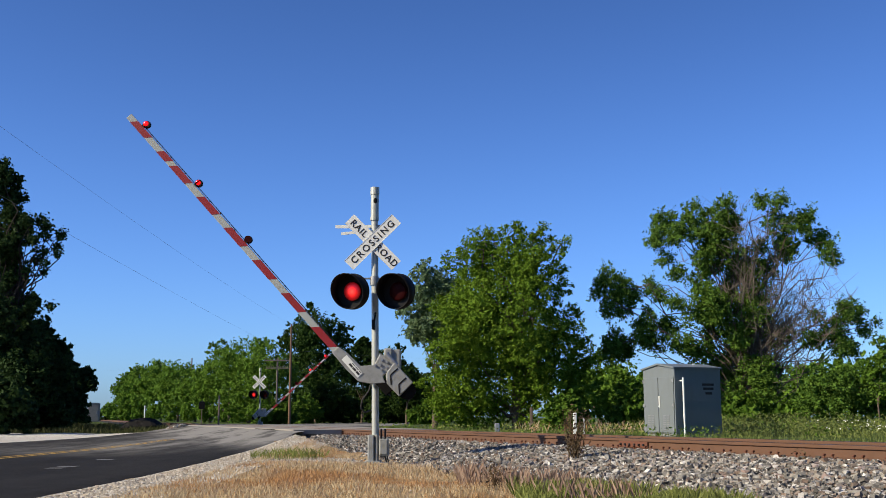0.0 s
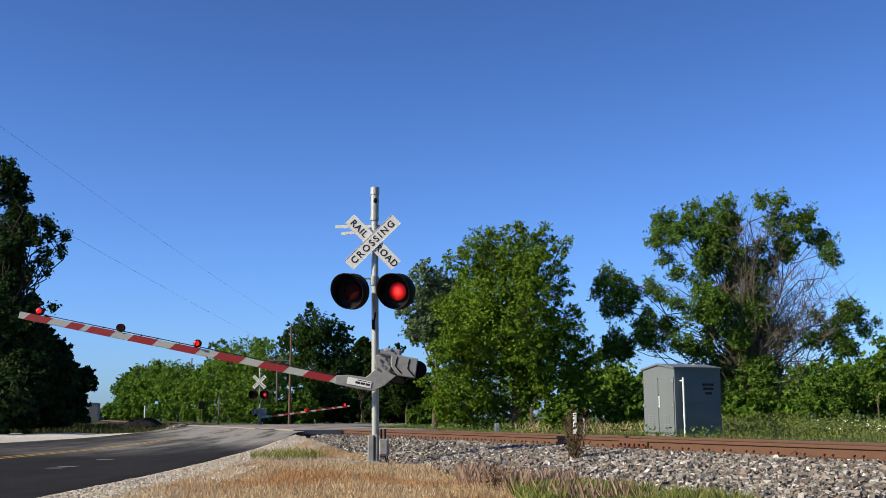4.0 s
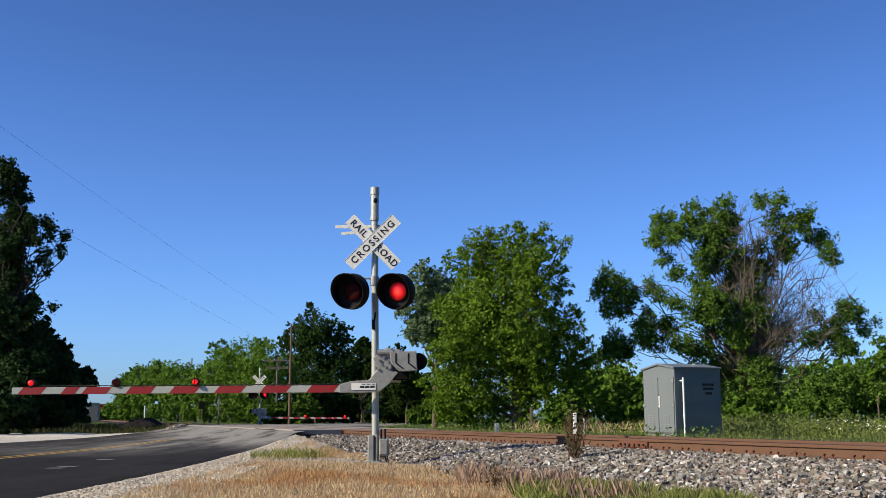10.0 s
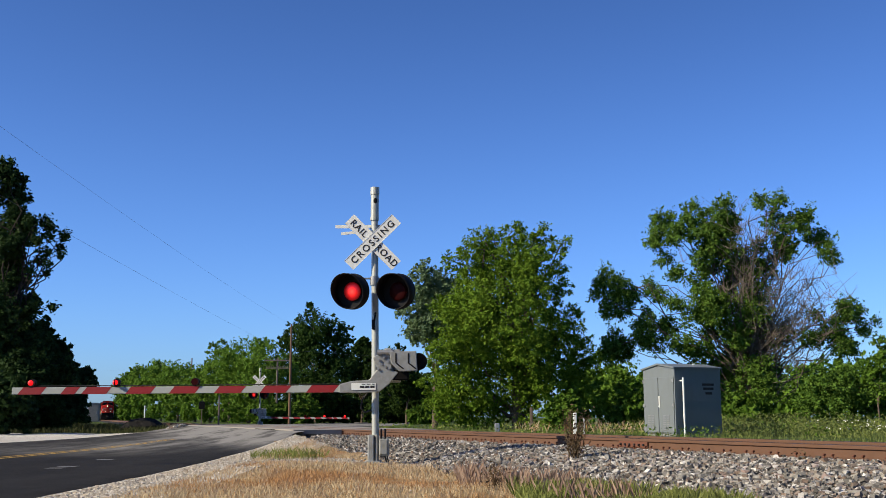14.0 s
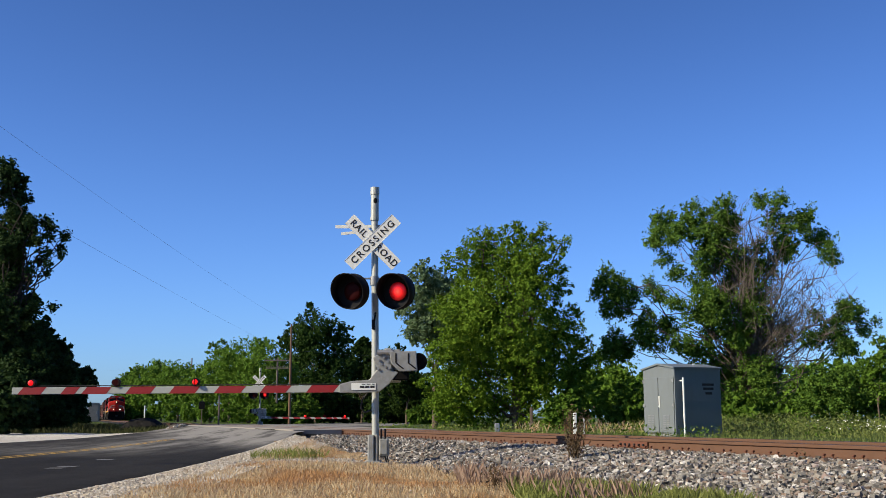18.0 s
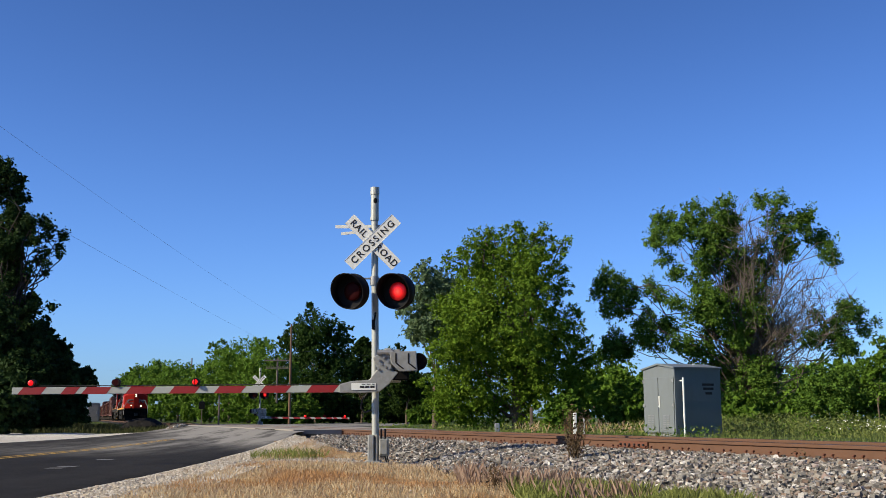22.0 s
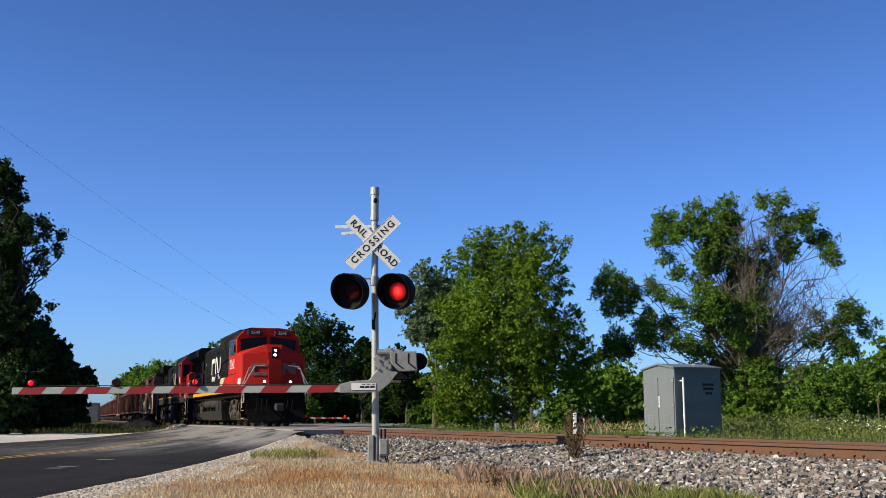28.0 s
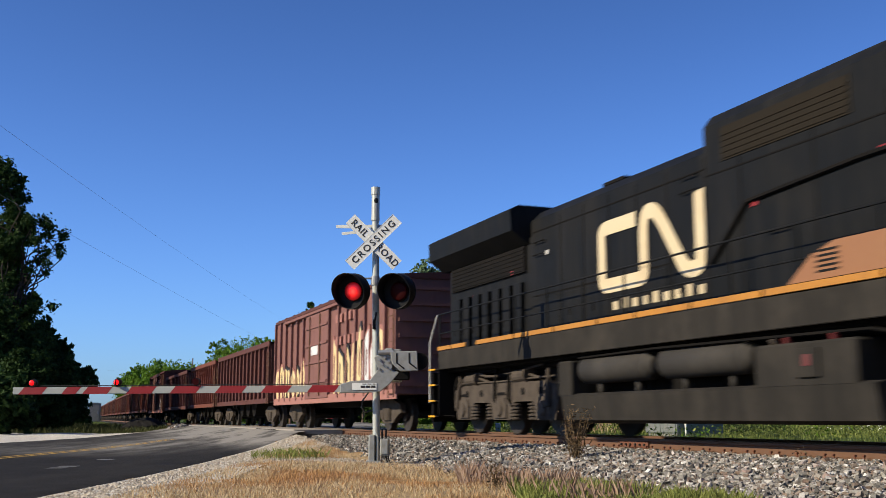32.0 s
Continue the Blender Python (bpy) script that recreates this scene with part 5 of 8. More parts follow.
def weed(name, x, y, z, h, n, seed, label):
    rng = np.random.default_rng(seed)
    t = thing(name, pose(x, y, z), label, "weed", group="dead weeds")
    tips = []
    for i in range(n):
        bm = bm_new()
        e = Vector((rng.normal() * 0.12 * h, rng.normal() * 0.12 * h, h * rng.uniform(0.6, 1.0)))
        tips += limb(bm, (rng.normal() * 0.02, rng.normal() * 0.02, -0.05), e, 0.009, 0.004, rng, 0.1, 4, 4)[2:]
        part("stalk", bm, "weed_brown", t)
    c = np.array([tuple(p) for p in tips for _ in range(9)]) + rng.normal(size=(len(tips) * 9, 3)) * 0.05
    leaf_mesh("dry_foliage", c, 0.055, "weed_brown", t, rng, None, 0.3)


def spread(lobes, depth):
    """Lobes (x, z, radius) set at different depths about the trunk."""
    return [(x, ((0.5 + i * 0.618) % 1.0 - 0.5) * depth * min(1.0, 0.4 + r / 2), z, r) for i, (x, z, r) in enumerate(lobes)]


def build_trees():
    upper = [(1.53, 10.8, 0.78), (-0.21, 10.9, 0.81), (-1.53, 10.8, 0.71), (-2.18, 10.9, 0.49), (-2.84, 10.06, 0.65), (-3.6, 9.67, 0.58), (2.51, 10.3, 0.45), (0.67, 10.4, 0.78), (-1.04, 9.4, 1.3), (0.92, 9.07, 1.46), (-2.36, 8.41, 1.3), (2.36, 9.14, 0.58), (2.53, 7.82, 0.52), (1.8, 7.1, 0.97), (0.13, 11.47, 0.26), (-1.42, 11.47, 0.26), (1.54, 11.53, 0.32), (2.98, 10.66, 0.23)]
    lower = [(-0.41, 6.77, 1.62), (-3.02, 6.44, 1.46), (-1.73, 4.5, 1.95), (-3.67, 7.1, 0.91), (-4.0, 4.5, 1.14), (-4.48, 2.57, 0.97), (3.16, 6.28, 0.71), (3.52, 5.14, 0.65), (3.82, 4.11, 0.55), (2.47, 4.5, 1.14), (1.18, 4.5, 1.46), (3.34, 2.57, 0.97), (2.11, 2.25, 1.3), (-0.46, 2.25, 1.69), (-3.03, 2.25, 1.69), (-4.57, 1.05, 0.71), (-2.08, 0.98, 1.17), (0.81, 0.82, 0.78)]
    core = [(-0.73, 8.41, 2.27), (-0.75, 6.12, 2.92), (-1.42, 3.53, 3.24), (1.49, 3.85, 2.27), (-2.71, 1.93, 1.95)]
    tree("broad_tree", (4.19, 60, 0.7), spread(core + upper + lower, 4.4), 128000, 0.175, "leaves_maple", "broad dense green tree with leaves down to the ground", 11, trunk_r=0.3, clump=0.2, aspect=0.5)
    tree("silver_tree", (-0.51, 68, 0.7), [(-0.57, -0.93, 9.44, 1.04), (-1.3, -0.23, 7.77, 1.25), (0.36, 0.76, 8.7, 1.41), (-0.19, -0.95, 6.66, 1.32), (0.73, 0.0, 6.11, 1.65), (-1.29, 0.64, 6.29, 0.88), (1.1, -0.8, 7.96, 1.48)], 26000, 0.2, "leaves_silver", "slender tree with silvery green leaves behind another", 12, trunk_r=0.2, clump=0.22, fill=0.35)
    west_limb = [(-7.88, 9.01, 0.67), (-7.57, 8.16, 0.84), (-6.73, 7.99, 0.7), (-8.41, 8.33, 0.5), (-8.1, 6.97, 0.6), (-6.93, 6.97, 0.5), (-8.93, 7.82, 0.27), (-5.36, 8.5, 0.5), (-4.88, 7.99, 0.44), (-4.22, 7.31, 0.5), (-3.81, 9.35, 0.5), (-5.6, 6.3, 0.74), (-6.29, 5.63, 0.67), (-7.65, 5.13, 0.67), (-8.0, 4.56, 0.67), (-6.99, 4.79, 0.74), (-5.31, 5.13, 0.74), (-3.97, 4.96, 0.67), (-4.27, 5.96, 0.54), (-3.15, 4.63, 0.6)]
    west_crown = [(-4.31, 12.62, 0.7), (-4.93, 11.48, 0.74), (-3.91, 11.41, 0.67), (-4.46, 10.21, 0.44), (-2.67, 12.62, 0.74), (-1.31, 12.69, 0.84), (-0.65, 12.1, 0.6), (-2.04, 11.41, 0.84), (-1.05, 10.72, 0.74), (-3.21, 12.03, 0.54), (-2.43, 10.03, 0.57), (-0.11, 9.01, 0.67), (0.86, 7.99, 0.74), (-0.83, 7.99, 0.67), (-2.49, 8.67, 0.67), (-2.04, 7.31, 0.67), (-1.6, 9.69, 0.6)]
    east_crown = [(1.3, 13.63, 0.47), (2.14, 13.42, 0.5), (2.43, 12.38, 0.74), (3.44, 12.1, 0.74), (3.21, 11.07, 0.8), (2.68, 10.65, 0.67), (3.98, 12.73, 0.4), (4.77, 11.48, 0.6), (5.25, 11.0, 0.54), (4.86, 10.21, 0.54), (5.7, 10.03, 0.34), (0.99, 10.72, 0.4), (1.95, 9.69, 0.6)]
    east_limb = [(6.37, 7.14, 0.57), (5.83, 6.64, 0.67), (7.01, 6.64, 0.6), (5.12, 5.96, 0.6), (6.08, 5.29, 0.7), (7.11, 5.63, 0.4), (5.37, 4.63, 0.6), (4.58, 5.29, 0.47), (4.15, 6.64, 0.34), (3.41, 5.29, 0.47), (6.37, 4.46, 0.4), (7.65, 6.13, 0.27)]
    skirt = [(-1.94, 5.63, 0.57), (-2.31, 4.63, 0.6), (-0.61, 5.29, 0.67), (0.74, 5.63, 0.67), (1.73, 5.29, 0.67), (2.77, 5.96, 0.4), (-1.02, 3.63, 0.8), (0.3, 3.3, 0.94), (1.65, 3.63, 0.67), (-0.75, 2.31, 0.87), (0.58, 2.31, 0.87)]
    heart = [(-0.55, 6.64, 1.7), (-2.72, 7.14, 1.25), (0.42, 9.52, 1.3), (-1.37, 11.07, 1.27), (-0.0, 3.96, 1.5)]
    tree("cottonwood", (17.89, 62, 0.7), spread(heart + west_limb + west_crown + east_crown + east_limb + skirt, 3.0), 125000, 0.15, "leaves_cottonwood", "tall half-dead tree with leafy clumps and bare pale branches", 13, trunk_r=0.34, clump=0.26, fill=0.2, bare=130, bark="bark", fork_at=0.24, thin=0.4)
    tree("bush", (20.40, 57, 0.7), [(0.09, -1.16, 2.08, 1.29), (-0.7, -0.16, 1.57, 0.9), (0.84, 0.48, 1.57, 0.9), (0.03, -0.65, 1.07, 0.9)], 9500, 0.15, "leaves_hedge", "leafy green bush beyond the track", 30, trunk_r=0.08, group='bushes', category='bush')
    tree("bush", (22.10, 57, 0.7), [(0.12, -1.1, 2.35, 1.22), (-0.64, -0.15, 1.87, 0.85), (0.82, 0.46, 1.87, 0.85), (0.07, -0.61, 1.2, 0.95)], 9500, 0.15, "leaves_hedge", "leafy green bush beyond the track", 31, trunk_r=0.08, group='bushes', category='bush')
    tree("bush", (24.16, 58, 0.7), [(0.15, -1.4, 2.69, 1.55), (-0.82, -0.19, 2.07, 1.09), (1.05, 0.59, 2.07, 1.09), (0.07, -0.78, 1.4, 1.1)], 10500, 0.15, "leaves_hedge", "leafy green bush beyond the track", 32, trunk_r=0.08, group='bushes', category='bush')
    tree("bush", (24.64, 75, 0.7), [(0.09, -1.45, 2.26, 1.61), (-0.9, -0.2, 1.62, 1.12), (1.02, 0.61, 1.62, 1.12), (0.03, -0.81, 0.99, 1.12)], 5500, 0.27, "leaves_wood", "leafy green bush beyond the track", 33, trunk_r=0.08, group='bushes', category='bush')
    tree("bush", (11.75, 72, 0.7), [(0.06, -1.56, 2.57, 1.74), (-1.0, -0.22, 1.89, 1.21), (1.08, 0.66, 1.89, 1.21), (0.02, -0.87, 1.2, 1.21)], 5500, 0.27, "leaves_wood", "leafy green bush beyond the track", 34, trunk_r=0.08, group='bushes', category='bush')
    tree("bush", (12.51, 85, 0.7), [(0.09, -1.44, 4.28, 1.6), (-0.88, -0.2, 3.64, 1.12), (1.03, 0.6, 3.64, 1.12), (0.06, -0.8, 3.01, 1.12)], 5500, 0.27, "leaves_bush", "leafy green bush beyond the track", 35, trunk_r=0.08, group='bushes', category='bush')
    tree("bush", (10.91, 60, 0.7), [(0.02, -1.1, 1.3, 1.22), (-0.72, -0.15, 0.82, 0.85), (0.74, 0.46, 0.82, 0.85), (-0.01, -0.61, 0.34, 0.85)], 5500, 0.27, "leaves_bush", "leafy green bush beyond the track", 36, trunk_r=0.08, group='bushes', category='bush')
    tree("bush", (6.34, 55, 0.7), [(0.01, -0.69, 0.95, 0.76), (-0.46, -0.1, 0.65, 0.53), (0.46, 0.29, 0.65, 0.53), (-0.0, -0.38, 0.35, 0.53)], 5500, 0.27, "leaves_bush", "leafy green bush beyond the track", 37, trunk_r=0.08, group='bushes', category='bush')
    tree("bush", (15.41, 56, 0.7), [(0.02, -0.86, 0.96, 0.96), (-0.57, -0.12, 0.58, 0.67), (0.58, 0.36, 0.58, 0.67), (-0.01, -0.48, 0.21, 0.67)], 5500, 0.27, "leaves_bush", "leafy green bush beyond the track", 38, trunk_r=0.08, group='bushes', category='bush')
    tree("bush", (16.16, 54, 0.7), [(0.01, -0.73, 0.81, 0.81), (-0.49, -0.1, 0.49, 0.56), (0.48, 0.3, 0.49, 0.56), (-0.02, -0.41, 0.17, 0.56)], 5500, 0.27, "leaves_bush", "leafy green bush beyond the track", 39, trunk_r=0.08, group='bushes', category='bush')
    tree("sapling", (20.59, 50, 0.7), [(0.19, -0.44, 3.32, 0.48), (0.35, -0.07, 4.13, 0.38), (-0.03, 0.29, 2.52, 0.54), (0.26, -0.35, 1.99, 0.48)], 1600, 0.2, "leaves_bush", "slim light green sapling", 45, trunk_r=0.05, fill=0.2, category='tree')
    mass = [(-1.47, 14.72, 1.34), (-0.53, 14.96, 0.47), (-0.25, 13.84, 0.67), (0.02, 12.87, 0.54), (-0.95, 12.1, 1.41), (0.59, 12.03, 0.4), (0.16, 10.72, 0.87), (-0.6, 9.35, 1.54), (0.56, 8.67, 0.5), (0.02, 6.64, 1.74), (1.47, 7.14, 0.67), (2.08, 7.04, 0.3), (1.35, 5.29, 1.34), (2.81, 4.89, 0.5), (2.54, 3.89, 1.14), (3.75, 3.79, 0.44), (0.29, 3.63, 2.01), (1.68, 2.64, 1.61), (3.6, 2.9, 0.67), (-0.22, 1.32, 1.94), (1.8, 0.83, 1.27), (3.39, 0.73, 0.6)]
    drooping = [(1.08, 12.28, 0.3), (1.59, 12.38, 0.23), (2.12, 12.03, 0.23), (2.62, 11.62, 0.17), (1.98, 11.48, 0.2), (1.5, 11.07, 0.3), (2.49, 10.93, 0.17), (1.88, 10.38, 0.23), (2.26, 9.69, 0.13), (1.39, 10.03, 0.23), (2.83, 10.31, 0.1), (1.77, 9.35, 0.1), (2.97, 11.41, 0.1), (1.26, 9.35, 0.17), (2.33, 7.31, 0.17), (-0.52, 15.88, 0.2)]
    mass = [(x - 0.65 * min(1.0, max(0.0, 1.6 - abs(z - 7.0) / 3.2)), z, r) for x, z, r in mass]
    tree("shade_tree", (-25.76, 62, 0.7), spread(mass + drooping, 3.4), 80000, 0.22, "leaves_shade", "tall leafy tree at the roadside, coloured as in shade", 51, trunk_r=0.3, bark="bark_dark", thin=0.6, clump=0.24, fill=0.35, group="roadside trees")
    tree("shade_tree", (-29.50, 78, 0.7), [(-0.37, -1.14, 6.49, 1.26), (0.52, -0.21, 5.65, 1.18), (-0.9, 1.13, 4.81, 2.1), (1.05, -1.06, 3.77, 1.47), (-0.32, 0.0, 2.32, 2.09), (1.58, 0.9, 1.91, 1.25), (-1.99, -1.13, 2.32, 2.09)], 26000, 0.38, "leaves_shade", "leafy tree at the roadside, coloured as in shade", 52, bark="bark_dark", trunk_r=0.35, group='roadside trees')
    tree("shade_tree", (-41.86, 120, 0.7), [(-1.15, -1.05, 7.06, 1.16), (-0.3, -0.23, 5.65, 1.29), (1.03, 0.56, 5.01, 1.03), (1.83, -0.42, 4.49, 0.58), (-0.52, 0.0, 3.86, 1.54), (-1.8, 1.02, 3.86, 1.41), (0.77, -0.49, 3.86, 0.9)], 14000, 0.46, "leaves_shade", "leafy tree farther along the track, coloured as in shade", 53, trunk_r=0.3, group='roadside trees')
    # row added at the left edge and beyond view, to shade the track
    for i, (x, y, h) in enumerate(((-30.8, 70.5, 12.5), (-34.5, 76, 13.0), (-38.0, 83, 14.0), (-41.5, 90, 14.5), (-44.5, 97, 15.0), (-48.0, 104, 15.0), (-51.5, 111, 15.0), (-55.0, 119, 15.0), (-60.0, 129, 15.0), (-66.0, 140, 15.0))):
        tree("shade_tree", (x, y, 0.6), [(0.0, 0.0, h - 2.4, 2.3), (-1.6, 0.6, h - 4.6, 2.6), (1.5, -0.5, h - 5.0, 2.5), (0.2, 0.8, h - 7.2, 3.0), (-1.8, -0.6, 3.4, 2.6), (1.7, 0.4, 3.0, 2.5)], 7000, 0.62, "leaves_shade", "dark leafy tree added at the left edge to shade the track", 300 + i, bark="bark_dark", trunk_r=0.3, group="roadside trees")
    tree("woodland_bush", (-97.5, 300, 0.7), [(-2.4, 0.0, 0.8, 1.6), (0.2, 0.3, 1.4, 2.0), (3.0, -0.2, 2.0, 2.2)], 5000, 0.5, "leaves_dark", "undergrowth at the edge of the wood, coloured as in shade", 150, trunk_r=0.1, group="woodland trees", category="bush")
    tree("woodland_tree", (-82.6, 270, 0.7), [(-2.6, 0.4, 2.6, 2.0), (0.2, -0.6, 3.4, 2.4), (2.6, 0.3, 4.6, 2.4), (-0.4, 0.2, 1.6, 2.4), (3.0, 0.8, 2.0, 2.4)], 12000, 0.5, "leaves_wood", "green woodland tree along the far side of the track", 61, trunk_r=0.25, group="woodland trees")
    tree("woodland_tree", (-73.61, 250, 0.7), [(-0.4, -2.2, 8.35, 2.95), (-2.07, -0.44, 6.45, 2.5), (1.47, 1.32, 6.31, 2.5), (-0.21, -1.76, 4.41, 2.65), (-1.27, 0.0, 2.03, 1.76), (1.39, 1.06, 1.77, 1.47)], 20000, 0.48, "leaves_wood", "green woodland tree along the far side of the track", 62, trunk_r=0.25, group='woodland trees')
    tree("woodland_tree", (-64.90, 230, 0.7), [(-0.41, -2.2, 9.05, 2.96), (-2.1, -0.44, 7.14, 2.52), (1.46, 1.32, 6.99, 2.51), (-0.23, -1.76, 5.09, 2.66), (-1.26, 0.0, 1.92, 1.77), (1.4, 1.06, 1.68, 1.47)], 20000, 0.45, "leaves_wood", "green woodland tree along the far side of the track", 63, trunk_r=0.25, group='woodland trees')
    tree("woodland_tree", (-55.89, 210, 0.7), [(-0.38, -2.2, 9.03, 3.16), (-2.19, -0.44, 7.0, 2.68), (1.6, 1.32, 6.84, 2.68), (-0.2, -1.76, 4.81, 2.83), (-1.33, 0.0, 1.81, 1.88), (1.51, 1.13, 1.59, 1.57)], 20000, 0.41, "leaves_wood", "green woodland tree along the far side of the track", 64, trunk_r=0.25, group='woodland trees')
    tree("woodland_tree", (-47.53, 190, 0.7), [(-0.31, -2.2, 7.93, 2.86), (-1.95, -0.44, 6.09, 2.42), (1.48, 1.31, 5.95, 2.42), (-0.16, -1.76, 4.11, 2.56), (-1.2, 0.0, 1.7, 1.7), (1.37, 1.02, 1.5, 1.42)], 20000, 0.37, "leaves_wood", "green woodland tree along the far side of the track", 65, trunk_r=0.25, group='woodland trees')
    tree("woodland_tree", (-39.81, 170, 0.7), [(-0.22, -2.13, 6.01, 2.37), (-1.58, -0.36, 4.49, 2.01), (1.26, 1.09, 4.37, 2.01), (-0.1, -1.53, 2.85, 2.13), (-1.0, 0.0, 1.59, 1.42), (1.14, 0.85, 1.41, 1.18)], 20000, 0.33, "leaves_wood", "green woodland tree along the far side of the track", 66, trunk_r=0.25, group='woodland trees')
    tree("woodland_tree", (-35.16, 160, 0.7), [(-0.23, -2.16, 6.61, 2.4), (-1.61, -0.37, 5.06, 2.04), (1.27, 1.1, 4.94, 2.04), (-0.11, -1.55, 3.4, 2.16), (-1.0, 0.0, 1.54, 1.44), (1.16, 0.86, 1.37, 1.2)], 20000, 0.31, "leaves_wood", "green woodland tree along the far side of the track", 67, trunk_r=0.25, group='woodland trees')
    tree("woodland_tree", (-30.32, 150, 0.7), [(-0.27, -2.2, 8.41, 2.74), (-1.85, -0.42, 6.64, 2.33), (1.44, 1.26, 6.5, 2.33), (-0.15, -1.76, 4.74, 2.46), (-1.13, 0.0, 1.48, 1.63), (1.33, 0.98, 1.32, 1.36)], 20000, 0.3, "leaves_wood", "green woodland tree along the far side of the track", 68, trunk_r=0.25, group='woodland trees')
    tree("woodland_tree", (-25.69, 140, 0.7), [(-0.24, -2.2, 8.37, 2.86), (-1.9, -0.44, 6.52, 2.43), (1.53, 1.31, 6.38, 2.43), (-0.13, -1.76, 4.54, 2.57), (-1.17, 0.0, 1.42, 1.7), (1.39, 1.02, 1.28, 1.42)], 20000, 0.27, "leaves_wood", "green woodland tree along the far side of the track", 69, trunk_r=0.25, group='woodland trees')
    tree("woodland_tree", (-22.09, 134, 0.7), [(-0.2, -2.2, 7.99, 2.6), (-1.71, -0.4, 6.31, 2.2), (1.4, 1.19, 6.19, 2.2), (-0.11, -1.68, 4.51, 2.33), (-1.06, 0.0, 1.39, 1.55), (1.26, 0.93, 1.25, 1.29)], 20000, 0.26, "leaves_wood", "green woodland tree along the far side of the track", 70, trunk_r=0.25, group='woodland trees')
    tree("oak_tree", (-17.92, 150, 0.7), [(-0.41, -2.2, 13.1, 2.92), (-2.65, -0.44, 11.89, 2.43), (2.35, 1.23, 12.7, 2.27), (3.45, -1.28, 10.27, 1.78), (-0.16, 0.0, 8.66, 4.04), (-3.37, 1.76, 7.86, 2.74), (3.09, -1.32, 7.05, 2.74), (-0.07, 0.44, 3.86, 3.21), (-4.67, 1.02, 11.48, 1.13)], 62000, 0.30, "leaves_oak", "tall dark round-crowned oak behind the crossing", 80, trunk_r=0.4, clump=0.17, fill=0.3, group='woodland trees')
    # the next eight carry the shade over the road in their leaf colour
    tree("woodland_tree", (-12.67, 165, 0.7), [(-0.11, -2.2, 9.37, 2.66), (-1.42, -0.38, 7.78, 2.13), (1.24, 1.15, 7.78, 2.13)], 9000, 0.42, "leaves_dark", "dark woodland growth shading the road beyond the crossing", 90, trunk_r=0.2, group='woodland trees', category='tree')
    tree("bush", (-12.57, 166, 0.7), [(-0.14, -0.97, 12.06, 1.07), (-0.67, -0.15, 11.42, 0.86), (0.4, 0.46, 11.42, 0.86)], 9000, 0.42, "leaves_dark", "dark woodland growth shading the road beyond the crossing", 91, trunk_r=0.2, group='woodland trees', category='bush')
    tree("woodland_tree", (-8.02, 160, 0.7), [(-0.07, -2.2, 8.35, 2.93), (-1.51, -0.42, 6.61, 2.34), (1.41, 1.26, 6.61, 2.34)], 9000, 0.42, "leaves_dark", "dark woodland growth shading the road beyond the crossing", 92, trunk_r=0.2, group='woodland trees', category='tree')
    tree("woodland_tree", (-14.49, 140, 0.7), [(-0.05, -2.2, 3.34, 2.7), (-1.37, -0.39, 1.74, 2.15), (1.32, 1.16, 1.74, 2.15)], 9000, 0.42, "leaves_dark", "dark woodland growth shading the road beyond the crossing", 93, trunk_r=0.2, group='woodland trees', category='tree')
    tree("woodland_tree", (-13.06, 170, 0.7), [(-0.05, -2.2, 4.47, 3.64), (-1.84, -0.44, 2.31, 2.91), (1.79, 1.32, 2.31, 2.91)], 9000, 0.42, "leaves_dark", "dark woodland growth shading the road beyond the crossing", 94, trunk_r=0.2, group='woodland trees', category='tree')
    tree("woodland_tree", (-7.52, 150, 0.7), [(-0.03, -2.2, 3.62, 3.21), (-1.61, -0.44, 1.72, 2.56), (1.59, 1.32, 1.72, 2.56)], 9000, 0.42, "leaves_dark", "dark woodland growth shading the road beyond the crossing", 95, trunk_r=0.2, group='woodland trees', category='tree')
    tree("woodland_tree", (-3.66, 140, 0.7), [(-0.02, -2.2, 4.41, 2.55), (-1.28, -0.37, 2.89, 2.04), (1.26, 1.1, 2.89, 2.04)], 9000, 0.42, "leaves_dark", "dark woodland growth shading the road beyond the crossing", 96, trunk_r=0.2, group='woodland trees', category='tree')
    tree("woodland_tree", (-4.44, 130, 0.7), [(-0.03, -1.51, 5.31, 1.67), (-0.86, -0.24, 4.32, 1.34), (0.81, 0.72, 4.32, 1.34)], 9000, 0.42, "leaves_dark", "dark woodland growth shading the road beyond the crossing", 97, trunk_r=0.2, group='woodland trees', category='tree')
    tree("bush", (-16.27, 125, 0.7), [(-0.03, -1.32, 1.78, 1.47), (-0.75, -0.21, 0.91, 1.17), (0.72, 0.63, 0.91, 1.17)], 5000, 0.36, "leaves_bush", "dark woodland growth shading the road beyond the crossing", 98, trunk_r=0.2, group='woodland trees', category='bush')
    tree("bush", (-17.87, 118, 0.7), [(-0.02, -0.91, 1.29, 1.01), (-0.51, -0.15, 0.69, 0.81), (0.5, 0.44, 0.69, 0.81)], 5000, 0.36, "leaves_bush", "dark woodland growth shading the road beyond the crossing", 99, trunk_r=0.2, group='woodland trees', category='bush')
    tree("bush", (-19.43, 116, 0.7), [(-0.02, -0.78, 1.24, 0.87), (-0.44, -0.12, 0.73, 0.69), (0.42, 0.37, 0.73, 0.69)], 5000, 0.36, "leaves_bush", "dark woodland growth shading the road beyond the crossing", 100, trunk_r=0.2, group='woodland trees', category='bush')
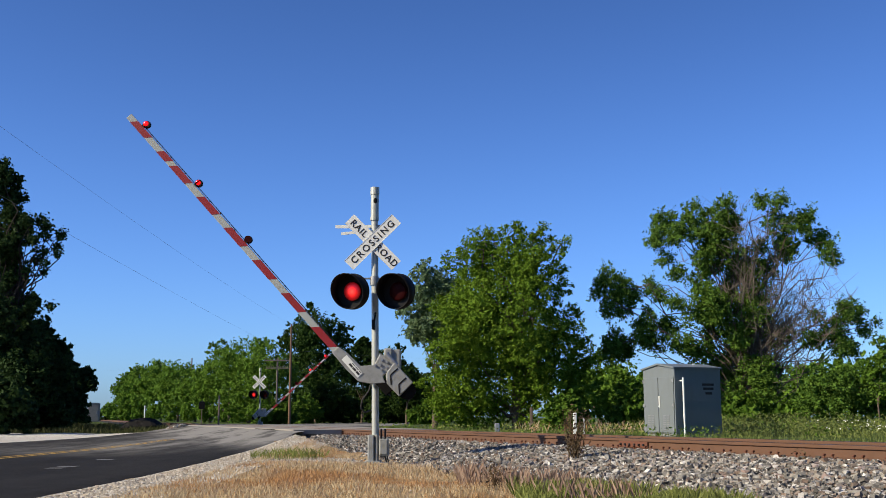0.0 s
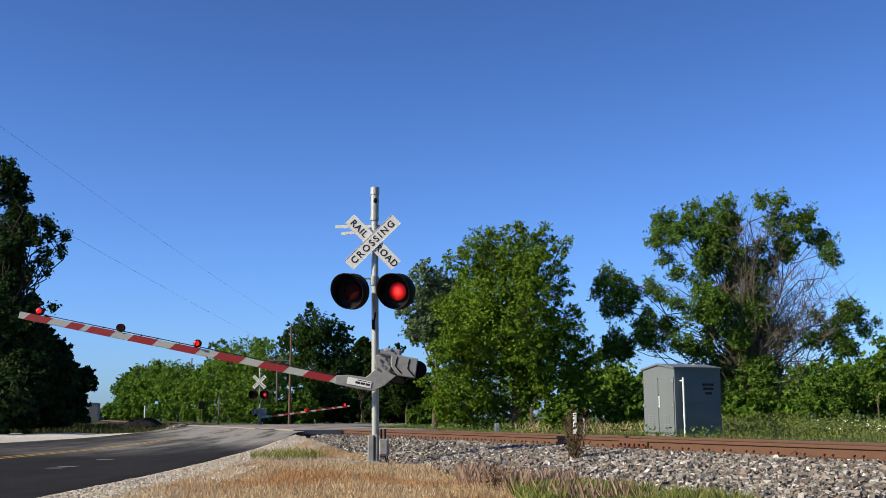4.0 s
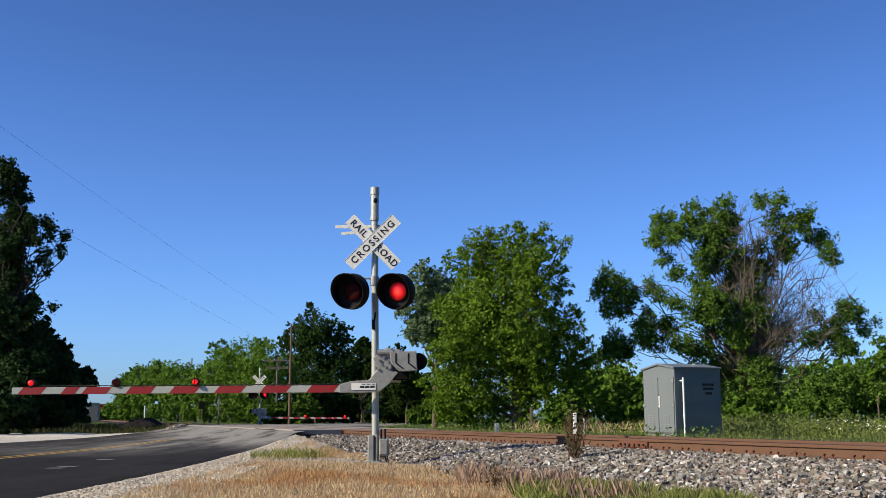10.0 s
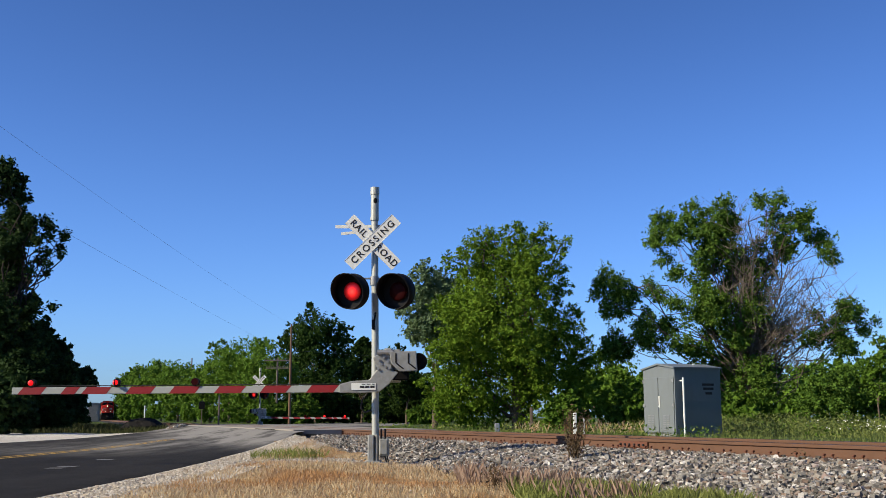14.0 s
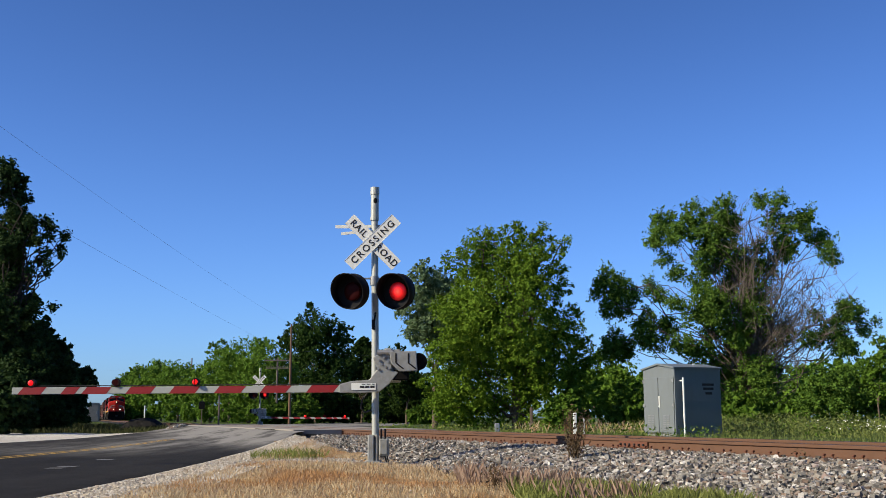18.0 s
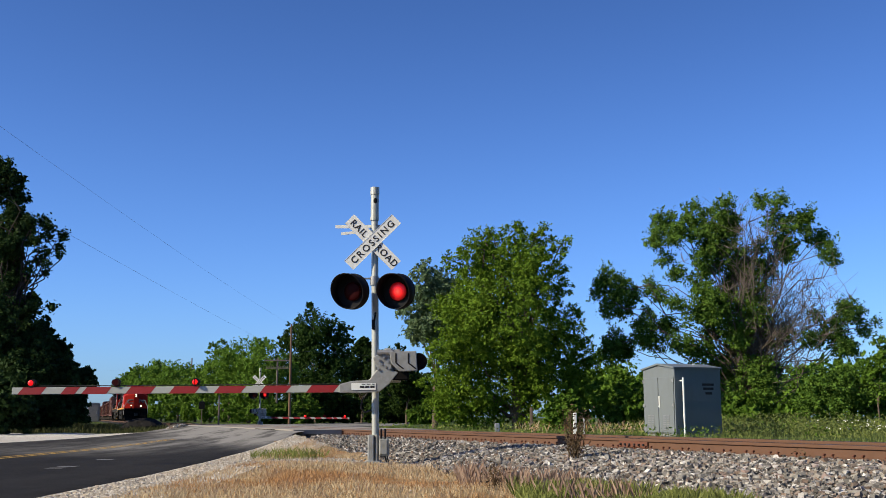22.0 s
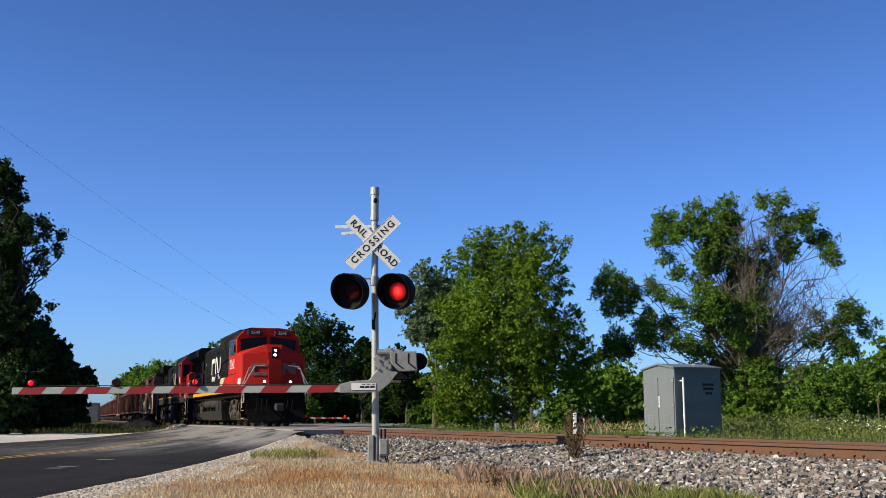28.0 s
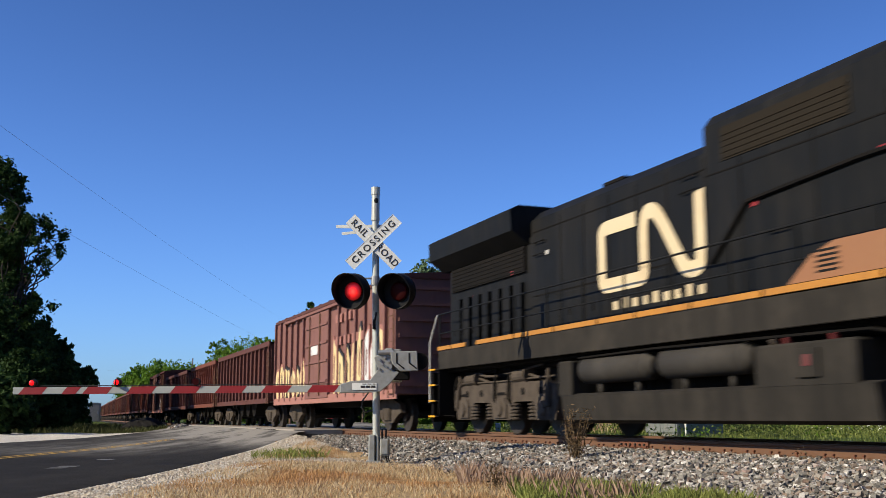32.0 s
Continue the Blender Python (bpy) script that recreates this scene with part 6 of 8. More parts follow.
    tree("bush", (-2.29, 110, 0.7), [(-0.0, -0.95, 1.28, 1.06), (-0.53, -0.15, 0.66, 0.85), (0.53, 0.46, 0.66, 0.85)], 5000, 0.36, "leaves_bush", "dark woodland growth shading the road beyond the crossing", 101, trunk_r=0.2, group='woodland trees', category='bush')
    tree("woodland_tree", (15.75, 120, 0.7), [(0.07, -1.97, 3.86, 2.19), (-1.25, -0.31, 2.99, 1.75), (1.37, 0.94, 2.99, 1.75), (0.03, -1.1, 1.69, 1.53)], 5000, 0.5, "leaves_wood", "distant green woodland tree beyond the meadow", 110, trunk_r=0.2, group='woodland trees')
    tree("woodland_tree", (19.59, 120, 0.7), [(0.1, -2.08, 3.98, 2.32), (-1.32, -0.33, 3.07, 1.85), (1.46, 1.0, 3.07, 1.85), (0.04, -1.16, 1.69, 1.62)], 5000, 0.5, "leaves_wood", "distant green woodland tree beyond the meadow", 111, trunk_r=0.2, group='woodland trees')
    tree("woodland_tree", (23.43, 120, 0.7), [(0.12, -2.2, 4.11, 2.44), (-1.38, -0.35, 3.14, 1.95), (1.55, 1.05, 3.14, 1.95), (0.04, -1.23, 1.69, 1.71)], 5000, 0.5, "leaves_wood", "distant green woodland tree beyond the meadow", 112, trunk_r=0.2, group='woodland trees')
    tree("woodland_tree", (27.27, 120, 0.7), [(0.14, -2.2, 4.24, 2.57), (-1.44, -0.37, 3.22, 2.06), (1.65, 1.11, 3.22, 2.06), (0.05, -1.29, 1.69, 1.8)], 5000, 0.5, "leaves_wood", "distant green woodland tree beyond the meadow", 113, trunk_r=0.2, group='woodland trees')
    tree("woodland_tree", (31.11, 120, 0.7), [(0.17, -2.2, 4.37, 2.7), (-1.5, -0.39, 3.3, 2.16), (1.74, 1.17, 3.3, 2.16), (0.06, -1.36, 1.69, 1.89)], 5000, 0.5, "leaves_wood", "distant green woodland tree beyond the meadow", 114, trunk_r=0.2, group='woodland trees')
    tree("woodland_tree", (34.95, 120, 0.7), [(0.19, -2.03, 4.49, 2.25), (-1.2, -0.32, 3.6, 1.8), (1.5, 0.97, 3.6, 1.8), (0.09, -1.13, 2.27, 1.57)], 5000, 0.5, "leaves_wood", "distant green woodland tree beyond the meadow", 115, trunk_r=0.2, group='woodland trees')
    tree("woodland_tree", (38.79, 120, 0.7), [(0.22, -2.14, 4.62, 2.38), (-1.25, -0.34, 3.68, 1.9), (1.6, 1.03, 3.68, 1.9), (0.1, -1.2, 2.27, 1.66)], 5000, 0.5, "leaves_wood", "distant green woodland tree beyond the meadow", 116, trunk_r=0.2, group='woodland trees')
    tree("woodland_tree", (42.63, 120, 0.7), [(0.25, -2.2, 4.75, 2.51), (-1.31, -0.36, 3.75, 2.01), (1.7, 1.08, 3.75, 2.01), (0.11, -1.26, 2.27, 1.75)], 5000, 0.5, "leaves_wood", "distant green woodland tree beyond the meadow", 117, trunk_r=0.2, group='woodland trees')
    tree("woodland_tree", (46.47, 120, 0.7), [(0.28, -2.2, 4.88, 2.64), (-1.36, -0.38, 3.83, 2.11), (1.8, 1.14, 3.83, 2.11), (0.12, -1.33, 2.27, 1.84)], 5000, 0.5, "leaves_wood", "distant green woodland tree beyond the meadow", 118, trunk_r=0.2, group='woodland trees')
    tree("woodland_tree", (50.31, 120, 0.7), [(0.24, -1.97, 3.92, 2.19), (-1.13, -0.31, 3.05, 1.75), (1.49, 0.94, 3.05, 1.75), (0.09, -1.1, 1.76, 1.53)], 5000, 0.5, "leaves_wood", "distant green woodland tree beyond the meadow", 119, trunk_r=0.2, group='woodland trees')
    tree("woodland_tree", (54.15, 120, 0.7), [(0.27, -2.08, 4.05, 2.32), (-1.19, -0.33, 3.13, 1.85), (1.59, 1.0, 3.13, 1.85), (0.1, -1.16, 1.76, 1.62)], 5000, 0.5, "leaves_wood", "distant green woodland tree beyond the meadow", 120, trunk_r=0.2, group='woodland trees')

    # undergrowth closing the gaps, as dark as the wood's shade by colour
    tree("woodland_bush", (-35.49, 185, 0.7), [(0.0, 0.0, 2.2, 3.0), (-2.0, 0.5, 1.4, 2.2), (2.1, -0.4, 1.6, 2.3), (0.4, 0.6, 4.4, 2.2)], 9000, 0.42, "leaves_dark", "undergrowth at the edge of the wood, coloured as in shade", 140, trunk_r=0.1, group="woodland trees", category="bush")
    tree("woodland_bush", (-31.74, 189, 0.7), [(0.0, 0.0, 2.2, 3.0), (-2.0, 0.5, 1.4, 2.2), (2.1, -0.4, 1.6, 2.3), (0.4, 0.6, 4.4, 2.2)], 9000, 0.42, "leaves_dark", "undergrowth at the edge of the wood, coloured as in shade", 141, trunk_r=0.1, group="woodland trees", category="bush")
    tree("woodland_bush", (-27.98, 193, 0.7), [(0.0, 0.0, 2.2, 3.0), (-2.0, 0.5, 1.4, 2.2), (2.1, -0.4, 1.6, 2.3), (0.4, 0.6, 4.4, 2.2)], 9000, 0.42, "leaves_dark", "undergrowth at the edge of the wood, coloured as in shade", 142, trunk_r=0.1, group="woodland trees", category="bush")
    tree("woodland_bush", (-24.22, 185, 0.7), [(0.0, 0.0, 2.2, 3.0), (-2.0, 0.5, 1.4, 2.2), (2.1, -0.4, 1.6, 2.3), (0.4, 0.6, 4.4, 2.2)], 9000, 0.42, "leaves_dark", "undergrowth at the edge of the wood, coloured as in shade", 143, trunk_r=0.1, group="woodland trees", category="bush")
    tree("woodland_bush", (-20.47, 189, 0.7), [(0.0, 0.0, 2.2, 3.0), (-2.0, 0.5, 1.4, 2.2), (2.1, -0.4, 1.6, 2.3), (0.4, 0.6, 4.4, 2.2)], 9000, 0.42, "leaves_dark", "undergrowth at the edge of the wood, coloured as in shade", 144, trunk_r=0.1, group="woodland trees", category="bush")
    tree("woodland_bush", (-16.71, 193, 0.7), [(0.0, 0.0, 2.2, 3.0), (-2.0, 0.5, 1.4, 2.2), (2.1, -0.4, 1.6, 2.3), (0.4, 0.6, 4.4, 2.2)], 9000, 0.42, "leaves_dark", "undergrowth at the edge of the wood, coloured as in shade", 145, trunk_r=0.1, group="woodland trees", category="bush")
    tree("woodland_bush", (-12.95, 185, 0.7), [(0.0, 0.0, 2.2, 3.0), (-2.0, 0.5, 1.4, 2.2), (2.1, -0.4, 1.6, 2.3), (0.4, 0.6, 4.4, 2.2)], 9000, 0.42, "leaves_dark", "undergrowth at the edge of the wood, coloured as in shade", 146, trunk_r=0.1, group="woodland trees", category="bush")
    tree("woodland_bush", (-9.19, 189, 0.7), [(0.0, 0.0, 2.2, 3.0), (-2.0, 0.5, 1.4, 2.2), (2.1, -0.4, 1.6, 2.3), (0.4, 0.6, 4.4, 2.2)], 9000, 0.42, "leaves_dark", "undergrowth at the edge of the wood, coloured as in shade", 147, trunk_r=0.1, group="woodland trees", category="bush")
    tree("woodland_bush", (-5.44, 193, 0.7), [(0.0, 0.0, 2.2, 3.0), (-2.0, 0.5, 1.4, 2.2), (2.1, -0.4, 1.6, 2.3), (0.4, 0.6, 4.4, 2.2)], 9000, 0.42, "leaves_dark", "undergrowth at the edge of the wood, coloured as in shade", 148, trunk_r=0.1, group="woodland trees", category="bush")
    tree("woodland_bush", (-1.68, 185, 0.7), [(0.0, 0.0, 2.2, 3.0), (-2.0, 0.5, 1.4, 2.2), (2.1, -0.4, 1.6, 2.3), (0.4, 0.6, 4.4, 2.2)], 9000, 0.42, "leaves_dark", "undergrowth at the edge of the wood, coloured as in shade", 149, trunk_r=0.1, group="woodland trees", category="bush")
    # unseen trees added behind the camera to darken reflections and sky light
    tree("woodland_tree", (-80, -62, 0.4), [(0.0, 0.0, 9.0, 4.0), (-3.0, 0.5, 6.0, 3.6), (3.2, -0.4, 6.4, 3.8), (0.4, 0.6, 3.6, 4.2), (-3.4, 0.0, 2.6, 3.0), (3.6, 0.3, 2.8, 3.0)], 3000, 1.1, "leaves_wood", "unseen green tree added behind the camera to darken reflections", 160, trunk_r=0.3, group="woodland trees")
    tree("woodland_tree", (-65, -76, 0.4), [(0.0, 0.0, 9.0, 4.0), (-3.0, 0.5, 6.0, 3.6), (3.2, -0.4, 6.4, 3.8), (0.4, 0.6, 3.6, 4.2), (-3.4, 0.0, 2.6, 3.0), (3.6, 0.3, 2.8, 3.0)], 3000, 1.1, "leaves_wood", "unseen green tree added behind the camera to darken reflections", 161, trunk_r=0.3, group="woodland trees")
    tree("woodland_tree", (-50, -73, 0.4), [(0.0, 0.0, 9.0, 4.0), (-3.0, 0.5, 6.0, 3.6), (3.2, -0.4, 6.4, 3.8), (0.4, 0.6, 3.6, 4.2), (-3.4, 0.0, 2.6, 3.0), (3.6, 0.3, 2.8, 3.0)], 3000, 1.1, "leaves_wood", "unseen green tree added behind the camera to darken reflections", 162, trunk_r=0.3, group="woodland trees")
    tree("woodland_tree", (-35, -70, 0.4), [(0.0, 0.0, 9.0, 4.0), (-3.0, 0.5, 6.0, 3.6), (3.2, -0.4, 6.4, 3.8), (0.4, 0.6, 3.6, 4.2), (-3.4, 0.0, 2.6, 3.0), (3.6, 0.3, 2.8, 3.0)], 3000, 1.1, "leaves_wood", "unseen green tree added behind the camera to darken reflections", 163, trunk_r=0.3, group="woodland trees")
    tree("woodland_tree", (-20, -67, 0.4), [(0.0, 0.0, 9.0, 4.0), (-3.0, 0.5, 6.0, 3.6), (3.2, -0.4, 6.4, 3.8), (0.4, 0.6, 3.6, 4.2), (-3.4, 0.0, 2.6, 3.0), (3.6, 0.3, 2.8, 3.0)], 3000, 1.1, "leaves_wood", "unseen green tree added behind the camera to darken reflections", 164, trunk_r=0.3, group="woodland trees")
    tree("woodland_tree", (-5, -64, 0.4), [(0.0, 0.0, 9.0, 4.0), (-3.0, 0.5, 6.0, 3.6), (3.2, -0.4, 6.4, 3.8), (0.4, 0.6, 3.6, 4.2), (-3.4, 0.0, 2.6, 3.0), (3.6, 0.3, 2.8, 3.0)], 3000, 1.1, "leaves_wood", "unseen green tree added behind the camera to darken reflections", 165, trunk_r=0.3, group="woodland trees")
    tree("woodland_tree", (10, -78, 0.4), [(0.0, 0.0, 9.0, 4.0), (-3.0, 0.5, 6.0, 3.6), (3.2, -0.4, 6.4, 3.8), (0.4, 0.6, 3.6, 4.2), (-3.4, 0.0, 2.6, 3.0), (3.6, 0.3, 2.8, 3.0)], 3000, 1.1, "leaves_wood", "unseen green tree added behind the camera to darken reflections", 166, trunk_r=0.3, group="woodland trees")
    tree("woodland_tree", (25, -75, 0.4), [(0.0, 0.0, 9.0, 4.0), (-3.0, 0.5, 6.0, 3.6), (3.2, -0.4, 6.4, 3.8), (0.4, 0.6, 3.6, 4.2), (-3.4, 0.0, 2.6, 3.0), (3.6, 0.3, 2.8, 3.0)], 3000, 1.1, "leaves_wood", "unseen green tree added behind the camera to darken reflections", 167, trunk_r=0.3, group="woodland trees")
    tree("woodland_tree", (40, -72, 0.4), [(0.0, 0.0, 9.0, 4.0), (-3.0, 0.5, 6.0, 3.6), (3.2, -0.4, 6.4, 3.8), (0.4, 0.6, 3.6, 4.2), (-3.4, 0.0, 2.6, 3.0), (3.6, 0.3, 2.8, 3.0)], 3000, 1.1, "leaves_wood", "unseen green tree added behind the camera to darken reflections", 168, trunk_r=0.3, group="woodland trees")
    tree("woodland_tree", (55, -69, 0.4), [(0.0, 0.0, 9.0, 4.0), (-3.0, 0.5, 6.0, 3.6), (3.2, -0.4, 6.4, 3.8), (0.4, 0.6, 3.6, 4.2), (-3.4, 0.0, 2.6, 3.0), (3.6, 0.3, 2.8, 3.0)], 3000, 1.1, "leaves_wood", "unseen green tree added behind the camera to darken reflections", 169, trunk_r=0.3, group="woodland trees")
    tree("woodland_tree", (70, -66, 0.4), [(0.0, 0.0, 9.0, 4.0), (-3.0, 0.5, 6.0, 3.6), (3.2, -0.4, 6.4, 3.8), (0.4, 0.6, 3.6, 4.2), (-3.4, 0.0, 2.6, 3.0), (3.6, 0.3, 2.8, 3.0)], 3000, 1.1, "leaves_wood", "unseen green tree added behind the camera to darken reflections", 170, trunk_r=0.3, group="woodland trees")
    tree("woodland_tree", (85, -63, 0.4), [(0.0, 0.0, 9.0, 4.0), (-3.0, 0.5, 6.0, 3.6), (3.2, -0.4, 6.4, 3.8), (0.4, 0.6, 3.6, 4.2), (-3.4, 0.0, 2.6, 3.0), (3.6, 0.3, 2.8, 3.0)], 3000, 1.1, "leaves_wood", "unseen green tree added behind the camera to darken reflections", 171, trunk_r=0.3, group="woodland trees")

    # unseen trees added past the right edge, blocking sky from right-facing walls
    for i, (x, y) in enumerate(((33, 25), (43, 35), (53, 43), (31, 13), (34, 2), (40, -9), (34, -20), (26, -31), (46, 18), (52, 4))):
        tree("woodland_tree", (x, y, 0.5), [(0.0, 0.0, 9.0, 3.6), (-3.0, 0.5, 6.0, 3.4), (3.0, -0.4, 6.4, 3.6), (0.4, 0.6, 3.6, 4.0), (-3.4, 0.0, 2.6, 3.0), (3.6, 0.3, 2.8, 3.0)], 3500, 0.95, "leaves_wood", "unseen green tree added past the right edge to block sky light", 180 + i, trunk_r=0.3, group="woodland trees")

    # low bushes in the roadside leaf colour, shade included
    tree("bush", (-23.18, 56, 0.5), [(0.0, 0.0, 1.60, 1.2), (-0.84, 0.2, 1.20, 0.96), (0.84, -0.2, 1.20, 0.96)], 4500, 0.33, "leaves_shade", "bush under the roadside trees, coloured as in shade", 200, trunk_r=0.07, group="bushes", category="bush")
    tree("bush", (-24.76, 64, 0.5), [(0.0, 0.0, 1.47, 1.16), (-0.81, 0.2, 1.07, 0.93), (0.81, -0.2, 1.07, 0.93)], 4500, 0.33, "leaves_shade", "bush under the roadside trees, coloured as in shade", 201, trunk_r=0.07, group="bushes", category="bush")
    tree("bush", (-28.50, 78, 0.5), [(0.0, 0.0, 1.36, 1.08), (-0.76, 0.2, 0.96, 0.86), (0.76, -0.2, 0.96, 0.86)], 4500, 0.33, "leaves_shade", "bush under the roadside trees, coloured as in shade", 202, trunk_r=0.07, group="bushes", category="bush")
    tree("bush", (-37.42, 108, 0.5), [(0.0, 0.0, 1.16, 0.81), (-0.57, 0.2, 0.76, 0.65), (0.57, -0.2, 0.76, 0.65)], 4500, 0.33, "leaves_shade", "bush under the roadside trees, coloured as in shade", 203, trunk_r=0.07, group="bushes", category="bush")
    tree("bush", (-23.54, 54, 0.5), [(0.0, 0.0, 2.01, 1.45), (-1.01, 0.2, 1.61, 1.16), (1.01, -0.2, 1.61, 1.16)], 4500, 0.33, "leaves_shade", "bush under the roadside trees, coloured as in shade", 204, trunk_r=0.07, group="bushes", category="bush")
    tree("bush", (-26.12, 70, 0.5), [(0.0, 0.0, 1.05, 0.82), (-0.57, 0.2, 0.65, 0.66), (0.57, -0.2, 0.65, 0.66)], 4500, 0.33, "leaves_shade", "bush under the roadside trees, coloured as in shade", 205, trunk_r=0.07, group="bushes", category="bush")


build_trees()
build_grass()
weed("dead_weed", 1.95, 15.9, 0.62, 0.86, 24, 3, "dry brown dead weed standing in the ballast")
weed("dead_weed", 0.62, 12.4, 0.45, 0.36, 6, 4, "small dark dry weed in the grass")
weed("dead_weed", 4.35, 12.9, 0.62, 0.32, 3, 6, "leaning dry stalk in the ballast")


# ---- rolling stock: local y forward, x to the camera's side, z above the rail ----
def wheelset(parent, y, r=0.5, name="wheel"):
    for sx in (-1, 1):
        bm = bm_new()
        tube(bm, (sx * 0.69, y, r), (sx * 0.82, y, r), r, r * 0.985, seg=28)
        tube(bm, (sx * 0.66, y, r), (sx * 0.69, y, r), r + 0.025, seg=28)
        tube(bm, (sx * 0.80, y, r), (sx * 0.90, y, r), 0.16, seg=14)
        part(name, bm, "wheel_steel", parent)
    part("axle", tube(bm_new(), (-0.7, y, r), (0.7, y, r), 0.09, seg=10), "wheel_steel", parent)


def loco_truck(parent, yc):
    """Three-axle truck: cast side frames with openings between the pedestals, springs, boxes, wheels."""
    bm = bm_new()
    box(bm, -0.9, 0.9, yc - 1.9, yc + 1.9, 0.55, 0.85)
    tr = part("truck", bm, "under_black", parent, "three-axle truck in dusty grey steel")
    for sx in (-1, 1):
        bm = bm_new()
        out = [(-2.52, 0.62), (-2.50, 0.96), (-2.05, 1.04), (-0.5, 1.06), (0.5, 1.06), (2.05, 1.04), (2.50, 0.96), (2.52, 0.62), (2.42, 0.30), (1.62, 0.30), (1.56, 0.60), (1.42, 0.66), (0.66, 0.66), (0.50, 0.60), (0.44, 0.30), (-0.44, 0.30), (-0.50, 0.60), (-0.66, 0.66), (-1.42, 0.66), (-1.56, 0.60), (-1.62, 0.30), (-2.42, 0.30)]
        prism(bm, [(yc + a, b) for a, b in out], sx * 0.98, sx * 1.16, "x")
        fr = part("side_frame", bm, "truck_grey", tr)
        for k in (-2.0, 0.0, 2.0):
            bm = bm_new()
            prism(bm, [(yc + k - 0.3, 0.34), (yc + k - 0.3, 0.60), (yc + k - 0.2, 0.74), (yc + k + 0.2, 0.74), (yc + k + 0.3, 0.60), (yc + k + 0.3, 0.34)], min(sx * 1.15, sx * 1.20), max(sx * 1.15, sx * 1.20), "x")
            tube(bm, (sx * 1.19, yc + k, 0.52), (sx * 1.25, yc + k, 0.52), 0.17, 0.14, seg=14)
            part("axle_box", bm, "truck_grey", tr)
            # raised black plate, its colour standing for the shade in a slot
            bm = bm_new()
            prism(bm, [(yc + k - 0.24, 0.80), (yc + k - 0.18, 0.86), (yc + k + 0.18, 0.86), (yc + k + 0.24, 0.80)], min(sx * 1.14, sx * 1.168), max(sx * 1.14, sx * 1.168), "x")
            part("frame_slot", bm, "under_black", fr)
        # raised black discs that stand for the shaded holes of the frame
        for k in (-1.05, 1.05, -1.85, 1.85):
            bm = bm_new()
            tube(bm, (sx * 1.14, yc + k, 0.86), (sx * 1.172, yc + k, 0.86), 0.075, seg=10)
            part("frame_bolt", bm, "under_black", fr)
        for k in (-1.44, -0.62, 0.62, 1.44):
            bm = bm_new()
            loops = []
            for q in range(5):
                for dz, r in ((0.0, 0.085), (0.012, 0.12), (0.040, 0.12), (0.052, 0.085)):
                    loops.append([bm.verts.new((sx * 1.10 + r * math.cos(j * math.tau / 10), yc + k + r * math.sin(j * math.tau / 10), 0.295 + q * 0.07 + dz)) for j in range(10)])
            for lo, hi in zip(loops, loops[1:]):
                for j in range(10):
                    bm.faces.new((lo[j], lo[(j + 1) % 10], hi[(j + 1) % 10], hi[j]))
            bm.faces.new(loops[0][::-1])
            bm.faces.new(loops[-1])
            part("spring", bm, "truck_grey", tr)
        for k in (-1.55, 0.95):
            bm = bm_new()
            tube(bm, (sx * 1.12, yc + k - 0.3, 1.16), (sx * 1.12, yc + k + 0.25, 1.18), 0.13, 0.12, seg=14)
            tube(bm, (sx * 1.12, yc + k + 0.25, 1.18), (sx * 1.12, yc + k + 0.34, 1.18), 0.15, seg=14)
            tube(bm, (sx * 1.12, yc + k + 0.34, 1.18), (sx * 1.12, yc + k + 0.8, 1.10), 0.03, seg=8)
            part("brake_cylinder", bm, "truck_grey", tr)
        for k in (-2.3, 2.25):
            bm = bm_new()
            tube(bm, (sx * 1.22, yc + k, 0.62), (sx * 1.16, yc + k * 0.97, 1.28), 0.04, seg=10)
            tube(bm, (sx * 1.22, yc + k, 0.55), (sx * 1.20, yc + k * 0.985, 0.95), 0.065, seg=10)
            part("shock_absorber", bm, "truck_grey", tr)
        for y0, y1, z0, z1, r in ((-2.4, 2.4, 1.10, 1.12, 0.022), (-1.2, -0.2, 1.28, 1.20, 0.03), (0.2, 1.9, 1.24, 1.36, 0.025), (-2.6, -2.1, 0.5, 1.2, 0.03)):
            bm = bm_new()
            pipe(bm, [(sx * 1.14, yc + y0, z0), (sx * 1.18, yc + y0 * 0.5 + y1 * 0.5, z0 * 0.5 + z1 * 0.5 - 0.03), (sx * 1.14, yc + y1, z1)], r, 6)
            part("brake_pipe", bm, "truck_grey", tr)
        for k in (-0.32, 0.38, -2.52):
            bm = bm_new()
            pipe(bm, [(sx * 1.1, yc + k, 1.36), (sx * 1.22, yc + k + 0.12, 1.05), (sx * 1.22, yc + k + 0.08, 0.72), (sx * 1.0, yc + k + 0.2, 0.3)], 0.032, 7)
            part("sand_hose", bm, "under_black", tr)
    for k in (-2.0, 0.0, 2.0):
        wheelset(tr, yc + k, 0.52)


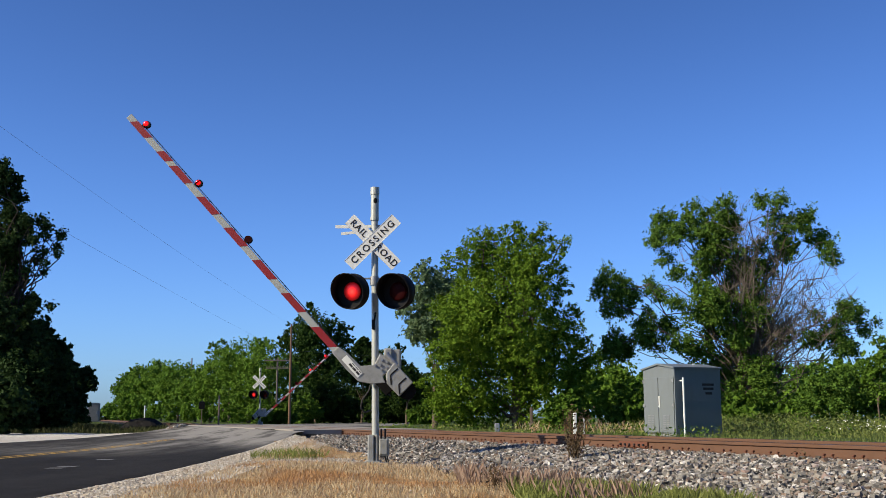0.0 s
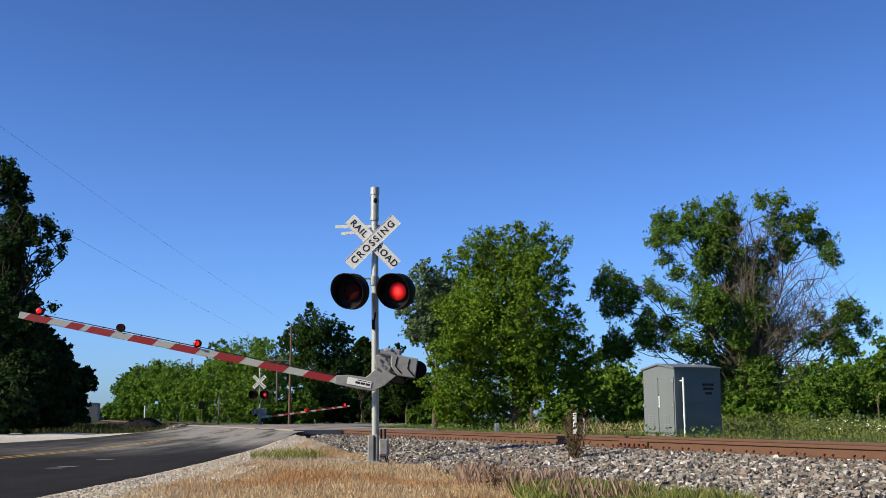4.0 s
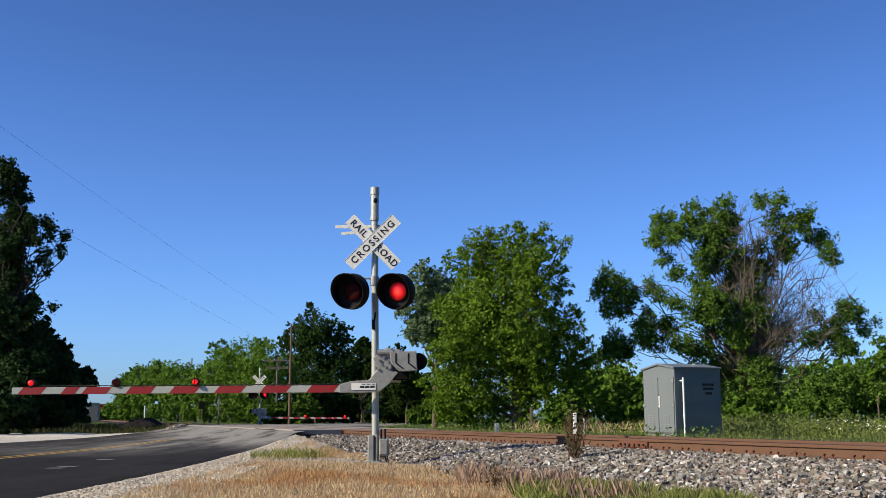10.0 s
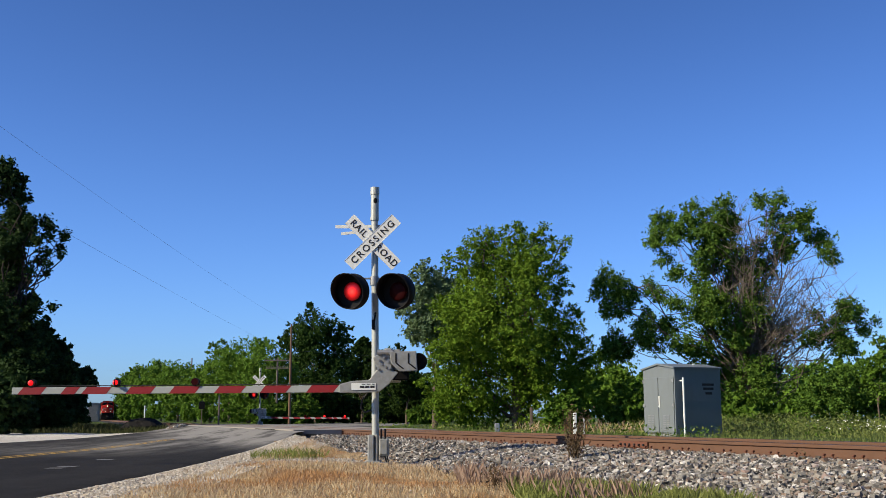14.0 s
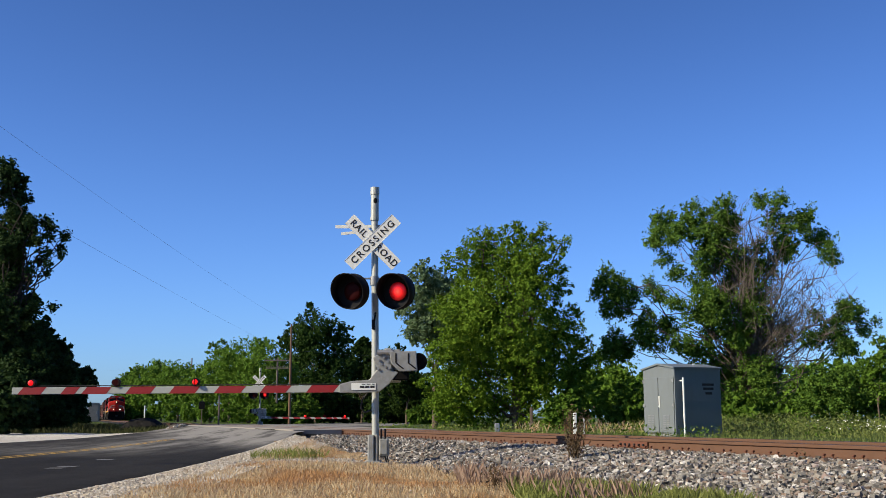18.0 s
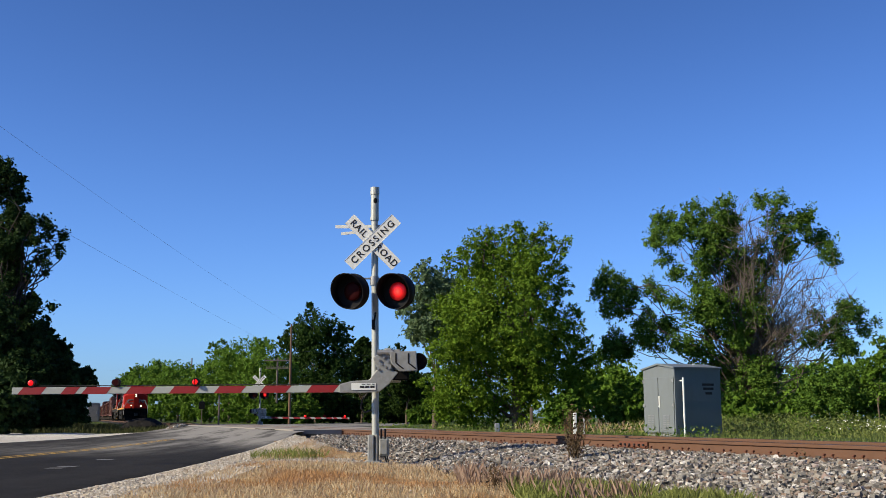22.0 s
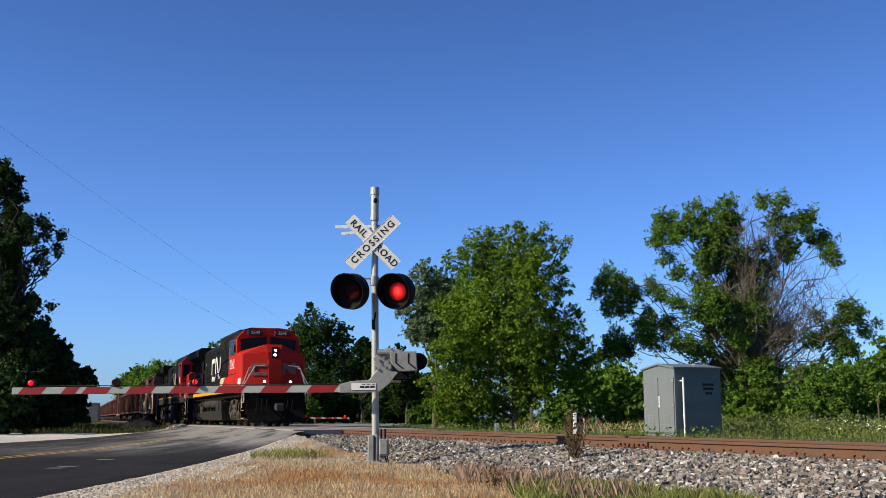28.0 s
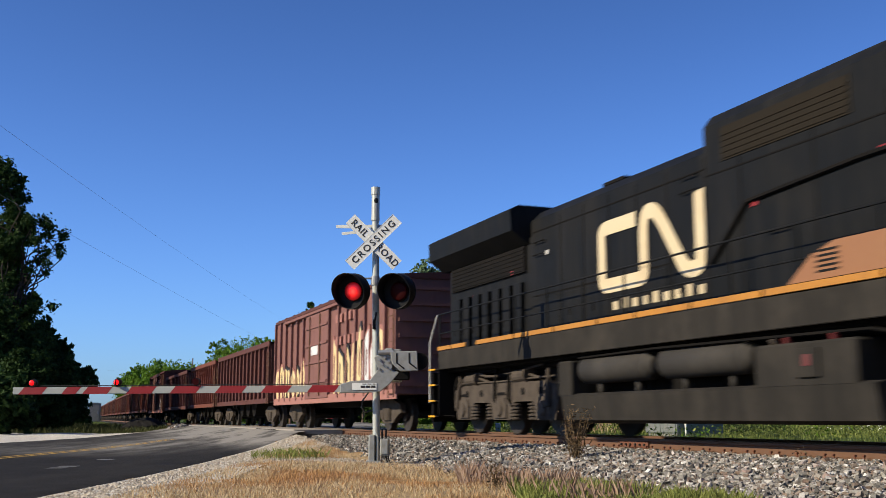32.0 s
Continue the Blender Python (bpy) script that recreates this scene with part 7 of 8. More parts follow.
def freight_truck(parent, yc):
    bm = bm_new()
    box(bm, -1.0, 1.0, yc - 0.22, yc + 0.22, 0.42, 0.74, 0.04)
    tr = part("truck", bm, "under_black", parent, "two-axle freight truck")
    for sx in (-1, 1):
        bm = bm_new()
        out = [(yc - 1.12, 0.50), (yc - 1.05, 0.72), (yc - 0.45, 0.86), (yc + 0.45, 0.86), (yc + 1.05, 0.72), (yc + 1.12, 0.50), (yc + 0.8, 0.42), (yc + 0.42, 0.22), (yc - 0.42, 0.22), (yc - 0.8, 0.42)]
        prism(bm, out, sx * 0.96, sx * 1.10, "x")
        part("side_frame", bm, "truck_grey", tr)
        bm = bm_new()
        for q in range(3):
            tube(bm, (sx * 1.11, yc - 0.2 + q * 0.2, 0.30), (sx * 1.11, yc - 0.2 + q * 0.2, 0.62), 0.085, seg=10)
        part("spring_group", bm, "truck_grey", tr)
    for k in (-0.85, 0.85):
        wheelset(tr, yc + k, 0.44)


def coupler(parent, y, way):
    bm = bm_new()
    box(bm, -0.14, 0.14, min(y, y + way * 0.5), max(y, y + way * 0.5), 0.78, 0.98, 0.02)
    box(bm, -0.20, 0.20, min(y + way * 0.4, y + way * 0.72), max(y + way * 0.4, y + way * 0.72), 0.72, 1.04, 0.05)
    part("coupler", bm, "wheel_steel", parent, "rusty knuckle coupler")


def side_shape(parent, name, pts, x, mat, label="", t=0.012):
    """A flat painted shape on a side wall; pts are (y, z)."""
    bm = bm_new()
    prism(bm, pts, min(x, x + math.copysign(t, x)), max(x, x + math.copysign(t, x)), "x")
    return part(name, bm, mat, parent, label)


def stroke(bm, pts, w, x0, x1):
    """One flat band with rounded turns along a line of (y, z) points."""
    p = [Vector(a) for a in pts]
    for _ in range(2):
        q = [p[0]]
        for a, b in zip(p, p[1:]):
            q += [a.lerp(b, 0.25), a.lerp(b, 0.75)]
        p = q[:1] + q[2:-1] + [p[-1]]
    rim = []
    for i, a in enumerate(p):
        d0 = (a - p[i - 1]).normalized() if i else (p[1] - a).normalized()
        d1 = (p[i + 1] - a).normalized() if i + 1 < len(p) else d0
        n = Vector((-(d0.y + d1.y), d0.x + d1.x)).normalized()
        c = max(0.6, n.dot(Vector((-d0.y, d0.x))))
        rim.append((a + n * w / 2 / c, a - n * w / 2 / c))
    v = [[bm.verts.new((x, e.x, e.y)) for x in (x0, x1) for e in r] for r in rim]
    for a, b in zip(v, v[1:]):
        bm.faces.new((a[0], b[0], b[1], a[1]))
        bm.faces.new((a[2], a[3], b[3], b[2]))
        bm.faces.new((a[0], a[2], b[2], b[0]))
        bm.faces.new((a[1], b[1], b[3], a[3]))
    bm.faces.new((v[0][0], v[0][1], v[0][3], v[0][2]))
    bm.faces.new((v[-1][0], v[-1][2], v[-1][3], v[-1][1]))
    bmesh.ops.recalc_face_normals(bm, faces=bm.faces)


def emblem(parent, x, y0, y1, z0, z1, w, mat):
    """The railway's mark: one wide running band, as two plain shapes."""
    # on the camera's side the train's front is to the right, so y grows to the right
    h, L = z1 - z0, y1 - y0
    xs = (min(x, x + math.copysign(0.012, x)), max(x, x + math.copysign(0.012, x)))
    sg = 1 if x > 0 else -1

    def at(u, v):
        return ((y0 + L * u) if sg > 0 else (y1 - L * u), z0 + h * v)

    bm = bm_new()
    stroke(bm, [at(0.40, 0.93), at(0.20, 0.93), at(0.05, 0.93), at(0.05, 0.72), at(0.05, 0.28), at(0.05, 0.06), at(0.20, 0.06), at(0.34, 0.06), at(0.47, 0.06), at(0.47, 0.22)], w, *xs)
    part("emblem_hook", bm, mat, parent, "painted hook-shaped band")
    bm = bm_new()
    stroke(bm, [at(0.47, 0.20), at(0.47, 0.45), at(0.47, 0.72), at(0.49, 0.98), at(0.58, 0.98), at(0.66, 0.72), at(0.76, 0.32), at(0.84, 0.03), at(0.95, 0.03), at(0.96, 0.24), at(0.96, 0.60), at(0.96, 1.04)], w, *xs)
    part("emblem_zigzag", bm, mat, parent, "painted zigzag band")


def railing(parent, x, ys, z0, z1, mat="loco_black"):
    bm = bm_new()
    tube(bm, (x, ys[0], z1), (x, ys[-1], z1), 0.018, seg=6)
    tube(bm, (x, ys[0], (z0 + z1) / 2 + 0.05), (x, ys[-1], (z0 + z1) / 2 + 0.05), 0.014, seg=6)
    part("handrail", bm, mat, parent)
    for y in ys:
        part("stanchion", tube(bm_new(), (x, y, z0), (x, y, z1), 0.02, seg=6), mat, parent)


def lamp(parent, x, y, z, r, name):
    bm = bm_new()
    tube(bm, (x, y - 0.10, z), (x, y, z), r * 1.25, seg=18)
    b = part(name, bm, "loco_black", parent)
    bm = bm_new()
    bmesh.ops.create_uvsphere(bm, u_segments=16, v_segments=8, radius=r, matrix=Matrix.Translation((x, y, z)) @ Matrix.Diagonal((1, 0.35, 1, 1)))
    part("lens", bm, "headlight_glow", b, "glowing headlight lens", smooth=True)


def locomotive(name, label, wide, red, cream, number):
    """Six-axle diesel: y runs from +0.9 at the pilot to -20.6; the nose stands at 0."""
    t = thing(name, Matrix(), label, "locomotive", group="locomotives")
    F, R = 0.75, -20.45
    # frame and deck
    bm = bm_new()
    box(bm, -1.28, 1.28, R + 0.66, 0.06, 1.38, 1.61, 0.03)
    box(bm, -1.05, 1.05, R, F, 1.30, 1.61, 0.03)
    box(bm, -0.9, 0.9, R + 0.2, F - 0.2, 1.0, 1.38)
    box(bm, -0.92, 0.92, -13.6, -6.4, 0.70, 1.36)
    part("frame", bm, "under_black", t, "deep black steel underframe")
    for sx in (1, -1):
        # the safety stripe in lengths
        ends = [(0.10, -2.54), (-2.92, -3.9), (-3.92, -5.9), (-5.93, -8.0), (-8.03, -9.6), (-9.63, -11.1), (-11.13, -12.3), (-12.33, -13.9), (-13.93, -15.6), (-15.63, -17.5), (-18.1, -18.95), (-18.98, -19.8)]
        if cream:
            ends[0] = (-1.95, -2.6)
        for a, b in ends:
            bm = bm_new()
            box(bm, sx * 1.50 - 0.012, sx * 1.50 + 0.018, b + 0.012, a - 0.012, 1.63 if not cream else 1.875, 1.81 if not cream else 1.965, 0.004)
            part("sill_stripe", bm, "loco_yellow_old" if cream else "loco_yellow", t, "yellow safety stripe" if not cream else "grimy yellow safety stripe")
    bm = bm_new()
    box(bm, -1.49, 1.49, R + 0.66, 0.08, 1.60, 1.72)
    box(bm, -1.06, 1.06, R, F, 1.60, 1.72)
    part("walkway", bm, "loco_black", t)
    if cream:
        for sx in (1, -1):
            bm = bm_new()
            box(bm, sx * 1.48 - 0.02, sx * 1.48 + 0.02, R + 0.66, -0.1, 1.44, 1.86, 0.01)
            part("side_sill", bm, "tank_grey", t, "dusty grey side sill")
    # engine hood
    hw = 1.10
    bm = bm_new()
    prism(bm, [(-hw, 1.72), (-hw, 4.22), (-hw + 0.22, 4.42), (hw - 0.22, 4.42), (hw, 4.22), (hw, 1.72)], -15.6, -9.72)
    part("engine_hood", bm, "loco_black", t, "black engine hood with dusty panels")
    bm = bm_new()
    prism(bm, [(-hw, 1.72), (-hw, 4.60), (-hw + 0.14, 4.78), (hw - 0.14, 4.78), (hw, 4.60), (hw, 1.72)], -9.72, -3.95)
    part("blower_hood", bm, "loco_black", t, "tall black hood behind the cab")
    bm = bm_new()
    prism(bm, [(-hw + 0.04, 1.72), (-hw + 0.04, 3.92), (hw - 0.04, 3.92), (hw - 0.04, 1.72)], -20.1, -15.6)
    part("radiator_hood", bm, "loco_black", t)
    bm = bm_new()
    prism(bm, [(-hw, 3.80), (-1.47, 4.05), (-1.50, 4.47), (-1.30, 4.58), (1.30, 4.58), (1.50, 4.47), (1.47, 4.05), (hw, 3.80)], -20.45, -15.75)
    part("radiator_wing", bm, "loco_black", t, "flared overhanging radiator housing")
    for sx in (1, -1):
        for y0, y1, z0, z1, nm in ((-9.5, -7.85, 3.95, 4.46, "intake_grille") if not cream else (-9.3, -6.7, 4.0, 4.50, "intake_grille"), (-5.85, -5.1, 3.95, 4.58, "intake_grille"), (-19.9, -15.9, 3.25, 3.78, "radiator_grille")):
            bm = bm_new()
            box(bm, sx * (hw - 0.01) - 0.02, sx * (hw - 0.01) + 0.025, y0, y1, z0, z1)
            g = part(nm, bm, "grille_brown" if nm == "intake_grille" else "under_black", t, "dusty dark screen")
            n = int((z1 - z0) / 0.085)
            for i in range(n):
                bm = bm_new()
                box(bm, sx * (hw + 0.015) - 0.008, sx * (hw + 0.015) + 0.012, y0 + 0.04, y1 - 0.04, z0 + 0.03 + i * 0.085, z0 + 0.065 + i * 0.085)
                part("slat", bm, "grille_brown" if nm == "intake_grille" else "under_black", g)
        for y in (-19.5, -18.95, -18.4, -17.85, -17.3, -16.75, -16.2, -14.8, -13.9, -13.0, -12.1, -11.2, -10.3):
            bm = bm_new()
            box(bm, sx * hw - (0.012 if y > -16 else 0.06), sx * hw + (0.012 if y > -16 else 0.05), y - (0.36 if y > -16 else 0.17), y + (0.36 if y > -16 else 0.17), 1.82, 3.05 if y < -16 else 2.65, 0.006)
            d = part("hood_door", bm, "loco_black", t)
            bm = bm_new()
            box(bm, sx * hw - 0.02, sx * hw + (0.024 if y > -16 else 0.056), y - 0.15, y - 0.11, 2.2, 2.34)
            part("latch", bm, "under_black", d)
        for y, z, m in ((-18.9, 3.0, "loco_white"), (-18.6, 3.02, "arm_red"), (-17.4, 3.02, "arm_red"), (-16.5, 3.3, "arm_red"), (-16.2, 2.95, "loco_white"), (-8.6, 3.25, "arm_red"), (-14.9, 3.5, "loco_white"), (-6.2, 3.45, "arm_red")):
            bm = bm_new()
            box(bm, sx * hw - 0.012, sx * hw + 0.016, y - 0.05, y + 0.05, z - 0.04, z + 0.04)
            part("placard", bm, m, t, "small warning placard")
        for y in (-14.35, -13.45, -12.55, -11.65, -10.75, -9.72, -8.9, -7.4, -6.1):
            bm = bm_new()
            box(bm, sx * hw - 0.01, sx * hw + 0.006, y - 0.012, y + 0.012, 1.74, 4.16)
            part("panel_seam", bm, "under_black", t)
        for y0, y1, z in ((-15.55, -9.75, 2.70), (-15.55, -9.75, 3.98), (-9.7, -4.0, 3.86)):
            bm = bm_new()
            box(bm, sx * hw - 0.01, sx * hw + 0.008, y0, y1, z - 0.012, z + 0.012)
            part("panel_seam", bm, "under_black", t)
        bm = bm_new()
        pipe(bm, [(sx * (hw + 0.03), -9.6, 2.55), (sx * (hw + 0.03), -8.75, 3.30), (sx * (hw + 0.03), -6.6, 3.42), (sx * (hw + 0.03), -4.2, 3.46)], 0.035, 6)
        part("hood_conduit", bm, "under_black", t, "bent black conduit along the hood")
        for y, z in ((-15.2, 3.5), (-15.2, 3.75), (-10.1, 3.72), (-10.1, 3.95), (-4.4, 3.6), (-8.1, 2.8)):
            bm = bm_new()
            pipe(bm, [(sx * hw, y - 0.2, z), (sx * (hw + 0.06), y - 0.2, z), (sx * (hw + 0.06), y + 0.2, z), (sx * hw, y + 0.2, z)], 0.012, 5)
            part("grab_iron", bm, "under_black", t)
        railing(t, sx * 1.46, [-4.6 - 1.38 * i for i in range(12)], 1.72, 2.72)
        # battery and equipment boxes below the cab
        bm = bm_new()
        box(bm, sx * 1.02, sx * 1.46, -8.2, -3.95, 1.72, 2.42, 0.02)
        part("equipment_box", bm, "loco_black", t)
        for i in range(10):
            bm = bm_new()
            y0, z = (-7.02, -5.68)[i // 5], 2.06 + (i % 5) * 0.062
            box(bm, sx * 1.46 - 0.01, sx * 1.46 + 0.026, y0, y0 + 0.38, z, z + 0.026)
            part("louvre", bm, "loco_black", t)
    bm = bm_new()
    box(bm, -0.40, 0.45, -13.70, -13.05, 4.36, 4.60, 0.03)
    box(bm, -0.46, 0.51, -13.75, -13.00, 4.59, 4.66, 0.01)
    part("exhaust_outlet", bm, "under_black", t)
    bm = bm_new()
    for y in (-12.2, -11.9, -11.6):
        tube(bm, (0.25, y, 4.40), (0.25, y + 0.35, 4.60), 0.07, 0.11, seg=10)
    part("air_horn", bm, "under_black", t)
    # colour fields on both sides
    for sx in (1, -1):
        fa = "loco_cream" if cream else "loco_white"
        side_shape(t, "colour_field", [(-3.97, 3.88), (-4.5, 3.86), (-4.85, 3.80), (-5.25, 3.40), (-5.95, 2.52), (-4.75, 2.52), (-4.45, 3.0), (-3.97, 3.0)] if not cream else [(-4.6, 3.9), (-5.0, 3.8), (-5.4, 3.3), (-6.0, 2.5), (-4.6, 2.5)], sx * (hw + 0.004), fa, "pale slanting colour field")
        side_shape(t, "colour_field", [(-6.75, 2.36), (-6.5, 2.415), (-5.32, 2.415), (-5.95, 1.83), (-7.24, 1.83)] if not cream else [(-7.1, 2.3), (-6.7, 2.415), (-5.0, 2.415), (-5.4, 1.98), (-7.55, 1.98)], sx * 1.466, "loco_tan" if cream else "loco_cream", "faded tan slanting field")
        side_shape(t, "colour_field", [(-3.97, 2.415), (-5.28, 2.415), (-5.91, 1.83), (-3.97, 1.83)] if not cream else [(-4.6, 2.415), (-4.97, 2.415), (-5.36, 1.98), (-4.6, 1.98)], sx * 1.466, red if not cream else "loco_tan", "lower colour field")
        if not cream:
            side_shape(t, "colour_field", [(-3.97, 2.98), (-4.43, 2.98), (-4.72, 2.52), (-3.97, 2.52)], sx * (hw + 0.004), red, "red colour field")
        emblem(t, sx * (hw + 0.006), *((-12.95, -9.75) if cream else (-12.65, -9.3)), 2.50, 3.66, 0.25, fa)
        if cream:
            for i in range(9):
                bm = bm_new()
                box(bm, sx * hw - 0.01, sx * hw + 0.015, -12.45 + i * 0.31, -12.30 + i * 0.31, 2.14, 2.28 + 0.04 * (i % 3 == 1))
                part("lettering_bar", bm, "loco_cream", t, "small painted lettering")
    # cab
    cw = 1.50
    cab0, cab1 = (-3.95, -1.58) if wide else (-4.55, -2.30)
    bm = bm_new()
    prism(bm, [(-cw, 1.72), (-cw, 4.18), (-1.12, 4.58), (-0.75, 4.68), (0.75, 4.68), (1.12, 4.58), (cw, 4.18), (cw, 1.72)], cab0, cab1)
    cab = part("cab", bm, red, t, "red painted crew cab")
    bm = bm_new()
    prism(bm, [(-cw - 0.01, 4.19), (-1.12, 4.60), (-0.75, 4.70), (0.75, 4.70), (1.12, 4.60), (cw + 0.01, 4.19), (1.10, 4.64), (0.75, 4.735), (-0.75, 4.735), (-1.10, 4.64)], cab0, cab1 - 0.5)
    part("cab_roof", bm, "loco_black", cab, "black cab roof")
    for sx in (1, -1):
        wy = [(-3.72, -3.36), (-3.26, -2.62), (-2.50, -2.10)] if wide else [(-4.05, -3.40), (-3.30, -2.75)]
        zl, zh = (3.45, 4.13) if wide else (3.25, 3.98)
        bm = bm_new()
        box(bm, sx * cw - 0.03, sx * cw + 0.012, wy[0][0] - 0.06, wy[-1][1] + 0.06, zl - 0.06, zh + 0.05, 0.01)
        fr = part("window_frame", bm, "truck_grey" if wide else red, cab)
        for a, b in wy:
            bm = bm_new()
            box(bm, sx * cw - 0.01, sx * cw + 0.018, a, b, zl, zh)
            part("pane", bm, "window_dark", fr, "dark cab window")
        bm = bm_new()
        if wide:
            box(bm, sx * cw, sx * (cw + 0.09), -1.98, -1.92, 3.5, 3.85, 0.01)
        else:
            prism(bm, [(sx * cw, 4.06), (sx * (cw + 0.32), 3.90), (sx * (cw + 0.32), 3.87), (sx * cw, 4.02)], -4.2, -2.6)
        part("sunshade" if not wide else "mirror", bm, "loco_black", cab)
        letters("cab_number", number, 0.66, "loco_white" if wide else "loco_cream", cab, Matrix.Translation((sx * (cw + 0.003), -2.85 if wide else -3.45, 2.95)) @ (pose(0, 0, 0, 90, 0, 90) if sx > 0 else pose(0, 0, 0, 90, 0, -90)) @ Matrix.Diagonal((1.02 if wide else 0.82, 1, 1, 1)), "white painted cab number", bold=0.005)
        bm = bm_new()
        box(bm, sx * cw - 0.004, sx * cw + 0.008, cab0 + 0.1, cab1 - 0.05, 2.47, 2.50)
        part("cab_seam", bm, "under_black", cab)
        if not wide:
            bm = bm_new()
            tube(bm, (sx * (cw + 0.006), -3.42, 2.95), (sx * (cw + 0.008), -3.42, 2.95), 0.24, seg=20)
            part("white_patch", bm, "loco_white", cab, "white painted patch over a numeral")
            bm = bm_new()
            box(bm, sx * cw - 0.004, sx * cw + 0.01, -2.75, -2.35, 2.05, 2.42)
            part("placard", bm, "loco_cream", cab)
    if wide:
        # broad nose
        bm = bm_new()
        lo = [(-1.50, -1.78, 1.72), (-1.50, -0.22, 1.72), (-1.44, -0.16, 1.72), (-0.30, 0.09, 1.72), (0.30, 0.09, 1.72), (1.44, -0.16, 1.72), (1.50, -0.22, 1.72), (1.50, -1.78, 1.72)]
        hi = [(-1.50, -1.78, 3.44), (-1.50, -0.30, 3.30), (-1.42, -0.25, 3.34), (-0.30, 0.0, 3.44), (0.30, 0.0, 3.44), (1.42, -0.25, 3.34), (1.50, -0.30, 3.30), (1.50, -1.78, 3.44)]
        top = [(-1.36, -1.78, 3.54), (-0.38, -0.14, 3.80), (0.38, -0.14, 3.80), (1.36, -1.78, 3.54)]
        va, vb = [bm.verts.new(p) for p in lo], [bm.verts.new(p) for p in hi]
        for i in range(7):
            bm.faces.new((va[i], va[i + 1], vb[i + 1], vb[i]))
        vt = [bm.verts.new(p) for p in top]
        for q in ((vb[0], vb[1], vt[1], vt[0]), (vb[1], vb[2], vt[1]), (vb[2], vb[3], vt[1]), (vb[3], vb[4], vt[2], vt[1]), (vb[4], vb[5], vt[2]), (vb[5], vb[6], vt[2]), (vb[6], vb[7], vt[3], vt[2]), vt, (vb[0], vt[0], vt[3], vb[7]), (va[7], va[0], vb[0], vb[7]), va[::-1]):
            bm.faces.new(q)
        bmesh.ops.recalc_face_normals(bm, faces=bm.faces)
        nose = part("nose", bm, red, t, "broad red safety-cab nose")
        # windscreen, brow with number boards
        for sx in (1, -1):
            bm = bm_new()
            prism(bm, [(sx * 0.08, 3.64), (sx * 1.32, 3.56), (sx * 1.34, 4.12), (sx * 0.08, 4.28)], cab1 - 0.01, cab1 + 0.022)
            part("windscreen", bm, "window_dark", cab, "dark windscreen pane")
            bm = bm_new()
            box(bm, sx * 0.28, sx * 1.02, cab1 - 0.05, cab1 + 0.09, 4.32, 4.56, 0.02)
            nb = part("number_board", bm, "sign_black", cab, "black number board")
            letters("board_number", number, 0.21, "loco_white", nb, Matrix.Translation((sx * 0.65, cab1 + 0.094, 4.44)) @ pose(0, 0, 0, 90, 0, 180), "white numerals", bold=0.003)
            # white grab rails and steps at the front corners
            bm = bm_new()
            pipe(bm, [(sx * 1.48, 0.10, 0.85), (sx * 1.48, 0.10, 1.90), (sx * 1.20, 0.18, 2.68), (sx * 1.10, 0.03, 2.70)], 0.021, 8)
            part("grab_rail", bm, "rail_white", t, "white front grab rail")
            bm = bm_new()
            pipe(bm, [(sx * 1.48, F - 0.12, 1.08), (sx * 1.48, F - 0.14, 1.92), (sx * 1.02, F - 0.10, 2.74), (sx * 0.55, F - 0.14, 2.78)], 0.021, 8)
            part("grab_rail", bm, "rail_white", t, "white front grab rail")
            bm = bm_new()
            box(bm, min(sx * 1.46, sx * 1.508), max(sx * 1.46, sx * 1.508), -1.05, -0.26, 1.94, 2.22)
            part("white_panel", bm, "loco_white", t, "white reflective panel")
            lamp(t, sx * 0.60, F + 0.10, 2.04, 0.056, "ditch_light")
            part("lamp_bracket", box(bm_new(), sx * 0.60 - 0.07, sx * 0.60 + 0.07, F - 0.15, F + 0.02, 1.62, 1.98, 0.01), "loco_black", t)
        for z in (3.30, 3.52):
            lamp(t, 0.0, 0.13, z, 0.058, "headlight")
        bm = bm_new()
        box(bm, -0.15, 0.15, -0.16, 0.09, 3.14, 3.68, 0.02)
        part("headlight_case", bm, "loco_black", t)
        bm = bm_new()
        box(bm, -0.34, 0.28, 0.0, 0.098, 1.8, 3.10, 0.008)
        part("nose_door", bm, red, nose, "red nose door")
        # pale band on the nose
        bm = bm_new()
        prism(bm, [(0.72, 2.34), (0.79, 2.42), (0.79, 2.80), (0.72, 2.90), (0.02, 2.90), (0.02, 2.76), (0.62, 2.76), (0.62, 2.48), (0.02, 2.48), (0.02, 2.34)], -0.06, 0.012)
        part("emblem_hook", bm, "nose_grey", nose, "grey hook-shaped band").matrix_basis = pose(0.30, 0.083, 0, 0, 0, -12.4)
        bm = bm_new()
        prism(bm, [(-0.02, 2.42), (-0.02, 2.94), (-0.17, 2.94), (-0.54, 2.66), (-0.54, 2.94), (-0.70, 2.94), (-0.70, 2.42), (-0.54, 2.42), (-0.17, 2.7), (-0.17, 2.42)], -0.06, 0.012)
        part("emblem_zigzag", bm, "nose_grey", nose, "grey zigzag band").matrix_basis = pose(-0.36, 0.07, 0, 0, 0, 12.4)
    else:
        bm = bm_new()
        prism(bm, [(-1.14, 1.72), (-1.14, 3.30), (-0.92, 3.46), (0.92, 3.46), (1.14, 3.30), (1.14, 1.72)], cab1, -0.85)
        nose = part("nose", bm, red, t, "narrow red low nose")
        for sx in (1, -1):
            bm = bm_new()
            prism(bm, [(sx * 0.16, 3.56), (sx * 0.80, 3.50), (sx * 0.80, 4.02), (sx * 0.16, 4.12)], cab1 - 0.01, cab1 + 0.02)
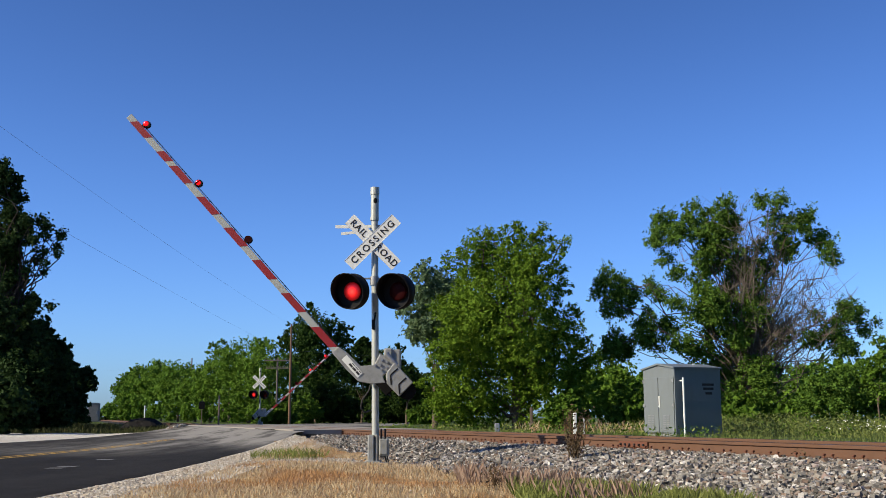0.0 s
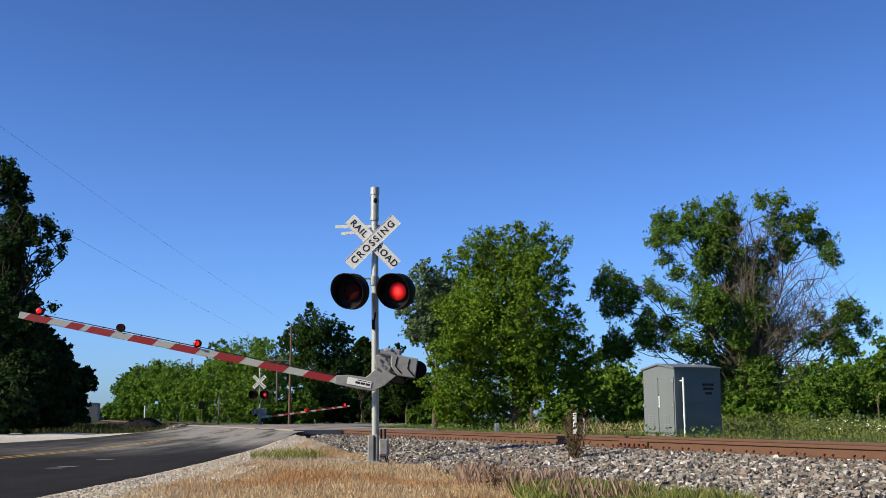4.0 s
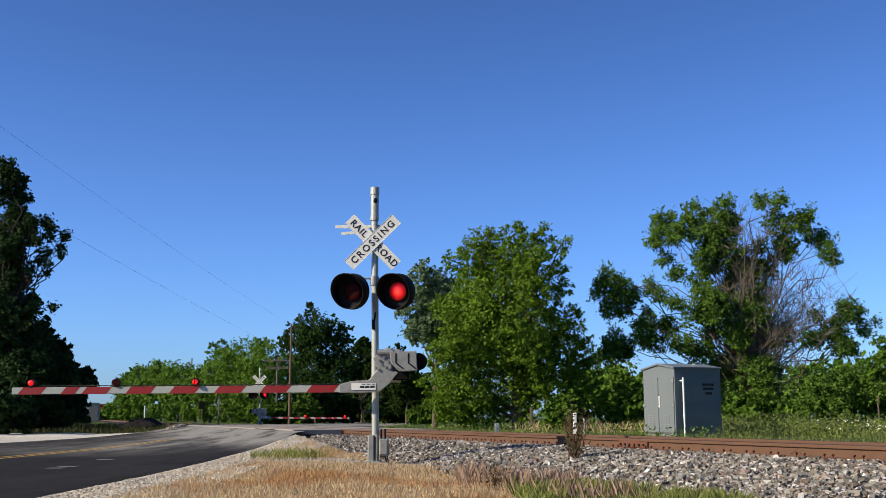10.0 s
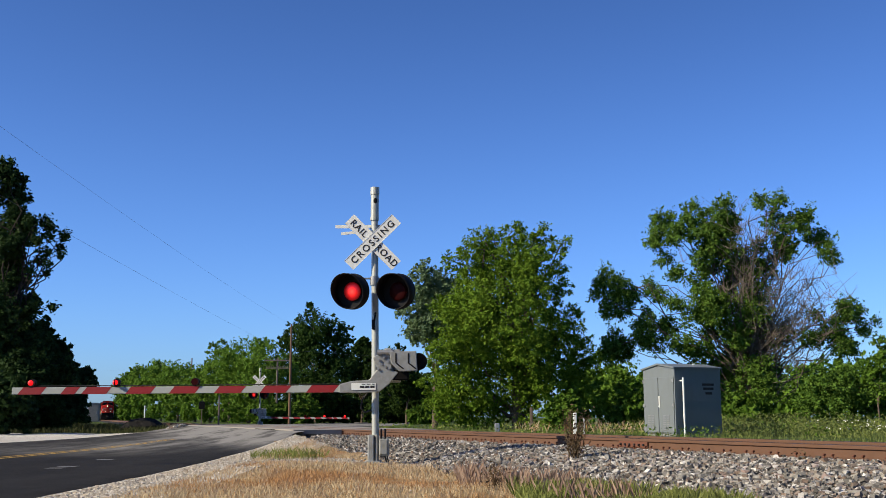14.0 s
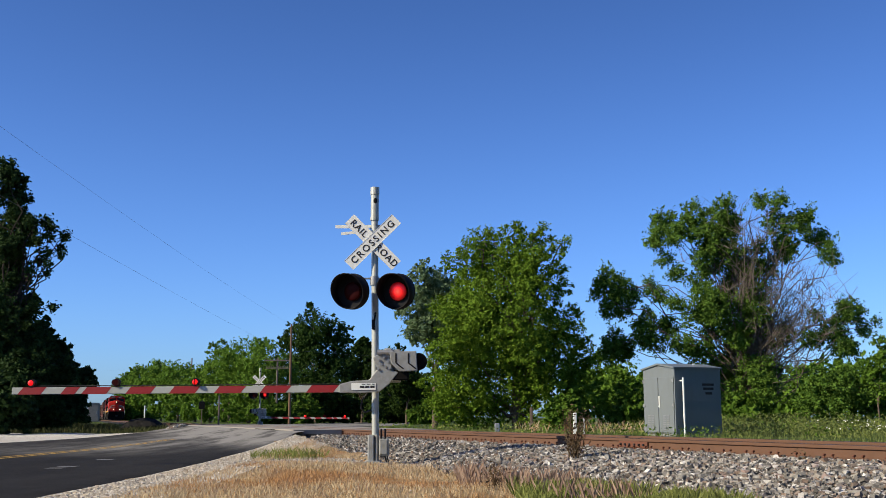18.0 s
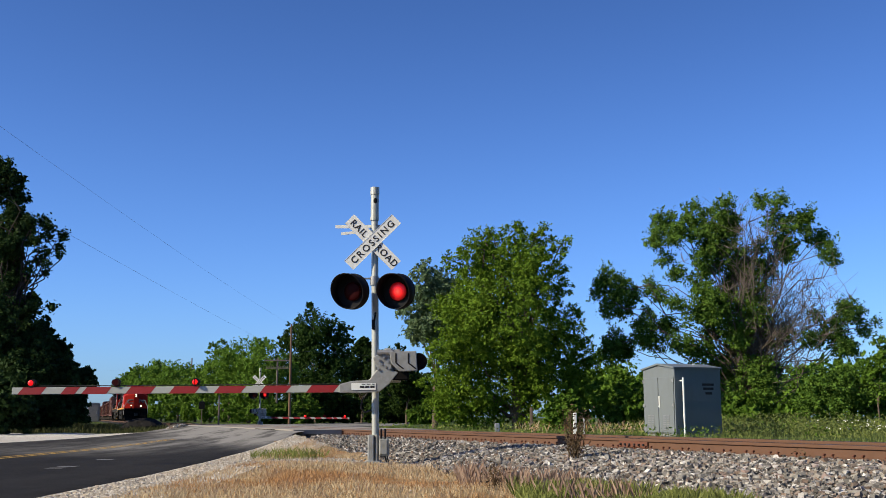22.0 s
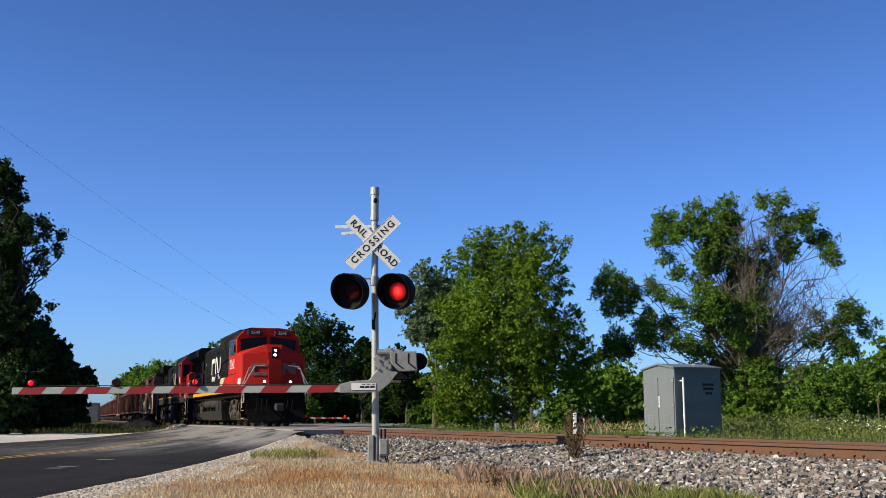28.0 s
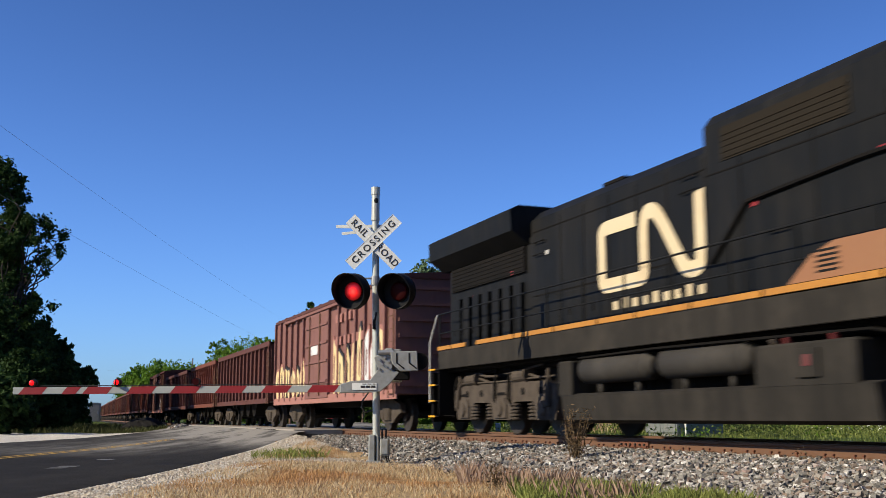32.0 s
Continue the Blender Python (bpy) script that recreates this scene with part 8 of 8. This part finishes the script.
            part("windscreen", bm, "window_dark", cab, "dark windscreen pane")
            bm = bm_new()
            box(bm, min(sx * 0.98, sx * 1.38), max(sx * 0.98, sx * 1.38), cab1 - 0.01, cab1 + 0.02, 3.2, 4.0)
            part("windscreen", bm, "window_dark", cab, "dark corner window")
            bm = bm_new()
            box(bm, sx * 0.3, sx * 1.0, cab1 - 0.05, cab1 + 0.1, 4.28, 4.54, 0.02)
            nb = part("number_board", bm, "sign_black", cab, "black number board")
            letters("board_number", number, 0.20, "loco_cream", nb, Matrix.Translation((sx * 0.65, cab1 + 0.104, 4.41)) @ pose(0, 0, 0, 90, 0, 180), "pale numerals", bold=0.003)
            for yy in (F - 0.15, F - 0.78):
                bm = bm_new()
                pipe(bm, [(sx * 1.47, yy, 0.6), (sx * 1.47, yy, 1.95), (sx * 1.22, yy - 0.1, 2.74), (sx * 1.16, yy - 0.45, 2.84)], 0.024, 8)
                part("grab_rail", bm, "rail_white", t, "white front grab rail")
            bm = bm_new()
            pipe(bm, [(sx * 0.95, F, 1.72), (sx * 0.95, F, 2.2), (sx * 0.7, F - 0.15, 2.75)], 0.022, 8)
            part("grab_rail", bm, "rail_white", t, "white front grab rail")
            railing(t, sx * 1.46, [cab1 + 0.1, -0.3], 1.72, 2.72, red)
        bm = bm_new()
        box(bm, -0.55, 0.55, -0.87, -0.835, 2.55, 3.05, 0.01)
        part("nose_panel", bm, "loco_red_old", nose, "dull red panel on the nose")
        bm = bm_new()
        box(bm, -0.45, 0.45, cab1 - 0.4, cab1 + 0.12, 4.66, 4.8, 0.03)
        part("roof_box", bm, "loco_black", cab)
    # ends: pilots, steps, couplers, rear rails
    for y, way in ((F, 1), (R, -1)):
        bm = bm_new()
        if way > 0:
            v = [(-1.1, y, 1.45), (1.1, y, 1.45), (1.32, y + 0.02, 1.2), (1.40, y + 0.05, 0.75), (1.30, y + 0.22, 0.18), (-1.30, y + 0.22, 0.18), (-1.40, y + 0.05, 0.75), (-1.32, y + 0.02, 1.2)]
            bv = [bm.verts.new(p) for p in v]
            bw = [bm.verts.new((p[0], p[1] - 0.1, p[2])) for p in v]
            bm.faces.new(bv)
            bm.faces.new(bw[::-1])
            for i in range(8):
                bm.faces.new((bv[i], bw[i], bw[(i + 1) % 8], bv[(i + 1) % 8]))
            bmesh.ops.recalc_face_normals(bm, faces=bm.faces)
        else:
            box(bm, -1.4, 1.4, y - 0.06, y + 0.04, 0.25, 1.4, 0.02)
        part("pilot", bm, "under_black", t, "black steel pilot plate")
        bm = bm_new()
        for q in range(3):
            box(bm, -0.95 + 0.06 * q, 0.95 - 0.06 * q, min(y, y + way * (0.05 + 0.04 * q)), max(y, y + way * (0.05 + 0.04 * q)), 1.36 + 0.09 * q, 1.41 + 0.09 * q)
        part("anticlimber", bm, "under_black", t)
        coupler(t, y + way * 0.1, way)
        for hx in (-0.72, -0.5, 0.45, 0.68, 0.9):
            bm = bm_new()
            pipe(bm, [(hx, y + way * 0.04, 1.28), (hx + 0.03, y + way * 0.22, 1.05), (hx + 0.10, y + way * 0.26, 0.62), (hx + 0.16, y + way * 0.22, 0.52)], 0.024, 7)
            part("air_hose", bm, "under_black", t, "hanging air hose")
        for sx in (1, -1):
            bm = bm_new()
            box(bm, min(sx * 1.08, sx * 1.5), max(sx * 1.08, sx * 1.5), y - way * 0.70 - 0.02, y - way * 0.70 + 0.02, 0.4, 1.62)
            box(bm, min(sx * 1.08, sx * 1.12), max(sx * 1.08, sx * 1.12), min(y, y - way * 0.7), max(y, y - way * 0.7), 0.35, 1.62)
            w = part("step_well", bm, "under_black", t)
            for k in range(4):
                bm = bm_new()
                z = 0.36 + k * 0.36
                box(bm, min(sx * 1.1, sx * 1.49), max(sx * 1.1, sx * 1.49), min(y, y - way * 0.62), max(y, y - way * 0.62), z, z + 0.03)
                part("step", bm, "under_black", w)
                bm = bm_new()
                box(bm, min(sx * 1.49, sx * 1.51), max(sx * 1.49, sx * 1.51), min(y - way * 0.05, y - way * 0.45), max(y - way * 0.05, y - way * 0.45), z - 0.005, z + 0.035)
                part("step_edge", bm, "loco_yellow", w, "yellow step edge")
            if way < 0:
                bm = bm_new()
                pipe(bm, [(sx * 1.46, y, 0.7), (sx * 1.46, y, 2.1), (sx * 1.38, y + 0.3, 2.75)], 0.021, 8)
                part("grab_rail", bm, "rail_white", t, "white rear grab rail")
    # running gear
    loco_truck(t, -2.5)
    loco_truck(t, -17.0)
    bm = bm_new()
    prism(bm, [(-1.30, 0.76), (-1.46, 0.72), (-1.40, 0.30), (-1.2, 0.25), (1.2, 0.25), (1.40, 0.30), (1.46, 0.72), (1.30, 0.76)], -13.75, -6.2)
    part("fuel_tank", bm, "tank_grey", t, "long dusty grey fuel tank")
    for sx in (1, -1):
        bm = bm_new()
        box(bm, min(sx * 0.8, sx * 1.44), max(sx * 0.8, sx * 1.44), -8.35, -6.5, 0.70, 1.26, 0.03)
        part("tank_upper", bm, "tank_grey", t)
        bm = bm_new()
        box(bm, min(sx * 0.8, sx * 1.44), max(sx * 0.8, sx * 1.44), -13.9, -13.4, 0.70, 1.33, 0.03)
        part("tank_upper", bm, "tank_grey", t)
        bm = bm_new()
        box(bm, min(sx * 1.44, sx * 1.475), max(sx * 1.44, sx * 1.475), -7.5, -7.1, 0.82, 1.18, 0.006)
        pl = part("filler_cover", bm, "tank_grey", t)
        part("placard", box(bm_new(), min(sx * 1.46, sx * 1.482), max(sx * 1.46, sx * 1.482), -7.36, -7.24, 0.96, 1.10), "arm_red_dull", pl, "faded red placard")
        for yy in (-8.0, -7.75, -6.9):
            bm = bm_new()
            tube(bm, (sx * 1.36, yy, 1.24), (sx * 1.40, yy, 1.33), 0.045, seg=10)
            part("drain_valve", bm, "arm_red_dull" if yy > -7.9 else "truck_grey", t, "small red valve")
        bm = bm_new()
        pipe(bm, [(sx * 1.38, -13.2, 1.36), (sx * 1.42, -10.8, 1.38), (sx * 1.40, -8.5, 1.36), (sx * 1.36, -6.3, 1.34), (sx * 1.30, -5.6, 1.2)], 0.022, 6)
        part("conduit", bm, "under_black", t)
        for a, b in ((-13.25, -11.0), (-10.75, -8.55)):
            bm = bm_new()
            for u0, u1, r0, r1 in ((a, a + 0.05, 0.10, 0.19), (a + 0.05, a + 0.12, 0.19, 0.235), (a + 0.12, b - 0.12, 0.235, 0.235), (b - 0.12, b - 0.05, 0.235, 0.19), (b - 0.05, b, 0.19, 0.10)):
                tube(bm, (sx * 1.22, u0, 1.15), (sx * 1.22, u1, 1.15), r0, r1, seg=22)
            box(bm, sx * 1.2 - 0.06, sx * 1.2 + 0.06, a + 0.5, a + 0.56, 0.72, 0.95)
            box(bm, sx * 1.2 - 0.06, sx * 1.2 + 0.06, b - 0.56, b - 0.5, 0.72, 0.95)
            part("air_reservoir", bm, "reservoir_grey", t, "cylindrical air reservoir", smooth=True)
    return t


def ore_car(name, label, length, height, mat, ribs):
    """Open ribbed hopper car; y from +length/2 to -length/2."""
    t = thing(name, Matrix(), label, "hopper car", group="hopper cars")
    h, W = length / 2, 1.50
    bm = bm_new()
    z0 = 1.05
    prism(bm, [(-h + 0.15, height), (h - 0.15, height), (h - 0.15, z0), (-h + 0.15, z0)], -W + 0.08, W - 0.08, "x")
    part("body", bm, mat, t, "rust-red steel hopper body")
    bm = bm_new()
    box(bm, -W, W, -h + 0.1, h - 0.1, height - 0.02, height + 0.06)
    part("ore_load", bm, "under_black", t, "dark bulk load")
    for sx in (1, -1):
        bm = bm_new()
        box(bm, sx * W - 0.05, sx * W + 0.04, -h + 0.08, h - 0.08, height - 0.12, height + 0.09, 0.01)
        part("top_chord", bm, mat, t)
        bm = bm_new()
        box(bm, sx * W - 0.06, sx * W + 0.03, -h + 0.08, h - 0.08, z0 - 0.08, z0 + 0.12, 0.01)
        part("side_sill", bm, mat, t)
        first = None
        for i in range(ribs):
            y = -h + 0.25 + i * (length - 0.5) / (ribs - 1)
            if first is None:
                bm = bm_new()
                box(bm, sx * W - 0.08, sx * W + 0.03, -0.06, 0.06, z0, height)
                first = part("rib", bm, mat, t)
                first.matrix_basis = pose(0, y, 0)
            else:
                again(first, pose(0, y, 0), t)
        for y in (-h + 0.1, h - 0.1):
            bm = bm_new()
            for q in (-0.2, 0.2):
                tube(bm, (sx * (W + 0.06), y + q, z0 - 0.1), (sx * (W + 0.06), y + q, z0 + 2.0), 0.016, seg=5)
            for k in range(6):
                tube(bm, (sx * (W + 0.06), y - 0.2, z0 + k * 0.36), (sx * (W + 0.06), y + 0.2, z0 + k * 0.36), 0.014, seg=5)
            part("ladder", bm, "rail_rust", t)
    bm = bm_new()
    box(bm, -0.5, 0.5, -h - 0.05, h + 0.05, 0.8, 1.06)
    part("centre_sill", bm, "under_black", t)
    coupler(t, h, 1)
    coupler(t, -h, -1)
    for y in (h - 1.6, -h + 1.6):
        freight_truck(t, y)
    bm = bm_new()
    for y in (-1.6, 0.0, 1.6):
        prism(bm, [(y - 0.7, z0), (y + 0.7, z0), (y + 0.25, 0.45), (y - 0.25, 0.45)], -1.1, 1.1, "x")
    part("hopper_outlet", bm, "under_black", t)
    return t


def boxcar(name, label, length, height, mat, graffiti):
    t = thing(name, Matrix(), label, "boxcar", group="boxcars")
    h, W, z0 = length / 2, 1.52, 0.98
    bm = bm_new()
    box(bm, -W + 0.05, W - 0.05, -h, h, z0, height - 0.18)
    part("body", bm, mat, t, "faded maroon ribbed steel walls")
    bm = bm_new()
    prism(bm, [(-W, height - 0.18), (-W, height - 0.08), (0, height + 0.04), (W, height - 0.08), (W, height - 0.18)], -h - 0.04, h + 0.04)
    part("roof", bm, "ore_red", t, "low pitched ribbed roof")
    for k in range(12):
        bm = bm_new()
        y = -h + 0.5 + k * (length - 1.0) / 11
        prism(bm, [(-W, height - 0.10), (-W, height - 0.05), (0, height + 0.08), (W, height - 0.05), (W, height - 0.10), (0, height + 0.02)], y - 0.05, y + 0.05)
        part("roof_rib", bm, "ore_red", t)
    for sx in (1, -1):
        for i in range(17):
            y = -h + 0.06 + i * (length - 0.12) / 16
            if -2.6 < y < 1.0:
                continue
            bm = bm_new()
            box(bm, sx * W - 0.06, sx * W + 0.04, y - 0.06, y + 0.06, z0, height - 0.18)
            part("rib", bm, mat, t)
        bm = bm_new()
        box(bm, sx * W - 0.02, sx * W + 0.02, -h, h, z0 - 0.14, z0 + 0.12, 0.01)
        part("side_sill", bm, "boxcar_pink" if sx > 0 else mat, t, "pale pinkish side sill")
        # sliding door with bars
        bm = bm_new()
        box(bm, sx * W - 0.04, sx * W + 0.05, -2.35, 0.75, z0 + 0.02, height - 0.30, 0.01)
        d = part("sliding_door", bm, mat, t, "maroon sliding door")
        for z in (1.55, 2.2, 2.8, 3.4):
            bm = bm_new()
            box(bm, sx * W, sx * W + sx * 0.085, -2.3, 0.7, z - 0.04, z + 0.04) if sx > 0 else box(bm, sx * W - 0.085, sx * W, -2.3, 0.7, z - 0.04, z + 0.04)
            part("door_beam", bm, mat, d)
        for y in (-1.6, -0.2):
            bm = bm_new()
            tube(bm, (sx * (W + 0.09), y, z0 + 0.1), (sx * (W + 0.09), y, height - 0.4), 0.025, seg=6)
            part("lock_rod", bm, "rail_rust", d)
        bm = bm_new()
        box(bm, sx * W - 0.03, sx * W + 0.065, -1.45, -0.55, 2.45, 2.75)
        part("data_panel", bm, "graffiti_white", d, "white stencilled data panel")
        bm = bm_new()
        box(bm, min(sx * W, sx * (W + 0.10)), max(sx * W, sx * (W + 0.10)), -h * 0.75, h * 0.62, height - 0.33, height - 0.24)
        part("door_track", bm, mat, t)
        rng = np.random.default_rng(21)
        # painted-over lettering as bars, and the graffiti's blocky letters
        for r, (z, n, ww) in enumerate(((3.42, 5, 0.24), (2.72, 7, 0.20))):
            for i in range(n):
                bm = bm_new()
                y = 1.6 + i * (ww + 0.28) * (0.95 if n < 6 else 0.98)
                if y + ww > h - 0.3:
                    continue
                box(bm, sx * W - 0.03, sx * W - 0.0 + 0.012 * sx + 0.012, y, y + ww, z - 0.13, z + 0.13)
                part("lettering_bar", bm, "boxcar_pink", t, "worn pale lettering")
        for y0, y1, top, m in graffiti:
            y = y0
            while y < y1:
                wd = rng.uniform(0.42, 0.80)
                hh = top * rng.uniform(0.75, 1.12)
                x0 = W - 0.04
                # a swelling letter: an uneven rounded outline, paint on a darker edge
                ring = []
                for i in range(18):
                    q = 2 * math.pi * i / 18
                    w = 1 + 0.16 * math.sin(3 * q + y) + 0.10 * math.sin(5 * q + 2 * y)
                    cx, cz = math.cos(q), math.sin(q)
                    ring.append((math.copysign(abs(cx) ** 0.6, cx) * w, math.copysign(abs(cz) ** 0.7, cz) * w))
                cy, cz0 = y + wd / 2, z0 + 0.10 + hh / 2
                bm = bm_new()
                prism(bm, [(cy + a * (wd / 2 + 0.05), cz0 + b * (hh / 2 + 0.05)) for a, b in ring], min(sx * x0, sx * (x0 + 0.048)), max(sx * x0, sx * (x0 + 0.048)), "x")
                g = part("graffiti_letter", bm, "sign_black" if m == "graffiti_white" or rng.uniform() < 0.4 else "boxcar_pink", t, "cream and white graffiti letter")
                bm = bm_new()
                prism(bm, [(cy + a * wd / 2.3, cz0 + b * hh / 2.2) for a, b in ring], min(sx * x0, sx * (x0 + 0.054)), max(sx * x0, sx * (x0 + 0.054)), "x")
                part("graffiti_fill", bm, m if rng.uniform() < 0.75 else "graffiti_white", g)
                bm = bm_new()
                k0 = rng.uniform(-0.12, 0.12) * wd
                prism(bm, [(cy + k0 - 0.04, cz0 - hh * 0.22), (cy + k0 + 0.05, cz0 - hh * 0.26), (cy + k0 + 0.08, cz0 + hh * 0.16), (cy + k0 - 0.02, cz0 + hh * 0.24)], min(sx * x0, sx * (x0 + 0.060)), max(sx * x0, sx * (x0 + 0.060)), "x")
                part("graffiti_outline", bm, "boxcar_red" if rng.uniform() < 0.6 else "sign_black", g)
                y += wd + rng.uniform(0.03, 0.12)
        bm = bm_new()
        for q in (h - 0.55, h - 0.1):
            tube(bm, (sx * (W + 0.06), q, z0 - 0.1), (sx * (W + 0.06), q, z0 + 2.9), 0.016, seg=5)
        for k in range(9):
            tube(bm, (sx * (W + 0.06), h - 0.55, z0 + k * 0.34), (sx * (W + 0.06), h - 0.1, z0 + k * 0.34), 0.014, seg=5)
        part("ladder", bm, "rail_rust", t)
    bm = bm_new()
    for k in range(7):
        box(bm, -W + 0.05, W - 0.05, h - 0.01, h + 0.05, z0 + 0.2 + k * 0.42, z0 + 0.3 + k * 0.42)
    part("end_corrugation", bm, mat, t)
    bm = bm_new()
    box(bm, -0.4, 0.4, -h - 0.2, h + 0.2, 0.72, 1.0)
    part("centre_sill", bm, "under_black", t)
    coupler(t, h + 0.1, 1)
    coupler(t, -h - 0.1, -1)
    for y in (h - 2.0, -h + 2.0):
        freight_truck(t, y)
    return t


# how far the nose of the first locomotive stands from the point nearest the camera
TRAIN_ROWS = ((0, 508), (5, 424.5), (9, 357), (13, 292), (16.5, 236), (19, 194.3), (22, 144), (25, 95.3), (27.5, 56.7), (28.5, 40.3), (29.2, 28.4), (29.9, 16.5), (31, -2.2), (32, -19.2))
TRAIN = []  # (thing, distance of its middle behind the nose, its own middle)


def build_train():
    TRAIN.append((locomotive("locomotive", "clean red and black wide-nosed diesel freight locomotive with yellow stripe", True, "loco_red", False, "2543"), 9.85, -9.85))
    TRAIN.append((locomotive("locomotive", "grimy red and black narrow-nosed diesel locomotive with cream markings", False, "loco_red_old", True, "2103"), 22.15 + 9.85, -9.85))
    b = boxcar("boxcar", "faded maroon boxcar with cream graffiti along its lower side", 15.4, 4.18, "boxcar_red", ((-7.4, -2.9, 1.2, "graffiti_cream"), (1.3, 6.6, 1.75, "graffiti_cream"), (-2.2, -0.2, 0.9, "graffiti_white")))
    TRAIN.append((b, 52.65, 0.0))
    a = ore_car("hopper_car", "rust-red ribbed steel hopper car loaded with dark bulk", 14.0, 3.40, "ore_red", 15)
    TRAIN.append((a, 68.5, 0.0))
    o = ore_car("hopper_car", "orange-brown ribbed steel hopper car", 10.9, 3.40, "ore_orange", 13)
    TRAIN.append((o, 81.8, 0.0))
    TRAIN.append((copy_thing(a, Matrix()), 94.6 + 1.5, 0.0))
    b2 = boxcar("boxcar", "plain maroon boxcar behind the hopper cars", 14.2, 4.2, "ore_red", ((4.0, 5.2, 0.8, "graffiti_white"),))
    TRAIN.append((b2, 112.2, 0.0))
    at = 120.3
    for i in range(16):
        src, L = ((o, 11.7), (a, 14.8), (o, 11.7), (a, 14.8), (o, 11.7))[i % 5]
        TRAIN.append((copy_thing(src, Matrix()), at + L / 2, 0.0))
        at += L


build_train()


def train_motions():
    for ob, back, own in TRAIN:
        walk(ob, [(t, along(s + back) @ Matrix.Translation((0, -own, 0))) for t, s in TRAIN_ROWS])


def sway_motions():
    """Trees that rock a little in the breeze."""
    for name, lean, seed in (("shade_tree", 0.36, 3), ("cottonwood", 0.26, 4), ("broad_tree", 0.16, 5), ("silver_tree", 0.2, 6)):
        rng = np.random.default_rng(seed)
        ob = bpy.data.objects[name]
        home = ob.matrix_basis.copy()
        walk(ob, [(1.0 * i, home @ pose(0, 0, 0, rng.normal() * lean * 0.4, np.clip(rng.normal(), -1.6, 1.6) * lean, 0)) for i in range(34)])


def motions():
    signal_motions()
    sway_motions()
    train_motions()


motions()
